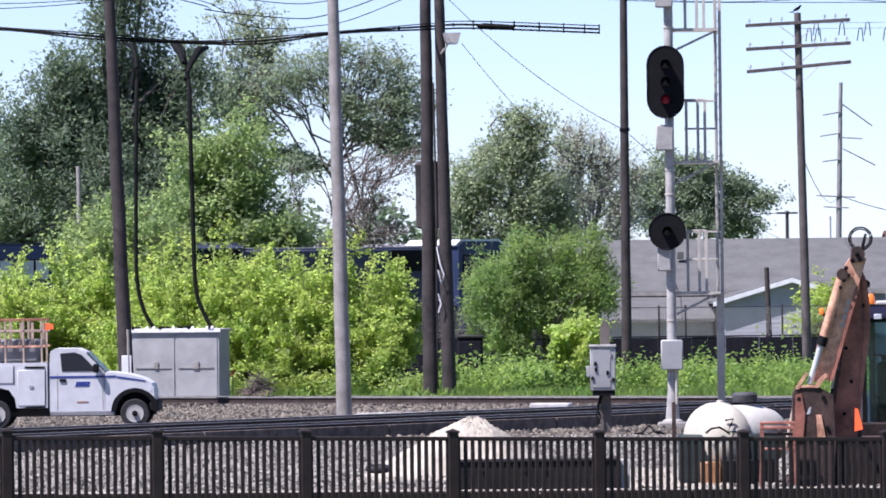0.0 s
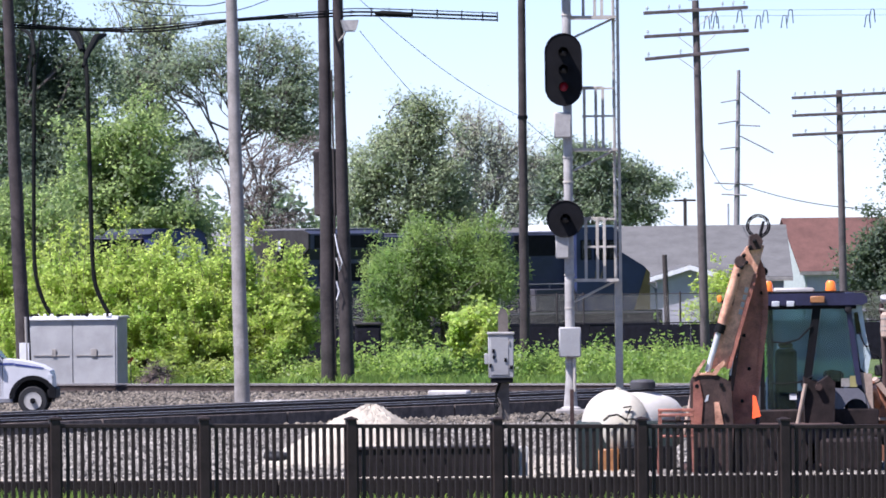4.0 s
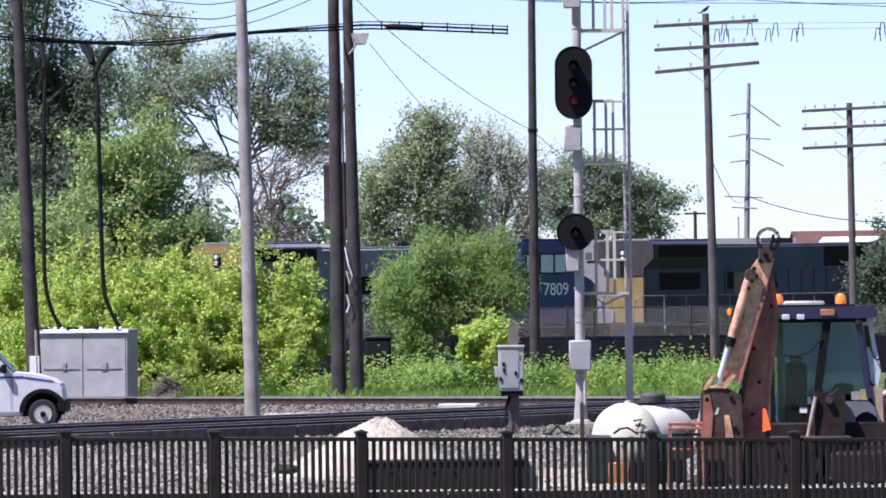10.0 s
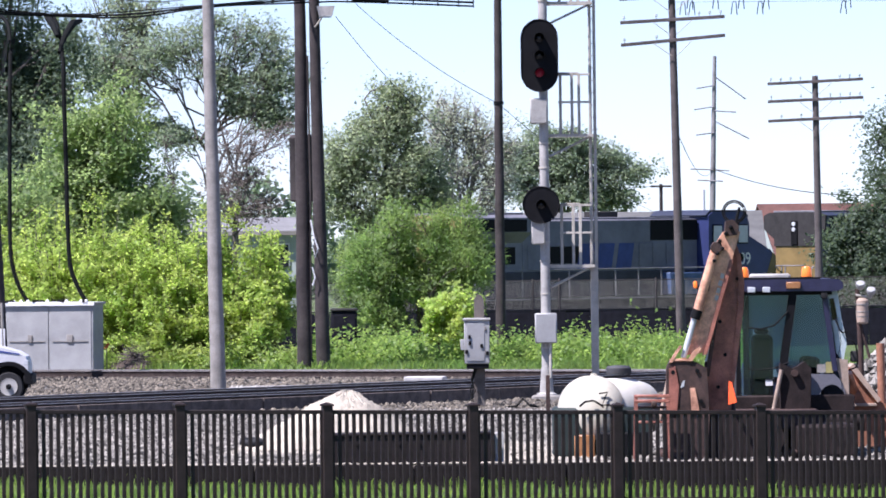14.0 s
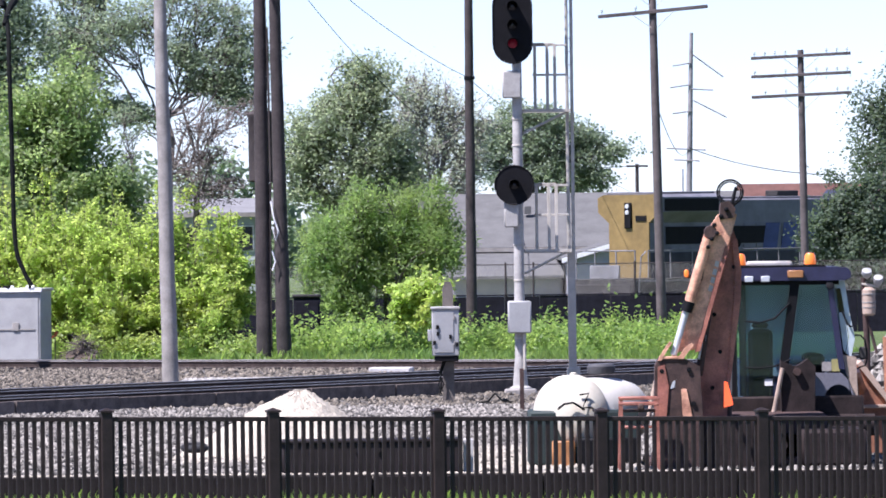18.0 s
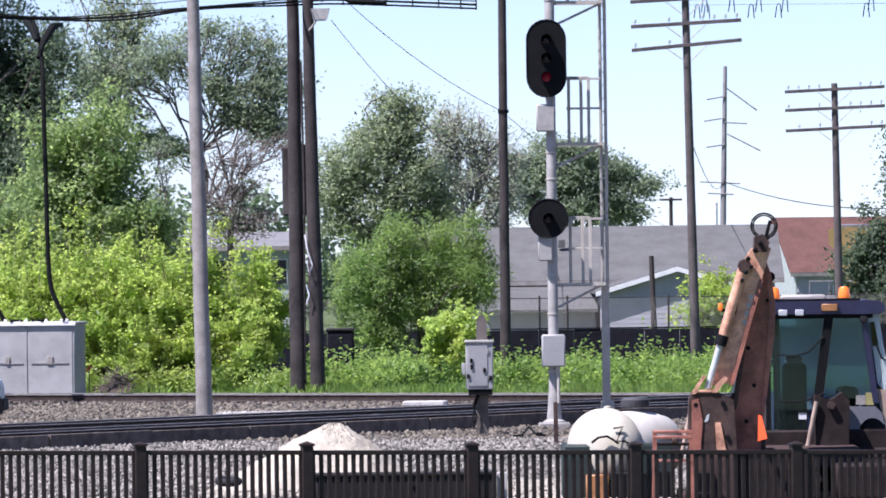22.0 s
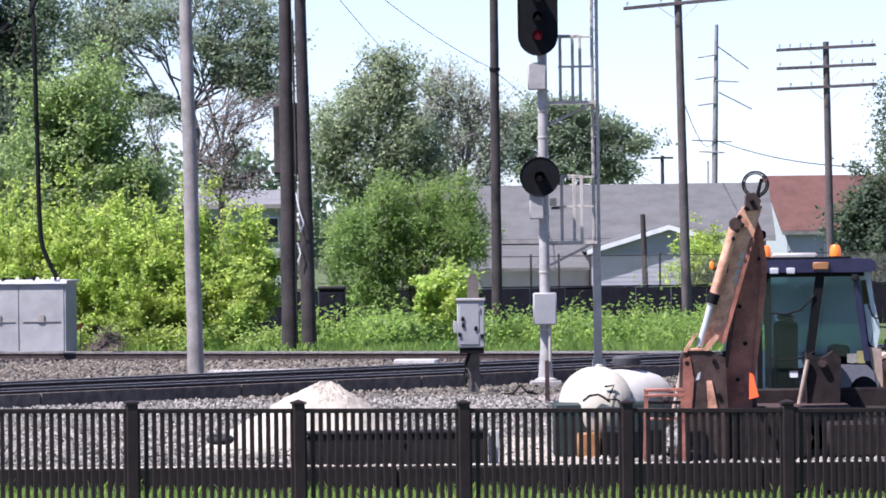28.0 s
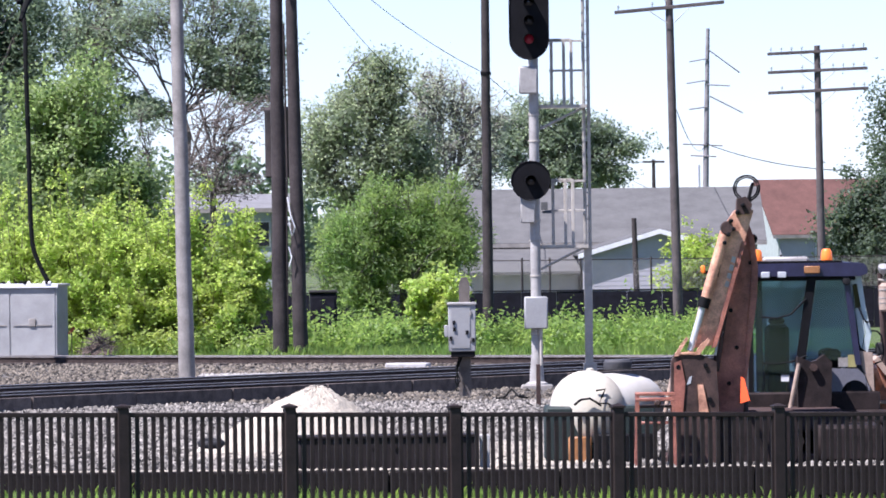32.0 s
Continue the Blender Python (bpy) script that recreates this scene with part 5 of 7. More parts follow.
def relay_box():
    th = thing("relay_box", "silver railway relay box on a grey wooden post", "equipment box", pose(1.08, 162.5, 0.04))
    part("post", Geo().prism([(-0.13, 0), (0.13, 0), (0.12, 2.45), (0.06, 2.58), (-0.05, 2.58), (-0.11, 2.45)], -0.1, 0.1, "y"), M_POST, th)
    b = part("case", Geo().box(-0.35, -0.48, 0.98, 0.24, -0.11, 2.0, 0.02), M_CABINET, th)
    part("lid", Geo().box(-0.375, -0.52, 1.985, 0.265, -0.09, 2.045, 0.015), M_SILVER, b)
    part("door", Geo().box(-0.30, -0.497, 1.05, 0.12, -0.478, 1.93, 0.006), M_CABINET, b)
    for z in (1.2, 1.75):
        part("hinge", Geo().box(0.12, -0.51, z, 0.15, -0.48, z + 0.1, 0.004), M_POLE_G, b)
    part("side_box", Geo().box(-0.44, -0.4, 1.3, -0.352, -0.2, 1.55, 0.01), M_CABINET, b)
    for x, z in ((-0.26, 1.56), (-0.25, 1.42), (0.02, 1.35), (-0.33, 1.22), (0.16, 1.18)):
        part("latch", Geo().box(x, -0.53, z, x + 0.06, -0.495, z + 0.09, 0.008), M_BLACK, b)
    part("shelf", Geo().box(-0.3, -0.45, 0.86, 0.22, -0.1, 0.975, 0.01), M_BLACK, th)
    for k in range(3):
        part("cable", Geo().tube([(-0.12 + 0.03 * k, -0.2, 0.87), (-0.2 + 0.02 * k, -0.2, 0.6), (-0.1 - 0.06 * k, -0.22, 0.35), (-0.25 + 0.05 * k, -0.25, 0.12)], 0.014, 5), M_CABLE, th)


relay_box()


def trackside_cabinet():
    th = thing("equipment_cabinet", "large grey aluminium two-door equipment cabinet beside the track", "cabinet", Matrix.Translation((-11.22, 209.2, 0)) @ Matrix.Rotation(radians(-14), 4, "Z") @ Matrix.Diagonal((1.07, 1.07, 1.03, 1)))
    part("body", Geo().box(-1.27, -0.5, 0.12, 1.27, 0.5, 2.08, 0.012), M_CABINET, th)
    part("plinth", Geo().box(-1.3, -0.53, -0.05, 1.3, 0.53, 0.12, 0.01), M_CONCRETE, th)
    part("roof", Geo().box(-1.33, -0.56, 2.06, 1.33, 0.56, 2.14, 0.02), M_SILVER, th)
    for x in (-1.22, 0.02):
        d = part("door", Geo().box(x, -0.525, 0.2, x + 1.2, -0.502, 2.02, 0.006), M_CABINET, th)
        part("bar", Geo().box(x + 0.08, -0.55, 1.0, x + 1.1, -0.525, 1.03), M_POLE_G, d)
        part("handle", Geo().box(x + (0.62 if x < 0 else 0.5), -0.57, 0.98, x + (0.74 if x < 0 else 0.68), -0.53, 1.2, 0.01), M_POLE_G, d)
    part("roof_trim", Geo().box(-1.34, -0.60, 2.03, 1.34, -0.562, 2.15, 0.01), M_TRIM, th)
    for k in range(26):
        part("roof_fitting", Geo().lathe([(0.05, 0), (0.05, 0.05), (0.02, 0.08)], 8), random.choice((M_BLACK, M_TRIM, M_CABLE)), th, m=pose(random.uniform(-1.2, 1.2), random.uniform(-0.58, -0.3), 2.135))


trackside_cabinet()


def small_trackside():
    sl = thing("crossing_slab", "pale concrete slab lying beside the crossing track", "slab", pose(-0.2, 194.5, 0, 0, 0, -12))
    part("slab", Geo().box(-0.55, -0.3, 0, 0.55, 0.3, 0.14, 0.03), M_CONCRETE, sl)
    sm = thing("crossing_slab", "pale concrete slab lying between the rails", "slab", pose(3.3, 189.5, 0, 0, 0, 20))
    part("slab", Geo().box(-0.9, -0.3, 0, 0.9, 0.3, 0.12, 0.03), M_CONCRETE, sm)
    rng = random.Random(77)
    br = thing("brush_heap", "heap of grey brown cut brush beside the cabinet", "brush heap", pose(-9.0, 211.8, 0))
    g = Geo()
    for _ in range(170):
        a, r = rng.uniform(0, 6.28), rng.uniform(0, 0.75)
        z = 0.75 * (1 - r / 0.8) * rng.uniform(0.4, 1.1) + 0.05
        p = Vector((r * math.cos(a), r * math.sin(a), z))
        d = Vector((rng.gauss(0, 1), rng.gauss(0, 1), rng.gauss(0, 0.35))).normalized() * rng.uniform(0.15, 0.4)
        g.rod(p - d, p + d, 0.012, 0.006, 5)
    part("brushwood", g, M_BARK, br)
    part("soil", Geo().lathe([(0.8, -0.05), (0.55, 0.2), (0.25, 0.42), (0.02, 0.5)], 20), M_SOIL, br)
    ub = thing("utility_box", "black utility box standing in the weeds beside the pole pair", "utility box", pose(-2.75, 222, 0))
    part("case", Geo().box(-0.4, -0.3, -0.02, 0.4, 0.3, 1.7, 0.03), M_TARP, ub)
    part("lid", Geo().box(-0.43, -0.34, 1.705, 0.43, 0.34, 1.80, 0.03), M_UNDER, ub)
    part("door", Geo().box(-0.34, -0.325, 0.1, 0.34, -0.302, 1.6, 0.008), M_TARP, ub)
    hz = thing("ground_hose", "black hose lying beside the signal footing", "hose", pose(1.9, 160, 0.03))
    part("coil", Geo().tube([(-0.2, 0, 0.02), (0.0, -0.2, 0.05), (0.15, -0.1, 0.22), (0.3, -0.3, 0.06), (0.5, -0.2, 0.03)], 0.025, 6), M_CABLE, hz)


small_trackside()
mk = thing("marker_flag", "small orange marker beside the cabinet", "marker", pose(-9.75, 211, 0))
part("stake", Geo().rod((0, 0, 0), (0.0, 0, 0.85), 0.015), M_POST, mk)
part("flag", Geo().prism([(-0.10, 0.76), (0.03, 0.80), (0.09, 0.94), (0.0, 0.93)], -0.03, 0.03, "y"), M_REDFLAG, mk)


# ---- houses, black wall ----
def barrier_wall():
    th = thing("barrier_wall", "long low black boarded wall along the engine track", "wall", pose(0, 252, 0), kind="structure")
    x = -7.2
    while x < 30:
        w = 1.2
        part("board", Geo().box(0, -0.04, -0.05, w - 0.012, 0.04, 1.34 + random.uniform(-0.015, 0.015), 0.006), M_TARP, th, m=pose(x, random.uniform(-0.01, 0.01), 0))
        x += w
    part("coping", Geo().box(-7.2, -0.06, 1.362, 30, 0.06, 1.41, 0.01), M_TARP, th)
    cf = thing("chain_link_fence", "grey chain-link fence with pipe posts above the black wall", "fence", pose(0, 253, 0))
    for x in (-5.2, -0.75, 3.65, 4.6, 8.06, 12.5, 17, 21.5):
        part("post", Geo().rod((x, 0, 0), (x, 0, 2.5), 0.034), M_POLE, cf)
    part("top_rail", Geo().rod((-5.2, 0, 2.42), (21.5, 0, 2.42), 0.016), M_POLE, cf)
    g = Geo()
    z0, z1 = 1.36, 2.42
    for k in range(-90, 385):
        x = k * 0.055
        for s in (-1, 1):
            a, b = (x, 0.01 * s, z0), (x + s * (z1 - z0) * 0.6, 0.01 * s, z1)
            w = 0.0022
            g.add([(a[0] - w, a[1], a[2]), (a[0] + w, a[1], a[2]), (b[0] + w, b[1], b[2]), (b[0] - w, b[1], b[2])], [(0, 1, 2, 3)])
    part("wire_mesh", g, M_STEEL, cf, "thin diamond wire mesh", smooth=False)


barrier_wall()


def window_part(parent, x, y, z, w, h):
    f = part("window_frame", Geo().box(x - w / 2 - 0.06, y - 0.05, z - 0.06, x + w / 2 + 0.06, y - 0.01, z + h + 0.06, 0.01), M_TRIM, parent)
    part("pane", Geo().box(x - w / 2, y - 0.075, z, x + w / 2, y - 0.052, z + h), M_LENS, f)


def gable_roof(parent, x0, x1, y0, y1, eave, ridge, material, over=0.4, along="x"):
    t = 0.12
    if along == "x":
        ym = (y0 + y1) / 2
        dz = (ridge - eave) / (ym - y0) * over
        for s, (ya, yb) in enumerate(((y0 - over, ym), (y1 + over, ym))):
            part("roof_slope", Geo().prism([(ya, eave - dz), (yb, ridge), (yb, ridge + t), (ya, eave - dz + t)], x0 - over, x1 + over, "x"), material, parent)
        part("fascia", Geo().box(x0 - over, y0 - over - 0.04, eave - dz - 0.08, x1 + over, y0 - over - 0.003, eave - dz + 0.1), M_POLE_G, parent)
    else:
        xm = (x0 + x1) / 2
        dz = (ridge - eave) / (xm - x0) * over
        for xa in (x0 - over, x1 + over):
            part("roof_slope", Geo().prism([(xa, eave - dz), (xm, ridge), (xm, ridge + t), (xa, eave - dz + t)], y0 - over, y1, "y"), material, parent)
            part("bargeboard", Geo().prism([(xa, eave - dz - 0.1), (xm, ridge - 0.1), (xm, ridge + 0.1), (xa, eave - dz + 0.1)], y0 - over - 0.05, y0 - over - 0.004, "y"), M_TRIM, parent)


def siding(parent, x0, x1, y, z0, z1, material):
    n = int((z1 - z0) / 0.2)
    for k in range(n):
        z = z0 + k * 0.2
        part("siding_board", Geo().prism([(y - 0.016, z), (y, z), (y, z + 0.2), (y - 0.006, z + 0.2)], x0, x1, "x"), material, parent)


def grey_house():
    th = thing("house", "grey-shingled single-storey house with a blue-grey front gable", "house", pose(0, 0, 0))
    part("wall", Geo().box(1.0, 319, -0.1, 14.8, 331, 2.75), M_SIDING, th)
    gable_roof(th, 1.0, 14.8, 319, 331, 2.8, 5.0, M_ROOF)
    wing = part("front_wing", Geo().prism([(7.1, -0.1), (13.2, -0.1), (13.2, 2.32), (10.15, 3.2), (7.1, 2.32)], 306, 318.9, "y"), M_SIDING, th)
    gable_roof(th, 7.1, 13.2, 306, 322, 2.34, 3.24, M_ROOF, 0.35, "y")
    siding(wing, 7.1, 13.2, 305.99, 0.0, 2.3, M_SIDING)
    window_part(wing, 12.1, 305.95, 0.9, 0.9, 1.0)
    part("lower_roof", Geo().prism([(313, 1.45), (318.9, 2.45), (318.9, 2.57), (313, 1.57)], 2.0, 7.0, "x"), M_ROOF, th)
    part("porch_wall", Geo().box(2.2, 314, -0.1, 6.9, 318.9, 1.6), M_SIDING, th)
    part("soffit_vent", Geo().box(5.5, 322, 4.2, 5.8, 322.3, 4.55, 0.02), M_ROOF, th)
    dp = thing("garden_pole", "dark weathered post beside the house", "post", pose(9.0, 300, 0))
    part("shaft", Geo().tube([(0, 0, 0), (-0.1, 0, 3.8)], [0.13, 0.1], 10), M_POLE, dp)


grey_house()


def red_house():
    th = thing("house", "pale green and white house with a red-brown shingle roof", "house", Matrix.Translation((20.3, 360, 0)) @ Matrix.Rotation(radians(13), 4, "Z"))
    part("wall", Geo().prism([(-3.0, -0.1), (3.0, -0.1), (3.0, 3.0), (0, 5.35), (-3.0, 3.0)], -3.5, 5.0, "x"), M_MINT, th)
    part("front_siding", Geo().box(-3.4, -3.06, 0, 4.9, -3.01, 2.95), M_SIDING, th)
    gable_roof(th, -3.5, 5.0, -3.0, 3.0, 3.05, 5.45, M_REDROOF, 0.35)
    for x in (-1.2, 1.2):
        window_part(th, x, -3.07, 1.4, 0.8, 1.1)


red_house()


def white_house():
    th = thing("house", "pale green house with a light grey roof behind the bushes", "house", pose(0, 0, 0))
    part("wall", Geo().box(-15.0, 340, -0.1, -6.2, 348, 4.35), M_MINT, th)
    gable_roof(th, -15.0, -6.2, 340, 348, 4.4, 5.0, M_ROOFL, 0.4)
    for x in (-12.6, -9.9, -7.2):
        window_part(th, x, 339.98, 2.7, 0.9, 1.1)


white_house()


# ---- heap, trough, tank ----
def sand_mound():
    rng = np.random.default_rng(9)
    n, m = 80, 36
    vs = [(0, 0, 0.97)]
    for i in range(1, m + 1):
        r = i / m
        for k in range(n):
            a = 2 * math.pi * k / n
            R = 1.8 * (1 + 0.10 * math.sin(2 * a + 0.6) + 0.05 * math.sin(5 * a)) * (0.87 - 0.13 * math.cos(a))
            h = 0.97 * (1 - (math.sqrt(r * r + 0.0169) - 0.13) / 0.878) + 0.02 * noise.noise((r * 6, a * 2, 0)) if r < 1 else -0.1
            vs.append((R * r * math.cos(a), R * r * math.sin(a), h + 0.016 * rng.normal() * (r < 1)))
    fs = [(0, 1 + k, 1 + (k + 1) % n) for k in range(n)]
    fs += [(1 + (i - 1) * n + k, 1 + i * n + k, 1 + i * n + (k + 1) % n, 1 + (i - 1) * n + (k + 1) % n) for i in range(1, m) for k in range(n)]
    ob = new("sand_mound", mesh_of("sand_mound", Geo().add(vs, fs), M_SAND, True))
    ob.matrix_basis = pose(-1.47, 116, 0.40)
    tagged(ob, "heap of pale sand and fine stone behind the fence", "heap")
    # ring added for the dark curved mark low on the heap
    ty = thing("dark_ring", "dark curved ring half buried at the foot of the sand heap", "tyre", pose(-3.05, 114.2, 0.58, 8, 0, 10))
    part("casing", Geo().tube([(0.15 * math.cos(a), 0.15 * math.sin(a), 0) for a in (2 * math.pi * k / 24 for k in range(25))], 0.06, 10, False), M_RUBBER, ty)


sand_mound()
gravel("spilled_stone", "pale stone chips spilled round the heap and the tank", 0.9, 2.6, 106.5, 121, 3200, 0.045, 8, M_SAND)
gravel("heap_skirt", "pale stone chips round the foot of the heap", -3.4, 0.2, 111.5, 119.5, 2600, 0.045, 18, M_SAND)
gravel("chip_strip", "pale stone chips spilled along the back edge of the kerb", -13, 13.5, 104.97, 105.07, 5200, 0.024, 28, M_SAND, lambda a, b: 0.468 - 0.004 * a)


def trough():
    th = thing("steel_trough", "long dark steel trough lying behind the timber kerb", "trough", pose(-0.364, 105.62, 0.42))
    part("shell", Geo().box(-1.23, -0.38, 0.0, 1.23, 0.38, 0.49, 0.03), M_TROUGH, th)
    part("lip", Geo().box(-1.26, -0.41, 0.475, 1.26, 0.41, 0.515, 0.01), M_TROUGH, th)
    for x in (-0.85, -0.2, 0.1):
        part("lug", Geo().lathe([(0.03, 0), (0.03, 0.03)], 10, pose(x, -0.38, 0.36, 90, 0, 0)), M_TROUGH, th)
    part("end_post", Geo().box(1.27, -0.1, 0, 1.41, 0.1, 0.5, 0.01), M_CONCRETE, th)


trough()


def spray_tank():
    th = thing("tank_trailer", "cream-white water tank with a black lid on a dark green skid", "tank", Matrix.Translation((2.74, 108.74, 0.73)) @ Matrix.Scale(0.9, 4))
    d = Vector((0.62, 0.785, 0))
    ax = Matrix.Translation((0, 0, 0.47)) @ Matrix.Rotation(math.atan2(d.y, d.x), 4, "Z") @ Matrix.Rotation(radians(90), 4, "Y")
    tank = part("tank", Geo().lathe([(0.56, -0.3), (0.575, -0.28), (0.575, 0.3), (0.555, 0.65), (0.50, 0.92), (0.40, 1.09), (0.25, 1.18), (0.03, 1.22)], 40, ax), M_OFFWHITE, th)
    part("front_dome", Geo().lathe([(0.03, -0.93), (0.2, -0.915), (0.38, -0.87), (0.52, -0.79), (0.60, -0.69), (0.635, -0.58), (0.64, -0.42), (0.62, -0.33), (0.55, -0.305)], 40, ax), M_CREAM, tank, "yellowed front dome")
    part("lid", Geo().lathe([(0.21, 0), (0.225, 0.02), (0.225, 0.12), (0.19, 0.16), (0.02, 0.17)], 24, pose(0.2, 0.3, 1.10)), M_LID, th, "dark grey screw lid")
    part("skid", Geo().box(-0.98, -0.75, -0.32, 0.75, 0.7, 0.55, 0.04), M_GREEN, th, "dark green skid")
    part("pump_box", Geo().box(-0.2, -1.05, -0.33, 0.72, -0.78, 0.12, 0.03), M_BLACK, th)
    part("wood_block", Geo().box(-0.62, -1.0, -0.33, -0.26, -0.8, 0.08, 0.02), M_AMBERD, th)
    part("strap", Geo().tube([(-0.18, -0.93, 0.80), (-0.03, -0.91, 0.82), (-0.08, -0.95, 0.72), (-0.13, -0.99, 0.60), (0.0, -0.97, 0.60), (0.08, -0.93, 0.55)], 0.016, 6), M_BLACK, th)
    part("hose", Geo().tube([(-0.52, -0.93, 0.58), (-0.42, -0.97, 0.66), (-0.28, -0.99, 0.68), (-0.18, -1.0, 0.62), (-0.1, -1.0, 0.56)], 0.02, 6), M_BLACK, th)
    part("vent_cap", Geo().lathe([(0.06, 0), (0.06, 0.05), (0.02, 0.06)], 12, pose(-0.25, -0.15, 1.08)), M_CREAM, th)
    rk = thing("steel_rack", "rusty red steel rack standing beside the water tank", "rack", Matrix.Translation((3.342, 105.75, 0.60)) @ Matrix.Scale(0.9376, 4))
    for x in (-0.26, 0.26):
        for y in (-0.2, 0.2):
            part("leg", Geo().prism([(x * 1.1 - 0.025, -0.17), (x * 1.1 + 0.025, -0.17), (x + 0.025, 0.9), (x - 0.025, 0.9)], y - 0.025, y + 0.025, "y"), M_FADED, rk)
    for zz in (0.46, 0.80, 0.88):
        for y in (-0.2, 0.2):
            part("rail", Geo().box(-0.29, y - 0.03, zz, 0.29, y + 0.03, zz + (0.045 if zz > 0.6 else 0.035), 0.008), M_FADED, rk)
    part("shelf", Geo().box(-0.26, -0.19, 0.70, 0.26, 0.19, 0.74, 0.008), M_RUSTDARK, rk)
    for x in (-0.27, 0.27):
        part("end_bar", Geo().box(x - 0.02, -0.2, 0.82, x + 0.02, 0.2, 0.87, 0.006), M_FADED, rk)
    part("knob", Geo().lathe([(0.045, 0), (0.05, 0.03), (0.03, 0.06)], 12, pose(0.03, -0.2, 0.775, 90, 0, 0)), M_RUSTDARK, rk)
    mp = thing("rusty_marker_post", "short rusty steel post beside the signal", "post", pose(2.56, 156, 0))
    part("shaft", Geo().box(-0.045, -0.045, -0.05, 0.045, 0.045, 0.85, 0.008), M_RUSTDARK, mp)


spray_tank()


# ---- pickup ----
def wheel(parent, x, y, z, r, w, name="wheel"):
    wh = part(name, Geo().lathe([(r * 0.62, -w / 2), (r * 0.93, -w / 2), (r, -w * 0.32), (r, w * 0.32), (r * 0.93, w / 2), (r * 0.62, w / 2)], 32, pose(0, 0, 0, 90, 0, 0)), M_RUBBER, parent, m=pose(x, y, z))
    part("rim", Geo().lathe([(0.05, -w * 0.4), (r * 0.61, -w * 0.4), (r * 0.61, w * 0.56), (r * 0.52, w * 0.52), (r * 0.3, w * 0.58), (0.05, w * 0.56)], 24, pose(0, 0, 0, 90, 0, 0)), M_SILVER, wh)
    hub = part("hub", Geo().lathe([(r * 0.2, 0), (r * 0.18, 0.05), (0.02, 0.06)], 12, pose(0, -w * 0.56, 0, 90, 0, 0)), M_BLACK, wh)
    return wh


def pickup():
    th = thing("pickup_truck", "white utility pickup with blue stripe and orange ladder rack", "truck", pose(-12.5, 174.1, 0.06))
    W2 = 0.98
    cab = [(-0.12, 0.40), (-0.12, 1.40), (-0.08, 1.90), (0.04, 1.97), (0.58, 1.96), (0.76, 1.88), (1.24, 1.38), (1.26, 0.40)]
    body = part("cab", Geo().prism(cab, -W2, W2, "y"), M_WHITE, th)
    arch = [(2.0 + 0.47 * math.cos(a), 0.40 + 0.47 * math.sin(a)) for a in (math.pi * (1 - k / 14) for k in range(15))]
    hood = [(1.265, 0.40), (1.265, 1.375), (1.5, 1.36), (1.85, 1.31), (2.2, 1.21), (2.42, 1.08), (2.48, 0.90), (2.48, 0.42)] + arch[::-1]
    part("bonnet", Geo().prism(hood, -W2, W2, "y"), M_WHITE, th)
    part("wheel_arch", Geo().prism(arch + [(2.0 + 0.59 * math.cos(a), 0.40 + 0.57 * math.sin(a)) for a in (math.pi * k / 14 for k in range(15))], -W2 - 0.03, -W2 + 0.25, "y"), M_BLACK, th)
    part("arch_liner", Geo().box(1.52, -W2 + 0.3, 0.3, 2.46, W2 - 0.3, 0.9), M_BLACK, th)
    part("side_window", Geo().prism([(0.20, 1.40), (0.16, 1.84), (0.52, 1.87), (0.70, 1.80), (1.08, 1.40)], -W2 - 0.012, -W2 + 0.01, "y"), M_LENS, body)
    part("windscreen", Geo().prism([(0.80, 1.84), (1.245, 1.38), (1.262, 1.40), (0.82, 1.87)], -0.85, 0.85, "y"), M_LENS, body)
    part("rear_window", Geo().box(-0.145, -0.75, 1.46, -0.125, 0.75, 1.84), M_LENS, body)
    part("stripe", Geo().box(-0.1, -W2 - 0.01, 1.235, 1.55, -W2 - 0.002, 1.285), M_BLUE, th, "blue side stripe")
    part("stripe_end", Geo().prism([(1.57, 1.22), (2.28, 1.13), (2.27, 1.16), (1.57, 1.27)], -W2 - 0.012, -W2 - 0.002, "y"), M_BLUE, th)
    part("door_mark", Geo().prism([(0.52, 1.02), (0.86, 1.02), (0.90, 1.14), (0.56, 1.14)], -W2 - 0.01, -W2 - 0.002, "y"), M_BLUE, th, "blue company mark as a plain block")
    part("handle", Geo().box(0.14, -W2 - 0.03, 1.13, 0.30, -W2 - 0.002, 1.21, 0.01), M_BLACK, body)
    for x in (0.08, 1.2):
        part("door_seam", Geo().box(x, -W2 - 0.006, 0.45, x + 0.014, -W2 - 0.001, 1.36), M_POLE_G, body)
    part("rocker", Geo().box(-0.1, -W2 - 0.004, 0.30, 1.5, W2, 0.398, 0.01), M_LOCOROOF, body)
    part("mirror", Geo().box(0.98, -W2 - 0.2, 1.36, 1.12, -W2 - 0.02, 1.58, 0.03), M_BLACK, body)
    part("bumper", Geo().box(2.36, -W2, 0.38, 2.58, W2, 0.66, 0.04), M_BLACK, th)
    part("headlight", Geo().box(2.36, -W2 - 0.005, 0.86, 2.49, -W2 + 0.3, 1.0, 0.02), M_LAMP, th)
    part("badge", Geo().box(0.56, -W2 - 0.008, 0.62, 0.86, -W2 - 0.002, 0.65), M_RUST, th, "small red badge")
    bed = part("utility_body", Geo().prism([(-2.6, 0.5), (-1.95, 0.5), (-1.9, 0.75), (-1.75, 0.95), (-1.43, 1.03), (-1.12, 0.95), (-0.97, 0.75), (-0.93, 0.5), (-0.16, 0.5), (-0.16, 1.62), (-2.6, 1.62)], -1.02, 1.02, "y"), M_WHITE, th)
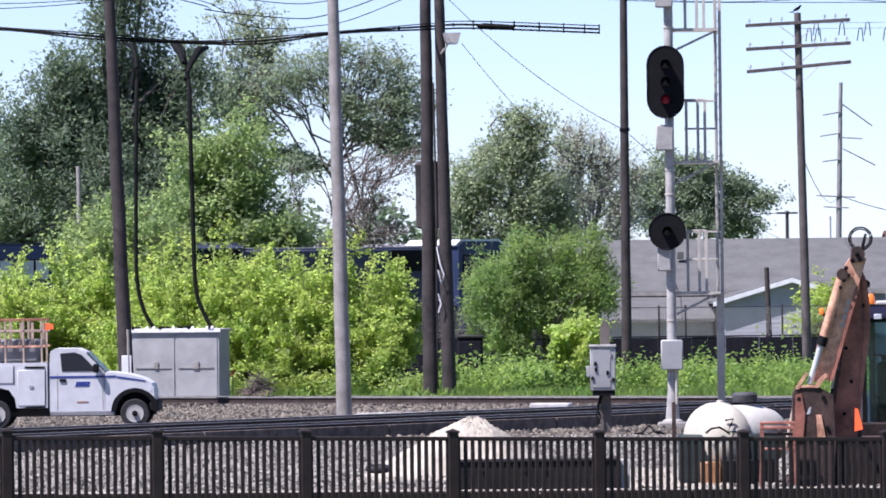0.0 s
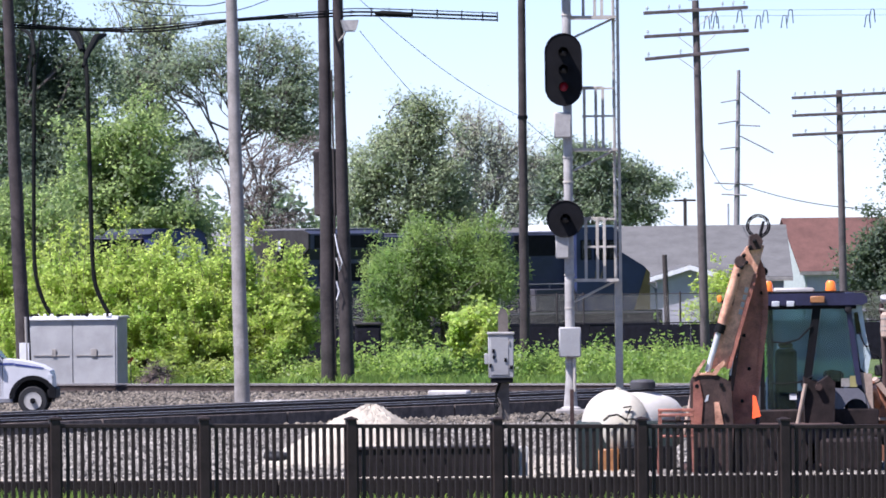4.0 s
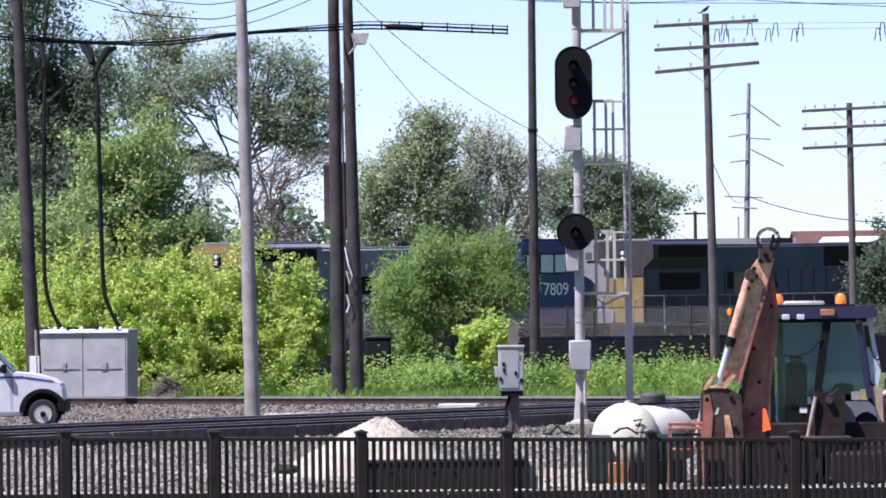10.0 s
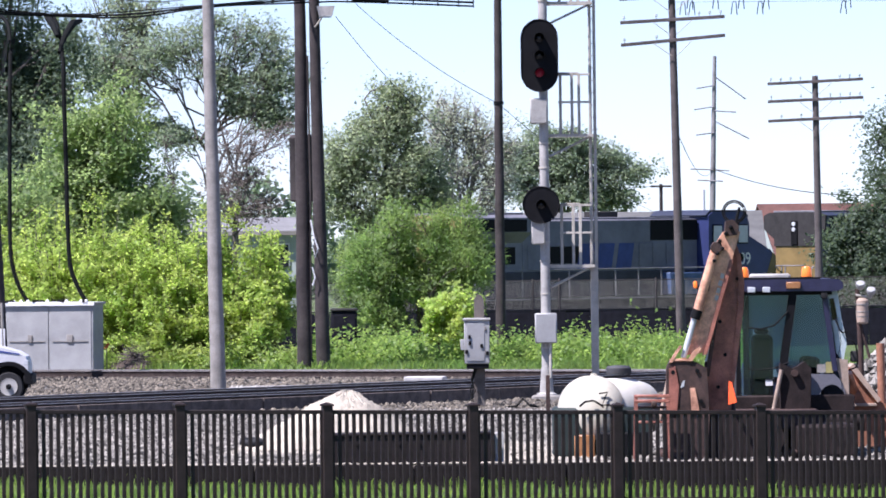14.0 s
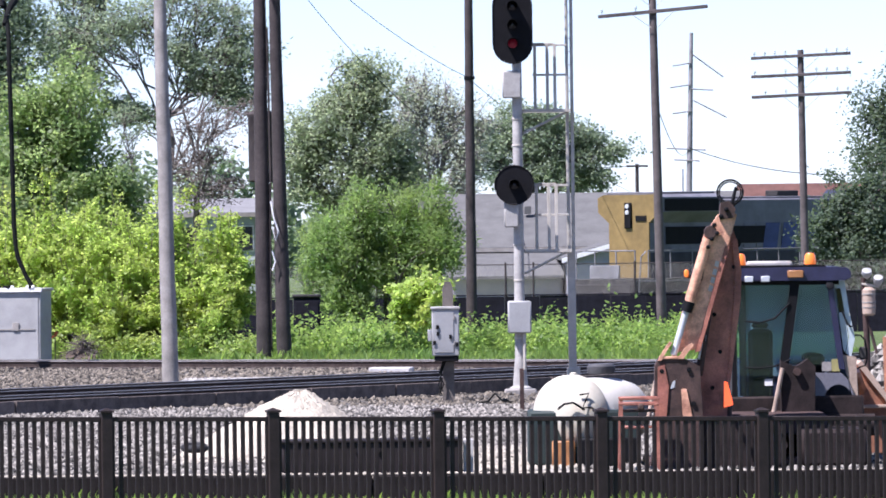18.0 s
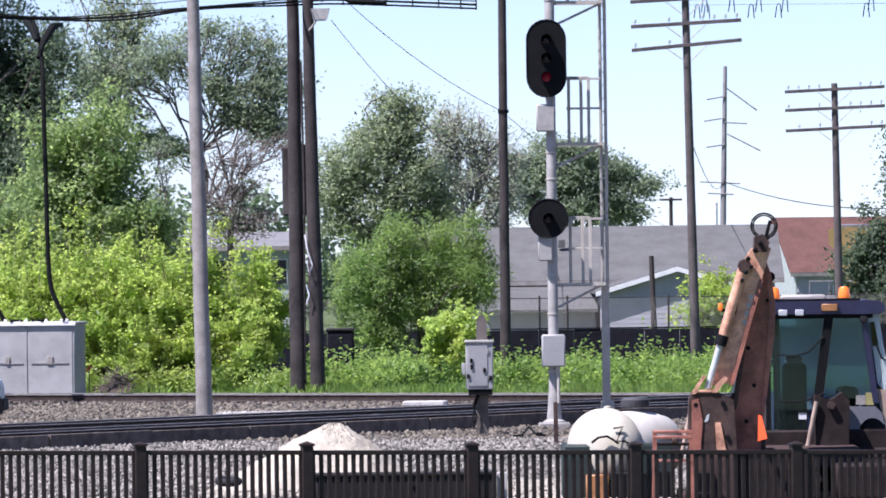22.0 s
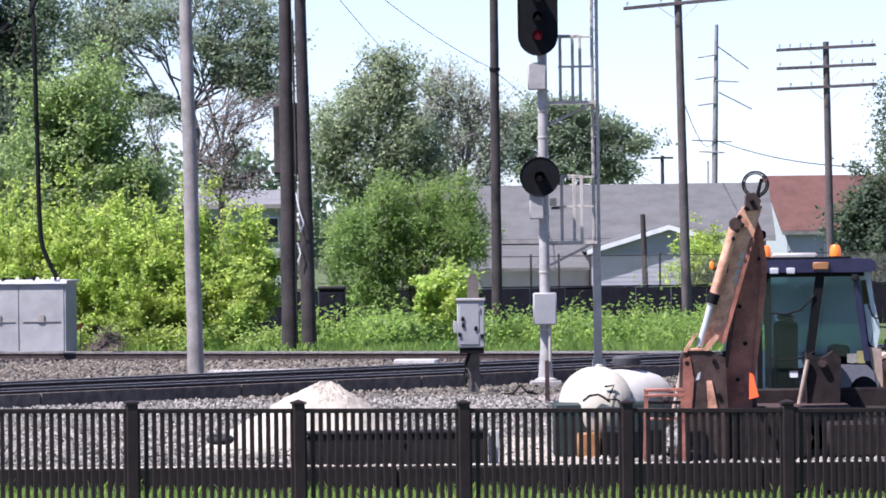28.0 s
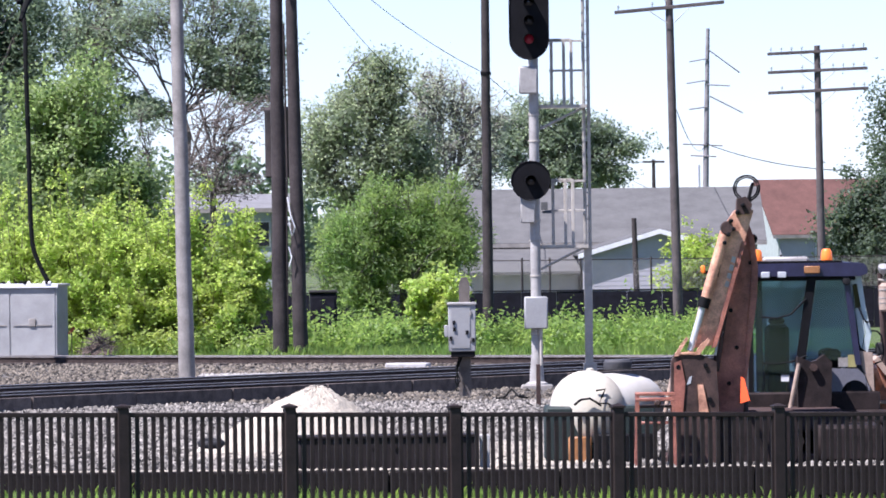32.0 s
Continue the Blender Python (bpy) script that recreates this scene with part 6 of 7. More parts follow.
    part("bed_liner", Geo().box(-1.95, -0.7, 0.4, -0.92, 0.7, 1.0), M_BLACK, bed)
    for x0, x1, z0, z1 in ((-0.90, -0.22, 0.56, 1.44), (-2.55, -1.0, 1.12, 1.55)):
        d = part("locker_door", Geo().box(x0, -1.04, z0, x1, -1.022, z1, 0.01), M_WHITE, bed)
        part("latch", Geo().box((x0 + x1) / 2 - 0.05, -1.06, (z0 + z1) / 2, (x0 + x1) / 2 + 0.05, -1.04, (z0 + z1) / 2 + 0.06), M_CABINET, d)
        part("seam", Geo().box(x1 + 0.004, -1.03, z0, x1 + 0.02, -1.021, z1), M_LENS, bed)
    part("vent_slot", Geo().box(-0.72, -1.035, 1.48, -0.22, -1.022, 1.53), M_BLACK, bed)
    part("under_vent", Geo().box(-0.72, -1.035, 0.505, -0.22, -1.022, 0.54), M_BLACK, bed)
    part("chassis", Geo().box(-2.5, -0.6, 0.28, 2.3, 0.6, 0.5, 0.02), M_UNDER, th)
    for x in (-1.43, 2.0):
        for y in (-0.89, 0.89):
            wheel(th, x, y, 0.34, 0.36, 0.26)
    for x in (-1.75, -1.2, -0.75, -0.3):
        for y in (-0.9, 0.9):
            part("rack_post", Geo().box(x - 0.025, y - 0.025, 1.6, x + 0.025, y + 0.025, 2.66, 0.005), M_TAN, th)
    for z, m_ in ((2.66, M_RUST), (2.38, M_TAN), (2.0, M_SALMON)):
        for y in (-0.9, 0.9):
            part("rack_rail", Geo().box(-2.4, y - 0.025, z, -0.22, y + 0.025, z + 0.05, 0.005), m_, th, "orange top rail" if m_ is M_RUST else "")
    for k in range(8):
        part("rack_slat", Geo().box(-2.2 + 0.27 * k, -0.7, 2.02, -2.13 + 0.27 * k, -0.66, 2.62), M_TAN, th)
    part("load", Geo().box(-1.9, -0.6, 1.63, -0.4, 0.6, 2.2, 0.05), M_LOCOROOF, th)
    part("flag", Geo().prism([(-0.2, 2.42), (0.0, 2.46), (-0.02, 2.58), (-0.2, 2.6)], -0.92, -0.9, "y"), M_ORANGE_F, th)


pickup()


# ---- backhoe ----
def backhoe():
    th = thing("backhoe_loader", "rusty orange backhoe loader with violet cab roof and green glass", "backhoe", Matrix.Translation((0, 0, 3.93 - 3.57 * 0.945)) @ Matrix.Scale(0.945, 4))
    z = lambda v: v - 0.36
    y0 = 116.0
    # cab
    roof = part("cab_roof", Geo().prism([(5.10, z(2.97)), (5.11, z(3.12)), (5.2, z(3.165)), (6.66, z(3.17)), (6.82, z(3.155)), (6.88, z(3.10)), (6.88, z(3.0)), (6.78, z(2.96))], y0 - 0.75, y0 + 0.85, "y"), M_PURPLE, th, "dark violet roof")
    part("roof_liner", Geo().box(5.16, y0 - 0.66, z(2.90), 6.70, y0 + 0.8, z(2.968), 0.01), M_BLACK, roof)
    part("roof_hatch", Geo().box(5.34, y0 - 0.3, z(3.17), 6.02, y0 + 0.3, z(3.26), 0.03), M_SILVER, roof)
    part("light_bar", Geo().box(5.2, y0 - 0.74, z(3.165), 6.5, y0 - 0.70, z(3.20), 0.005), M_BLACK, roof)
    for x in (5.22, 6.28):
        b = part("beacon_foot", Geo().lathe([(0.1, 0), (0.1, 0.04)], 16, pose(x, y0 - 0.45, z(3.165))), M_BLACK, roof)
        part("beacon", Geo().lathe([(0.085, 0.04), (0.09, 0.06), (0.08, 0.17), (0.055, 0.21), (0.01, 0.215)], 18, pose(x, y0 - 0.45, z(3.165))), M_ORANGE, b, "orange warning beacon")
    for x in (5.27, 5.52):
        part("work_light", Geo().box(x, y0 - 0.83, z(2.95), x + 0.13, y0 - 0.752, z(3.04), 0.01), M_LAMP, roof)
    part("marker_lamp", Geo().box(5.92, y0 - 0.80, z(3.01), 6.16, y0 - 0.752, z(3.12), 0.01), M_AMBERD, roof)

    def post(a, b, w, d, mt=M_PURPLE):
        part("cab_post", Geo().prism([(a[0] - w, z(a[1])), (a[0] + w, z(a[1])), (b[0] + w, z(b[1])), (b[0] - w, z(b[1]))], d - 0.05, d + 0.05, "y"), mt, th)

    post((5.12, 2.92), (5.1, 0.95), 0.035, y0 - 0.62, M_BLACK)
    post((6.04, 2.95), (5.86, 1.70), 0.07, y0 - 0.62, M_BLACK)
    post((6.56, 2.95), (6.73, 1.62), 0.045, y0 - 0.62, M_PURPLE)
    post((5.3, 2.92), (5.3, 1.2), 0.05, y0 + 0.72, M_BLACK)
    post((6.8, 2.92), (6.88, 1.6), 0.05, y0 + 0.72, M_BLACK)
    part("rear_window", Geo().prism([(5.14, z(1.0)), (5.72, z(1.1)), (5.80, z(1.72)), (5.96, z(2.94)), (5.14, z(2.94))], y0 - 0.63, y0 - 0.615, "y"), M_GLASSG, th)
    part("quarter_window", Geo().prism([(5.95, z(1.72)), (6.70, z(1.66)), (6.68, z(2.31)), (6.60, z(2.75)), (6.52, z(2.94)), (6.12, z(2.94))], y0 - 0.63, y0 - 0.615, "y"), M_GLASSG, th)
    part("front_window", Geo().box(5.35, y0 + 0.715, z(1.5), 6.8, y0 + 0.73, z(2.92)), M_GLASSH, th)
    door = part("door_frame", Geo().prism([(6.62, z(2.95)), (6.79, z(2.96)), (6.86, z(2.47)), (6.94, z(2.09)), (6.88, z(1.80)), (6.80, z(1.86)), (6.85, z(2.10)), (6.79, z(2.47)), (6.73, z(2.84)), (6.65, z(2.84))], y0 - 0.58, y0 - 0.53, "y"), M_PALEG, th, "pale door frame")
    part("door_lower", Geo().prism([(6.70, z(2.47)), (6.78, z(2.48)), (6.84, z(2.10)), (6.79, z(1.86)), (6.76, z(1.93))], y0 - 0.57, y0 - 0.55, "y"), M_PALEG, door)
    part("work_lamp", Geo().lathe([(0.03, -0.06), (0.055, -0.02), (0.06, 0.03), (0.02, 0.04)], 12, pose(6.56, y0 - 0.72, z(2.88), 70, 0, 0)), M_BLACK, door)
    part("door_glass", Geo().prism([(6.66, z(2.83)), (6.73, z(2.83)), (6.785, z(2.49)), (6.70, z(2.48))], y0 - 0.575, y0 - 0.565, "y"), M_GLASSD, th)
    part("cab_floor", Geo().box(5.2, y0 - 0.6, z(0.95), 6.85, y0 + 0.7, z(1.08), 0.01), M_BLACK, th)
    seat = part("seat", Geo().box(5.33, y0 - 0.5, z(1.09), 5.70, y0 - 0.3, z(2.24), 0.06), M_BLACK, th, "black operator seat")
    part("headrest", Geo().box(5.38, y0 - 0.48, z(2.245), 5.64, y0 - 0.34, z(2.34), 0.04), M_BLACK, seat)
    part("console", Geo().box(6.2, y0 - 0.2, z(1.08), 6.5, y0 + 0.2, z(1.85), 0.05), M_BLACK, th)
    part("steering_wheel", Geo().tube([(6.32 + 0.13 * math.cos(a), y0 + 0.32 + 0.06 * math.sin(a), z(1.78) + 0.07 * math.sin(a)) for a in (2 * math.pi * k / 20 for k in range(21))], 0.016, 6, False), M_BLACK, th)
    for zz, sg in ((2.36, 0.12), (1.66, 0.05)):
        part("rail", Geo().tube([(5.26, y0 - 0.68, z(zz)), (5.5, y0 - 0.7, z(zz) - sg * 0.2), (5.72, y0 - 0.7, z(zz) + sg * 0.3), (5.95, y0 - 0.68, z(zz) + sg * 2.2)], 0.016, 6), M_BLACK, th)
    part("sticker", Geo().box(5.56, y0 - 0.645, z(1.38), 5.68, y0 - 0.632, z(1.48)), M_TRIM, th)
    part("sticker", Geo().box(6.43, y0 - 0.66, z(1.59), 6.57, y0 - 0.64, z(1.73)), M_POLE_G, th)
    part("sticker", Geo().box(6.575, y0 - 0.66, z(1.585), 6.70, y0 - 0.64, z(1.77)), M_OCHRE, th)
    # body, fenders, wheels
    part("chassis", Geo().box(5.0, y0 - 0.65, z(0.75), 6.6, y0 + 2.6, z(1.05), 0.03), M_UNDER, th)
    # belly, rear and side blocks are added dark mass down to the ground
    part("belly_filler", Geo().box(4.2, y0 - 0.78, -0.13, 7.05, y0 - 0.68, 0.86, 0.03), M_DARKSTEEL, th)
    part("rear_axle", Geo().rod((4.4, y0 - 0.9, 0.42), (7.2, y0 - 0.9, 0.42), 0.17, n=14), M_DARKSTEEL, th)
    part("rear_filler", Geo().prism([(4.1, -0.12), (5.6, -0.12), (5.75, 0.2), (5.6, 0.62), (4.5, 0.62), (4.2, 0.3)], y0 - 3.5, y0 - 1.45, "y"), M_DARKSTEEL, th)
    part("side_filler", Geo().box(5.95, y0 - 3.3, -0.12, 6.95, y0 - 1.45, 0.42, 0.05), M_DARKSTEEL, th)
    part("cowling", Geo().box(5.3, y0 + 0.75, z(1.0), 6.5, y0 + 2.6, z(1.75), 0.06), M_PURPLE, th)
    fen = [(6.28, z(0.95)), (6.36, z(1.22)), (6.52, z(1.4)), (6.72, z(1.47)), (6.9, z(1.42)), (7.02, z(1.25)), (7.04, z(1.0)), (6.97, z(1.0)), (6.94, z(1.2)), (6.82, z(1.33)), (6.66, z(1.34)), (6.5, z(1.24)), (6.38, z(1.0))]
    part("rear_panel", Geo().prism([(6.30, z(0.9)), (6.32, z(1.57)), (6.72, z(1.56)), (6.82, z(1.46)), (6.89, z(1.28)), (6.90, z(0.9))] + [(6.67 + 0.235 * math.cos(a), z(1.08) + 0.31 * math.sin(a)) for a in (math.pi * k / 12 for k in range(13))], y0 - 0.72, y0 - 0.66, "y"), M_LOCOGREY, th, "dull grey rear panel with wheel arch")
    part("side_panel", Geo().prism([(6.75, z(1.83)), (6.95, z(1.80)), (6.98, z(0.9)), (6.91, z(0.9)), (6.90, z(1.3)), (6.80, z(1.56))], y0 - 0.62, y0 - 0.5, "y"), M_TAN, th, "tan painted side panel")
    part("cross_frame", Geo().box(5.2, y0 - 0.74, z(0.85), 6.35, y0 - 0.66, z(1.08), 0.02), M_DARKSTEEL, th)
    for x in (4.95, 6.78):
        w = part("rear_wheel", Geo().lathe([(0.4, -0.22), (0.62, -0.22), (0.68, -0.15), (0.68, 0.15), (0.62, 0.22), (0.4, 0.22)], 32, pose(0, 0, 0, 0, 90, 0)), M_RUBBER, th, m=pose(x, y0 + 0.2, 0.56))
        part("rim", Geo().lathe([(0.05, -0.1), (0.4, -0.18), (0.4, 0.18), (0.05, 0.1)], 24, pose(0, 0, 0, 0, 90, 0)), M_RUST, w)
    for x in (5.1, 6.6):
        w = part("front_wheel", Geo().lathe([(0.25, -0.16), (0.42, -0.16), (0.46, -0.1), (0.46, 0.1), (0.42, 0.16), (0.25, 0.16)], 28, pose(0, 0, 0, 0, 90, 0)), M_RUBBER, th, m=pose(x, y0 + 2.4, 0.34))
        part("rim", Geo().lathe([(0.05, -0.08), (0.25, -0.12), (0.25, 0.12), (0.05, 0.08)], 20, pose(0, 0, 0, 0, 90, 0)), M_RUST, w)
    # boom folded up behind the cab
    yb = 112.9
    boom = part("boom", Geo().prism([(4.40, z(0.9)), (4.86, z(0.9)), (4.93, z(1.64)), (5.07, z(2.69)), (5.09, z(3.12)), (5.03, z(3.65)), (4.96, z(3.84)), (4.80, z(3.6)), (4.62, z(2.8)), (4.5, z(2.03))], yb - 0.10, yb + 0.13, "y"), M_FADED, th, "brown rusty main boom")
    for x, zz in ((4.70, 2.5), (4.66, 1.42), (4.78, 1.95), (5.0, 3.2)):
        part("pin", Geo().lathe([(0.032, 0), (0.032, 0.31)], 12, pose(x, yb + 0.19, z(zz), 90, 0, 0)), M_BLACK, boom)
    part("flange", Geo().prism([(4.86, z(1.3)), (4.99, z(2.69)), (5.02, z(3.12)), (4.97, z(3.6)), (5.05, z(3.62)), (5.11, z(3.12)), (5.09, z(2.69)), (4.94, z(1.6)), (4.90, z(1.3))], yb - 0.13, yb + 0.16, "y"), M_FADED, boom)
    part("boom_hump", Geo().lathe([(0.07, -0.1), (0.075, 0), (0.07, 0.1)], 14, pose(5.04, yb, z(3.55), 90, 0, 0)), M_BLACK, boom)
    dip = part("dipper", Geo().prism([(4.10, z(1.95)), (4.40, z(1.99)), (4.64, z(2.7)), (4.90, z(3.51)), (5.04, z(3.97)), (4.94, z(4.03)), (4.76, z(3.97)), (4.58, z(3.71)), (4.31, z(2.8))], yb - 0.42, yb - 0.2, "y"), M_SALMON, th, "light orange dipper arm")
    # light left edge painted as a strip of the sunlit orange
    part("edge_plate", Geo().prism([(4.06, z(1.9)), (4.12, z(1.9)), (4.36, z(2.8)), (4.63, z(3.7)), (4.57, z(3.72)), (4.29, z(2.82))], yb - 0.46, yb - 0.17, "y"), M_SALMON, dip)
    part("edge_plate", Geo().prism([(4.40, z(1.95)), (4.47, z(1.97)), (4.92, z(3.5)), (4.86, z(3.52))], yb - 0.46, yb - 0.17, "y"), M_FADED, dip)
    for k in range(4):      # worn pale mark up the arm, as plain bars
        u, w = 0.25 * k, 0.25 * k + 0.17
        part("maker_mark", Geo().prism([(4.60 + 0.13 * u, z(2.86 + 0.48 * u)), (4.655 + 0.13 * u, z(2.84 + 0.48 * u)), (4.655 + 0.13 * w, z(2.84 + 0.48 * w)), (4.60 + 0.13 * w, z(2.86 + 0.48 * w))], yb - 0.428, yb - 0.421, "y"), M_CONCRETE, dip, "worn pale bar of the maker's mark")
    part("worn_edge", Geo().prism([(4.70, z(2.86)), (4.73, z(2.84)), (4.87, z(3.4)), (4.84, z(3.42))], yb - 0.426, yb - 0.421, "y"), M_RUSTDARK, dip)
    ram = part("ram", Geo().rod((4.30, yb - 0.5, z(2.62)), (4.60, yb - 0.5, z(3.62)), 0.075, n=14), M_SALMON, dip)
    part("ram_rod", Geo().rod((4.08, yb - 0.5, z(1.92)), (4.30, yb - 0.5, z(2.66)), 0.048, n=12), M_LAMP, dip, "bright chromed ram rod")
    part("ram_collar", Geo().rod((4.27, yb - 0.5, z(2.55)), (4.32, yb - 0.5, z(2.70)), 0.085, n=12), M_BLACK, dip)
    part("ram_eye", Geo().lathe([(0.09, -0.06), (0.1, 0), (0.09, 0.06)], 14, pose(4.64, yb - 0.5, z(3.72), 90, 0, 0)), M_RUSTDARK, dip)
    part("boom_ram", Geo().rod((4.46, yb - 0.15, z(1.6)), (4.62, yb - 0.15, z(2.6)), 0.055, n=12), M_RUSTDARK, boom)
    part("link", Geo().prism([(4.44, z(1.85)), (4.50, z(1.83)), (4.58, z(2.2)), (4.54, z(2.22))], yb - 0.2, yb - 0.15, "y"), M_LAMP, boom)
    head = part("pivot_head", Geo().prism([(4.78, z(3.9)), (4.98, z(3.92)), (5.02, z(4.06)), (4.92, z(4.18)), (4.80, z(4.14))], yb - 0.5, yb - 0.1, "y"), M_RUSTDARK, dip)
    for k, (x, zz) in enumerate(((4.70, 3.82), (4.8, 3.95), (4.66, 3.62), (4.74, 3.7), (4.88, 4.05), (4.6, 3.5))):
        part("fitting", Geo().lathe([(0.035, 0), (0.035, 0.09), (0.02, 0.1)], 8, pose(x, yb - 0.48, z(zz), 90, 0, 0)), M_BLACK, dip)
    for e, r in ((0.0, 0.015), (0.03, 0.012)):
        ring = [(4.95 + (0.185 - e) * math.cos(a), yb - 0.25 - 0.1 * math.cos(a), z(4.30) + (0.185 - e) * math.sin(a)) for a in (radians(235 - 11.6 * k) for k in range(27))]
        part("hose", Geo().tube([(4.74 + e, yb - 0.3, z(3.75)), (4.82 + e, yb - 0.3, z(4.05))] + ring + [(4.93, yb - 0.2, z(4.02)), (4.90 - e, yb - 0.15, z(3.8))], r, 6), M_BLACK, dip)
    part("hose_end", Geo().rod((4.97, yb - 0.22, z(4.1)), (5.04, yb - 0.22, z(4.38)), 0.03, 0.022, 8), M_BLACK, dip)
    for k in range(2):
        part("side_hose", Geo().tube([(4.66 + 0.04 * k, yb - 0.44, z(3.78)), (4.60 + 0.04 * k, yb - 0.45, z(3.58)), (4.55 + 0.04 * k, yb - 0.45, z(3.38)), (4.50 + 0.04 * k, yb - 0.445, z(3.2)), (4.46 + 0.04 * k, yb - 0.44, z(3.0))], 0.013, 6), M_DARKSTEEL, dip)
    # bucket and swing frame
    bk = part("bucket", Geo().prism([(4.45, z(0.24)), (3.72, z(0.24)), (3.76, z(0.55)), (3.78, z(0.95)), (3.80, z(1.76)), (3.86, z(1.88)), (4.0, z(1.86)), (4.17, z(1.90)), (4.46, z(1.75)), (4.5, z(0.95))], yb - 0.55, yb - 0.16, "y"), M_RUSTDARK, th, "dark rusty digging bucket")
    part("bucket_ear", Geo().prism([(3.84, z(1.84)), (3.90, z(1.84)), (3.97, z(1.97)), (4.06, z(2.10)), (4.02, z(2.12)), (3.92, z(1.98))], yb - 0.58, yb - 0.5, "y"), M_SALMON, bk)
    part("bucket_ear", Geo().prism([(4.14, z(1.86)), (4.22, z(1.86)), (4.29, z(1.96)), (4.38, z(2.06)), (4.34, z(2.10)), (4.22, z(2.0))], yb - 0.58, yb - 0.5, "y"), M_SALMON, bk)
    part("lip", Geo().box(3.86, yb - 0.575, z(1.86), 4.18, yb - 0.52, z(1.90), 0.008), M_SALMON, bk)
    part("side_plate", Geo().prism([(3.83, z(1.0)), (3.96, z(1.0)), (4.0, z(1.45)), (3.94, z(1.78)), (3.84, z(1.74))], yb - 0.575, yb - 0.552, "y"), M_FADED, bk)
    # small pale patch on the bucket's side
    part("pale_fleck", Geo().prism([(4.02, z(1.42)), (4.08, z(1.44)), (4.10, z(1.55)), (4.06, z(1.53))], yb - 0.557, yb - 0.551, "y"), M_LAMP, bk)
    part("rib", Geo().prism([(4.2, z(1.0)), (4.34, z(1.0)), (4.26, z(1.42)), (4.18, z(1.42))], yb - 0.58, yb - 0.552, "y"), M_SALMON, bk)
    for k in range(3):
        part("bucket_pin", Geo().lathe([(0.035, 0), (0.035, 0.03)], 10, pose((3.9, 4.3, 4.36)[k], yb - 0.55, z((1.68, 1.7, 1.2)[k]), 90, 0, 0)), M_BLACK, bk)
    part("swing_post", Geo().box(4.35, yb + 0.0, 0.25, 4.95, yb + 0.7, z(1.35), 0.04), M_RUSTDARK, th)
    part("rear_frame", Geo().box(4.3, yb + 0.75, 0.3, 6.4, y0 - 0.7, z(1.0), 0.04), M_RUSTDARK, th)
    for x in (4.15, 6.02):
        s = part("stabiliser", Geo().prism([(x - 0.22, 0.1), (x + 0.24, 0.1), (x + 0.27, z(1.3)), (x + 0.28, z(1.67)), (x + 0.17, z(1.79)), (x + 0.04, z(1.70)), (x - 0.02, z(1.68)), (x - 0.24, z(1.77)), (x - 0.25, z(1.6))], y0 - 1.25, y0 - 0.8, "y"), M_DARKSTEEL, th, "dark rusty stabiliser leg")
        part("leg_ram", Geo().rod((x - 0.40, y0 - 1.3, 0.45), (x - 0.22, y0 - 1.3, z(1.66)), 0.035, n=10), M_TAN, s)
        part("hinge", Geo().lathe([(0.06, 0), (0.06, 0.08)], 12, pose(x + 0.0, y0 - 1.25, z(1.6), 90, 0, 0)), M_RUSTDARK, s)
        part("foot", Geo().box(x - 0.45, y0 - 3.2, -0.125, x + 0.25, y0 - 0.8, 0.0, 0.02), M_RUSTDARK, s)
        part("leg", Geo().rod((x - 0.1, y0 - 1.05, -0.02), (x - 0.08, y0 - 1.05, 0.6), 0.09, n=10), M_RUSTDARK, s)
    part("slow_triangle", Geo().prism([(4.80, z(1.14)), (4.94, z(1.18)), (4.86, z(1.51)), (4.81, z(1.53))], 112.2, 112.22, "y"), M_ORANGE_F, th, "fluorescent orange slow-vehicle triangle")
    part("triangle_bracket", Geo().box(4.82, 112.225, z(1.15), 4.87, yb - 0.1, z(1.2)), M_BLACK, th)
    part("turn_lamp_bar", Geo().rod((4.42, y0 - 0.45, z(3.04)), (5.15, y0 - 0.45, z(3.04)), 0.025, n=8), M_BLACK, th)
    part("turn_lamp", Geo().box(4.37, y0 - 0.5, z(3.03), 4.44, y0 - 0.43, z(3.15), 0.02), M_ORANGE, th)
    # loader bucket ahead, mirror and lamps
    lb = part("loader_bucket", Geo().prism([(7.05, -0.12), (8.2, -0.12), (8.1, 0.5), (7.66, z(1.03)), (7.23, z(1.65)), (7.16, z(1.61)), (7.10, z(1.39))], y0 + 2.6, y0 + 3.4, "y"), M_RUST, th, "rusty loader bucket")
    part("bucket_edge", Geo().prism([(7.16, z(1.62)), (7.23, z(1.68)), (7.70, z(1.05)), (7.64, z(1.0))], y0 + 2.5, y0 + 3.5, "y"), M_TAN, lb)
    part("bucket_lip", Geo().box(7.08, y0 + 2.45, z(0.94), 7.62, y0 + 2.62, z(0.99), 0.01), M_TAN, lb)
    part("loader_arm", Geo().tube([(6.75, y0 + 0.9, z(1.55)), (7.1, y0 + 2.2, z(1.5)), (7.3, y0 + 3.0, z(1.0))], 0.1, 8), M_RUST, th)
    mir = part("mirror_arm", Geo().tube([(6.9, y0 - 0.5, z(2.1)), (6.95, y0 - 0.55, z(2.13)), (7.03, y0 - 0.55, z(2.12)), (7.09, y0 - 0.55, z(2.05)), (7.12, y0 - 0.55, z(1.88)), (7.12, y0 - 0.55, z(1.76)), (7.09, y0 - 0.55, z(1.67)), (6.97, y0 - 0.5, z(1.62))], 0.014, 6), M_BLACK, th)
    part("mirror", Geo().box(7.0, y0 - 0.53, z(1.76), 7.13, y0 - 0.48, z(1.95), 0.03), M_UNDER, mir)
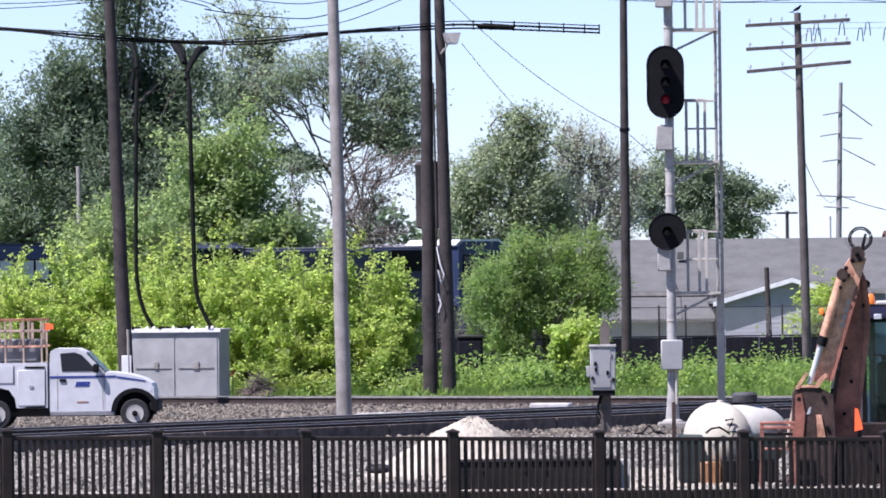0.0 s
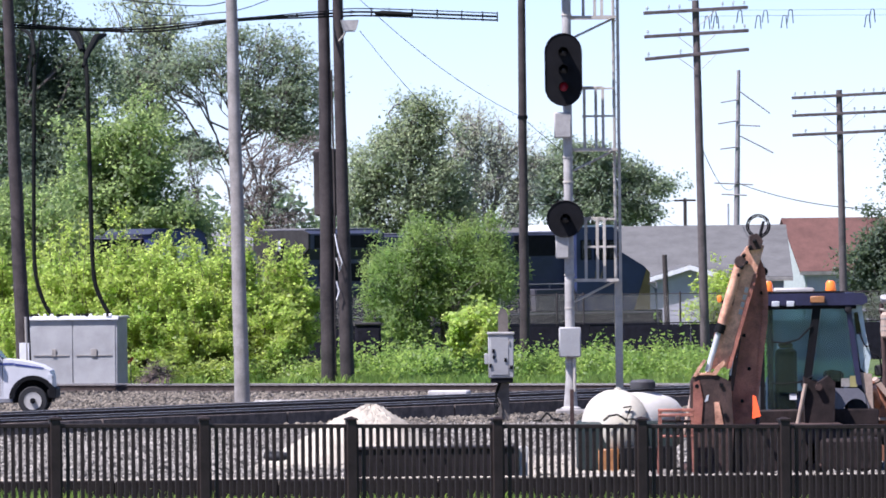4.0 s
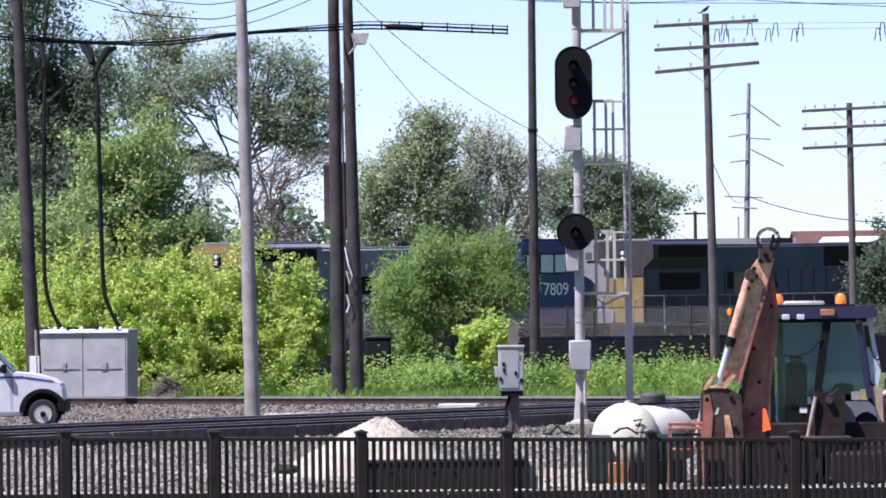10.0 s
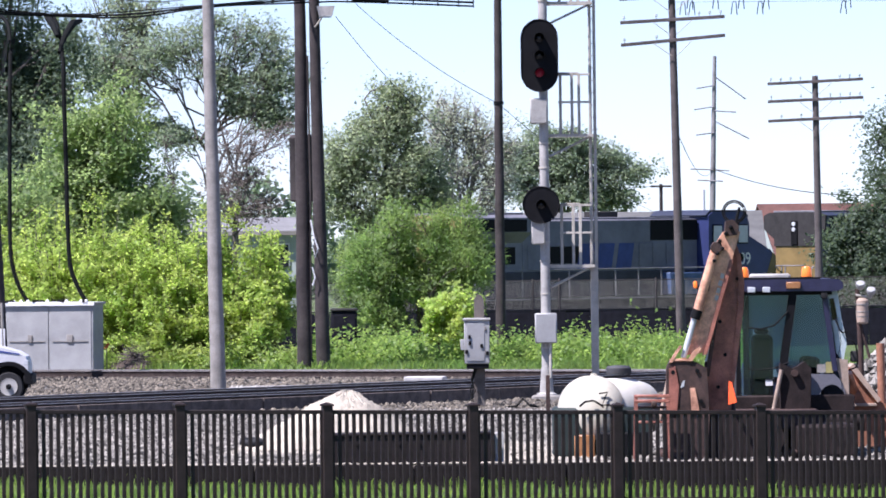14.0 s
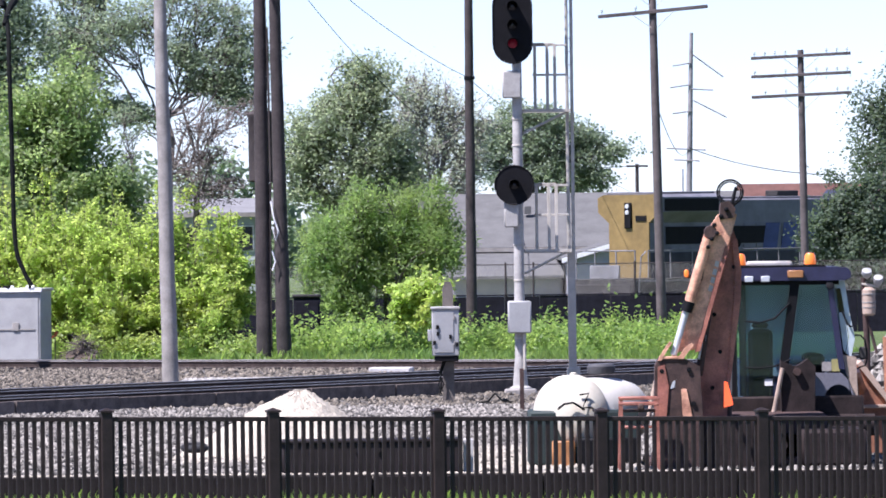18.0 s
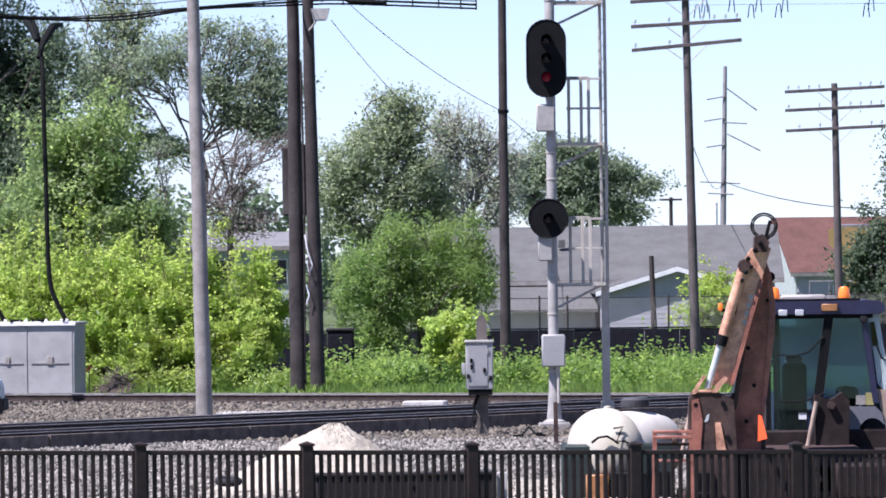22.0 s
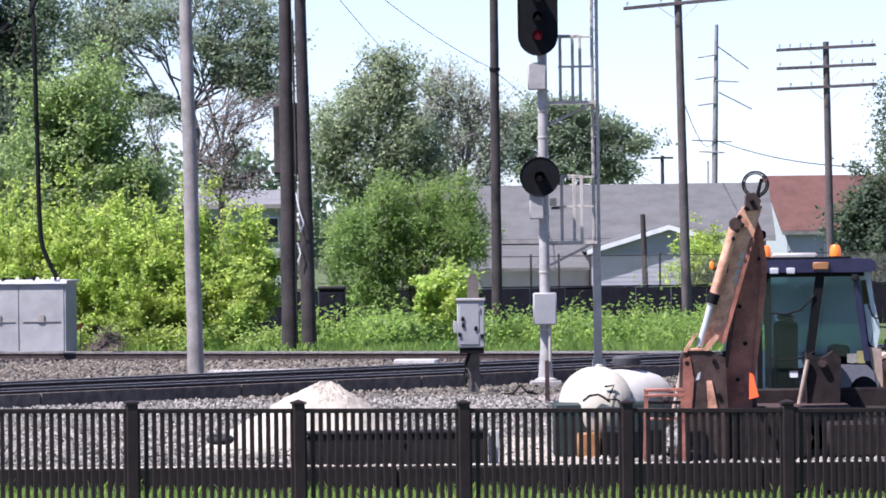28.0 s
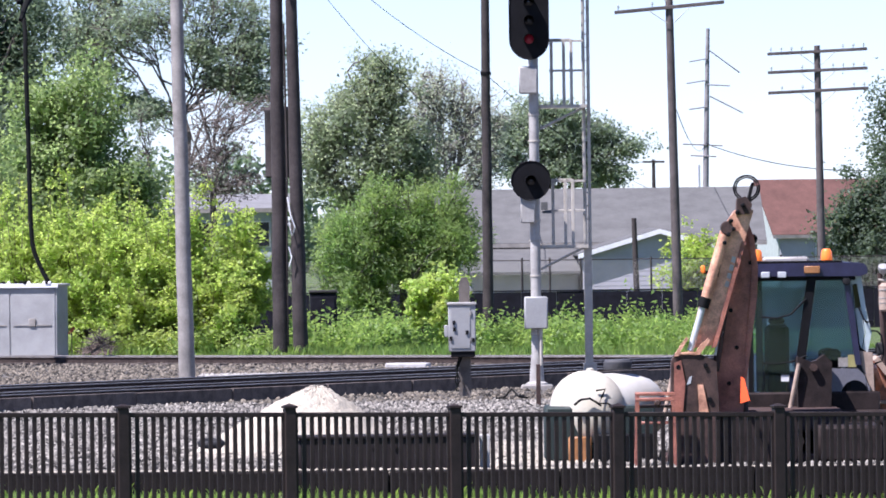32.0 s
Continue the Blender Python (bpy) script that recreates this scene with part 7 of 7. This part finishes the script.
    part("hand_rail", Geo().tube([(6.74, y0 - 0.66, z(2.5)), (6.82, y0 - 0.72, z(2.3)), (6.86, y0 - 0.72, z(2.26)), (6.95, y0 - 0.66, z(2.28))], 0.014, 6), M_BLACK, th)


backhoe()


def light_tower():
    th = thing("light_tower", "portable work lights with pale lamp heads on a rusty stand", "work light", pose(7.4, 119.5, 0.36))
    part("stem", Geo().tube([(0, 0, 0), (0, 0, 1.6), (-0.05, 0, 2.6)], [0.06, 0.05, 0.04], 10), M_RUSTDARK, th)
    for x, zz in ((0.0, 2.67), (0.18, 2.56)):
        part("lamp_head", Geo().lathe([(0.03, -0.09), (0.06, -0.06), (0.085, 0.0), (0.075, 0.05), (0.02, 0.06)], 16, pose(x, -0.1, zz, 35, 0, 0)), M_CABINET, th, "pale lamp head")
    bun = part("canvas_roll", Geo().lathe([(0.07, 0.0), (0.10, 0.03), (0.108, 0.15), (0.10, 0.3), (0.105, 0.4), (0.06, 0.45)], 14, pose(0.03, -0.1, 2.0)), M_TAN, th, "beige canvas roll tied to the stand")
    for zz in (2.12, 2.2, 2.33):
        part("tie", Geo().lathe([(0.11, 0), (0.113, 0.01), (0.11, 0.02)], 14, pose(0.03, -0.1, zz)), M_POLE_G, bun)
    part("cross_bar", Geo().rod((-0.08, -0.05, 2.5), (0.2, -0.05, 2.45), 0.02), M_STEEL, th)
    part("brace", Geo().rod((0.15, -0.05, 1.4), (0.0, 0, 2.0), 0.025), M_RUSTDARK, th)
    part("base", Geo().box(-0.3, -0.3, -0.02, 0.3, 0.3, 0.08, 0.02), M_RUSTDARK, th)


light_tower()


def rubble_heap():
    rng = np.random.default_rng(12)
    n = 2600
    r = 2.4 * np.sqrt(rng.uniform(0, 1, n))
    a = rng.uniform(0, 6.28, n)
    z = 2.35 * (1 - r / 2.4) ** 0.9 * rng.uniform(0.85, 1, n)
    g = Geo()
    for i in range(n):
        s = rng.uniform(0.05, 0.12)
        vs = np.array([(1, 0, 0), (0, 1, 0), (-1, 0, 0), (0, -1, 0), (0, 0, 1), (0, 0, -1)]) * s * rng.uniform(0.6, 1.2, (6, 1)) + np.array((r[i] * math.cos(a[i]), r[i] * math.sin(a[i]), z[i]))
        g.add([tuple(v) for v in vs], [(0, 1, 4), (1, 2, 4), (2, 3, 4), (3, 0, 4), (1, 0, 5), (2, 1, 5), (3, 2, 5), (0, 3, 5)])
    g.lathe([(2.35, -0.1), (1.5, 0.75), (0.75, 1.5), (0.05, 2.2)], 24)
    ob = new("rubble_heap", mesh_of("rubble_heap", g, M_BALLAST))
    ob.matrix_basis = pose(9.15, 128.5, 0.2)
    tagged(ob, "heap of grey broken stone beyond the backhoe", "heap", kind="stuff")
    p = thing("rusty_pipe_post", "short rusty pipe post beside the stone heap", "post", pose(8.05, 124, 0.25))
    part("pipe", Geo().rod((0, 0, 0), (-0.03, 0, 1.7), 0.075, n=12), M_RUST, p)


rubble_heap()


# ---- engines ----
def text_mesh(body, size, material):
    cu = bpy.data.curves.new("lettering", "FONT")
    cu.body, cu.size, cu.extrude, cu.align_x = body, size, 0.006, "CENTER"
    ob = bpy.data.objects.new("lettering", cu)
    scene.collection.objects.link(ob)
    me = bpy.data.meshes.new_from_object(ob.evaluated_get(bpy.context.evaluated_depsgraph_get()))
    bpy.data.objects.remove(ob)
    me.materials.clear()
    me.materials.append(material)
    return me


WHEELSETS = []


def engine(label, hood, low, cabmat, number="", end_top=4.6):
    th = thing("locomotive", label, "locomotive", Matrix.Translation(TRAIN_P), "coupled engines")
    part("frame", Geo().box(-10.0, -1.5, 0.92, 10.0, 1.5, 1.5, 0.03), M_UNDER, th)
    part("sill_stripe", Geo().box(-9.9, -1.515, 1.4, 9.9, -1.502, 1.445), M_LOCOROOF, th)
    part("hood", Geo().box(-4.6, -0.95, 1.5, 5.35, 0.95, 4.42, 0.06), hood, th)
    part("hood_skirt", Geo().box(-8.29, -0.975, 1.5, 5.35, 0.975, 2.45, 0.02), low, th)
    rad = part("radiator_section", Geo().prism([(-0.95, 1.5), (0.95, 1.5), (0.95, 3.55), (1.48, 3.95), (1.5, 4.5), (1.2, 4.62), (-1.2, 4.62), (-1.5, 4.5), (-1.48, 3.95), (-0.95, 3.55)], -8.3, -4.62, "x"), hood, th)
    part("radiator_end", Geo().prism([(-0.95, 1.52), (0.95, 1.52), (0.95, 3.55), (1.46, 3.95), (1.48, 4.48), (1.2, 4.6), (-1.2, 4.6), (-1.48, 4.48), (-1.46, 3.95), (-0.95, 3.55)], -8.37, -8.305, "x"), M_YELLOW, rad, "yellow painted hood end")
    # upper hood end is plain near-black above the yellow
    if end_top < 4:
        part("end_hood", Geo().prism([(-1.0, end_top), (1.0, end_top), (1.0, 3.58), (1.49, 3.96), (1.505, 4.5), (1.2, 4.63), (-1.2, 4.63), (-1.505, 4.5), (-1.49, 3.96), (-1.0, 3.58)], -8.41, -8.3, "x"), M_UNDER, rad, "black upper part of the hood end")
    lampb = part("headlight_box", Geo().box(-8.46, -0.16, 3.35, -8.375, 0.16, 4.3, 0.02), M_BLACK, rad)
    for z in (3.95, 4.17):
        part("headlight", Geo().lathe([(0.085, 0), (0.085, 0.03), (0.02, 0.04)], 14, pose(-8.46, 0, z, 0, -90, 0)), M_LAMP, lampb)
    part("number_board", Geo().box(-8.405, -0.85, 3.62, -8.372, -0.35, 3.82), M_BLACK, rad)
    part("grille", Geo().box(-8.1, -1.512, 3.98, -4.9, -1.495, 4.44), M_BLACK, rad)
    part("roof_cover", Geo().box(-8.25, -1.15, 4.622, -4.7, 1.15, 4.70, 0.02), M_LOCOROOF, rad)
    part("roof_walk", Geo().box(-4.5, -0.7, 4.422, 5.2, 0.7, 4.50, 0.02), M_LOCOROOF, th)
    part("exhaust", Geo().box(0.2, -0.3, 4.50, 1.5, 0.3, 4.72, 0.03), M_UNDER, th)
    part("blower_duct", Geo().box(2.6, -0.98, 3.6, 5.3, -0.951, 4.38, 0.01), M_BLACK, th)
    for k in range(11):
        x = -4.3 + 0.78 * k
        part("hood_door", Geo().box(x, -0.975, 2.5, x + 0.7, -0.951, 3.5, 0.006), hood, th)
    for x0, x1 in ((-7.4, -5.0), (-3.4, -1.0)):
        part("air_intake", Geo().box(x0, -0.985, 2.75, x1, -0.955, 3.4, 0.01), M_BLACK, th)
    cab = part("cab", Geo().prism([(5.37, 1.5), (7.75, 1.5), (7.75, 4.2), (7.6, 4.5), (7.3, 4.66), (5.6, 4.66), (5.37, 4.5)], -1.5, 1.5, "y"), cabmat, th)
    part("cab_roof", Geo().prism([(5.3, 4.48), (5.55, 4.68), (7.35, 4.68), (7.72, 4.46), (7.75, 4.52), (7.38, 4.74), (5.52, 4.74), (5.25, 4.54)], -1.45, 1.45, "y"), M_TRIM if not number else M_LOCOBLUE, cab)
    for x0, x1 in ((5.62, 6.1), (6.35, 6.98), (7.08, 7.6)):
        fr = part("window_frame", Geo().box(x0 - 0.05, -1.53, 3.42, x1 + 0.05, -1.505, 4.18, 0.01), M_BLACK, cab)
        part("pane", Geo().box(x0, -1.545, 3.47, x1, -1.532, 4.13), M_PANE if number else M_LENS, fr)
    nose = part("nose", Geo().prism([(7.77, 1.5), (9.35, 1.5), (9.35, 2.9), (9.1, 3.15), (7.77, 3.75)], -1.42, 1.42, "y"), cabmat, th)
    part("nose_band", Geo().prism([(8.5, 1.49), (9.37, 1.49), (9.37, 2.92), (9.2, 3.06)], -1.432, 1.432, "y"), M_YELLOW, nose, "yellow nose stripe")
    part("windscreen", Geo().box(7.755, -1.2, 3.78, 7.775, 1.2, 4.2), M_LENS, cab)
    part("stairwell_box", Geo().box(3.2, -1.49, 1.5, 5.3, -1.0, 2.35, 0.03), M_PALEBLUE if number else low, th)
    part("fuel_tank", Geo().prism([(-1.3, 1.2), (1.3, 1.2), (1.35, 0.75), (1.0, 0.22), (-1.0, 0.22), (-1.35, 0.75)], -3.2, 3.2, "x"), M_UNDER, th)
    stan = mesh_of("stanchion", Geo().rod((0, 0, 0), (0, 0, 1.05), 0.025, n=6), M_LOCOROOF)
    for k in range(11):
        shared("stanchion", stan, th, pose(-9.0 + 1.3 * k, -1.42, 1.5))
    part("handrail", Geo().rod((-9.0, -1.42, 2.53), (5.2, -1.42, 2.53), 0.025, n=6), M_LOCOROOF, th)
    for x, s in ((-9.75, -1), (9.75, 1)):
        for y in (-1.4, -0.5, 0.5, 1.4):
            part("end_stanchion", Geo().rod((x, y, 1.5), (x, y, 2.55), 0.028, n=6), M_LOCOROOF, th)
        part("end_rail", Geo().rod((x, -1.4, 2.53), (x, 1.4, 2.53), 0.028, n=6), M_LOCOROOF, th)
        part("step_rail", Geo().tube([(x - 0.5 * s, -1.5, 2.5), (x - 0.2 * s, -1.52, 2.3), (x - 0.05 * s, -1.52, 1.0), (x - 0.05 * s, -1.5, 0.7)], 0.028, 6), M_LOCOROOF, th)
        part("pilot", Geo().box(min(x, x + 0.3 * s), -1.4, 0.3, max(x, x + 0.3 * s), 1.4, 1.3, 0.03), M_UNDER, th)
        part("coupler", Geo().box(min(x + 0.3 * s, x + 0.68 * s), -0.15, 0.75, max(x + 0.3 * s, x + 0.68 * s), 0.15, 1.02, 0.03), M_UNDER, th)
        part("buffer_plate", Geo().box(min(x, x + 0.1 * s), -0.7, 1.5, max(x, x + 0.1 * s), 0.7, 2.0, 0.02), M_LOCOROOF, th)
    for cx in (-6.6, 6.6):
        bogie = part("bogie", Geo().box(-2.6, -1.15, 0.45, 2.6, -0.9, 0.85, 0.04).box(-2.6, 0.9, 0.45, 2.6, 1.15, 0.85, 0.04).box(-0.6, -0.9, 0.5, 0.6, 0.9, 0.95, 0.04), M_UNDER, th, m=pose(cx, 0, 0))
        for ax in (-2.0, 0.0, 2.0):
            g = Geo().rod((0, -0.8, 0), (0, 0.8, 0), 0.09, n=12)
            for s in (-1, 1):
                g.lathe([(0.12, -0.06), (0.50, -0.065), (0.53, -0.03), (0.535, 0.06), (0.12, 0.05)], 24, pose(0, s * 0.75, 0, 90 * s, 0, 0))
            WHEELSETS.append((part("wheelset", g, M_UNDER, bogie, m=pose(ax, 0, 0.535)), ax))
    if number:
        ob = new("road_number", text_mesh(number, 0.66, M_NUMBER))
        ob.parent = cab
        ob.matrix_basis = pose(7.15, -1.508, 2.62, 90, 0, 0)
        for x in (-1.6, -0.5, 0.6):
            part("hood_mark", Geo().prism([(x, 2.55), (x + 0.85, 2.55), (x + 1.05, 3.5), (x + 0.2, 3.5)], -0.99, -0.978, "y"), M_MARKBLUE, th, "blue company mark as a plain block")
    else:
        ob = new("road_number", text_mesh("86", 0.62, M_GOLD))
        ob.parent = cab
        ob.matrix_basis = pose(6.6, -1.508, 2.62, 90, 0, 0)
        part("hood_mark", Geo().prism([(-3.0, 2.6), (-1.4, 2.6), (-1.4, 3.4), (-3.0, 3.4)], -0.99, -0.978, "y"), M_GOLD, th, "dull yellow company mark as a plain block")
    return th


# pale base colour carries the sky reflected in the second engine's windows
M_PANE = mat("pale_reflecting_pane", (0.42, 0.47, 0.50), 0.08, var=0.1, bump=0.0)
engine_a = engine("dark blue diesel engine with a yellow hood end", M_LOCOBLUE, M_LOCOLOW, M_LOCONAVY, "", 3.3)
engine_b = engine("grey diesel engine with a bright blue cab and yellow hood end", M_LOCOGREY, M_LOCOLOW, M_LOCOBLUE2, "7809")


def bird():
    th = thing("perched_bird", "small dark bird perched on the telegraph pole top", "bird", pose(7.8, 225.7, 11.96))
    part("body", Geo().tube([(-0.13, 0, 0.05), (-0.06, 0, 0.09), (0.02, 0, 0.13), (0.08, 0, 0.17)], [0.015, 0.05, 0.06, 0.03], 10), M_BLACK, th)
    part("head", Geo().lathe([(0.01, -0.04), (0.035, -0.02), (0.04, 0.01), (0.02, 0.035)], 10, pose(0.09, 0, 0.21)), M_BLACK, th)
    part("beak", Geo().rod((0.12, 0, 0.21), (0.17, 0, 0.205), 0.01, 0.002, 6), M_POLE_G, th)
    part("tail", Geo().box(-0.26, -0.02, 0.0, -0.1, 0.02, 0.03), M_BLACK, th)
    for y in (-0.02, 0.02):
        part("leg", Geo().rod((0, y, 0.0), (0.0, y, 0.09), 0.006, n=5), M_BLACK, th)


bird()


def line_ties():
    for z, y in ((11.62, 225.6), (11.44, 225.6)):
        a, b = Vector((7.8, y, z)), Vector((32.0, y, z - 0.1))
        wire("overhead_line", "thin overhead line that carries the hangers", a, b, 0.0, 0.005)
        for x in ((8.39, 9.21, 10.03, 10.83, 13.45) if z > 11.5 else (8.16, 8.45, 9.8, 10.63, 13.3)):
            p = a.lerp(b, (x - a.x) / (b.x - a.x))
            th = thing("line_hanger", "dark wire hook hanging on the overhead line", "wire", Matrix.Translation(p), "wire hooks")
            part("loop", Geo().tube([(-0.10, 0, -0.40), (-0.05, 0, -0.06), (-0.03, 0, -0.005), (0.02, 0, 0.012), (0.06, 0, -0.03), (0.09, 0, -0.42)], 0.017, 5), M_CABLE, th)


line_ties()


# ---- what moves ----
def motions():
    # seconds, metres along the curve of the second engine's middle
    way = [(0, -40.6), (3.5, -30.6), (6, -24.2), (9, -15.1), (11, -9.0), (12.5, -4.2), (15.5, 4.75), (18, 12.2), (20, 18.1), (24, 29.9), (32, 53.0)]

    def along(t):
        for (a, p), (b, q) in zip(way, way[1:]):
            if t <= b:
                return p + (q - p) * (t - a) / (b - a)
        return way[-1][1]

    for ob, ahead in ((engine_a, 20.75), (engine_b, 0.0)):
        rows = []
        for t in range(33):
            q, phi = train_at(along(t) + ahead)
            rows.append((t, Matrix.Translation(q + Vector((0, 0, 0.225))) @ Matrix.Rotation(phi, 4, "Z")))
        walk(ob, rows)
    steps = [0.25 * k for k in range(129)]
    for ob, x in WHEELSETS:
        walk(ob, [(t, Matrix.Translation((x, 0, 0.535)) @ Matrix.Rotation((along(t) - along(0)) / 0.535, 4, "Y")) for t in steps])


motions()
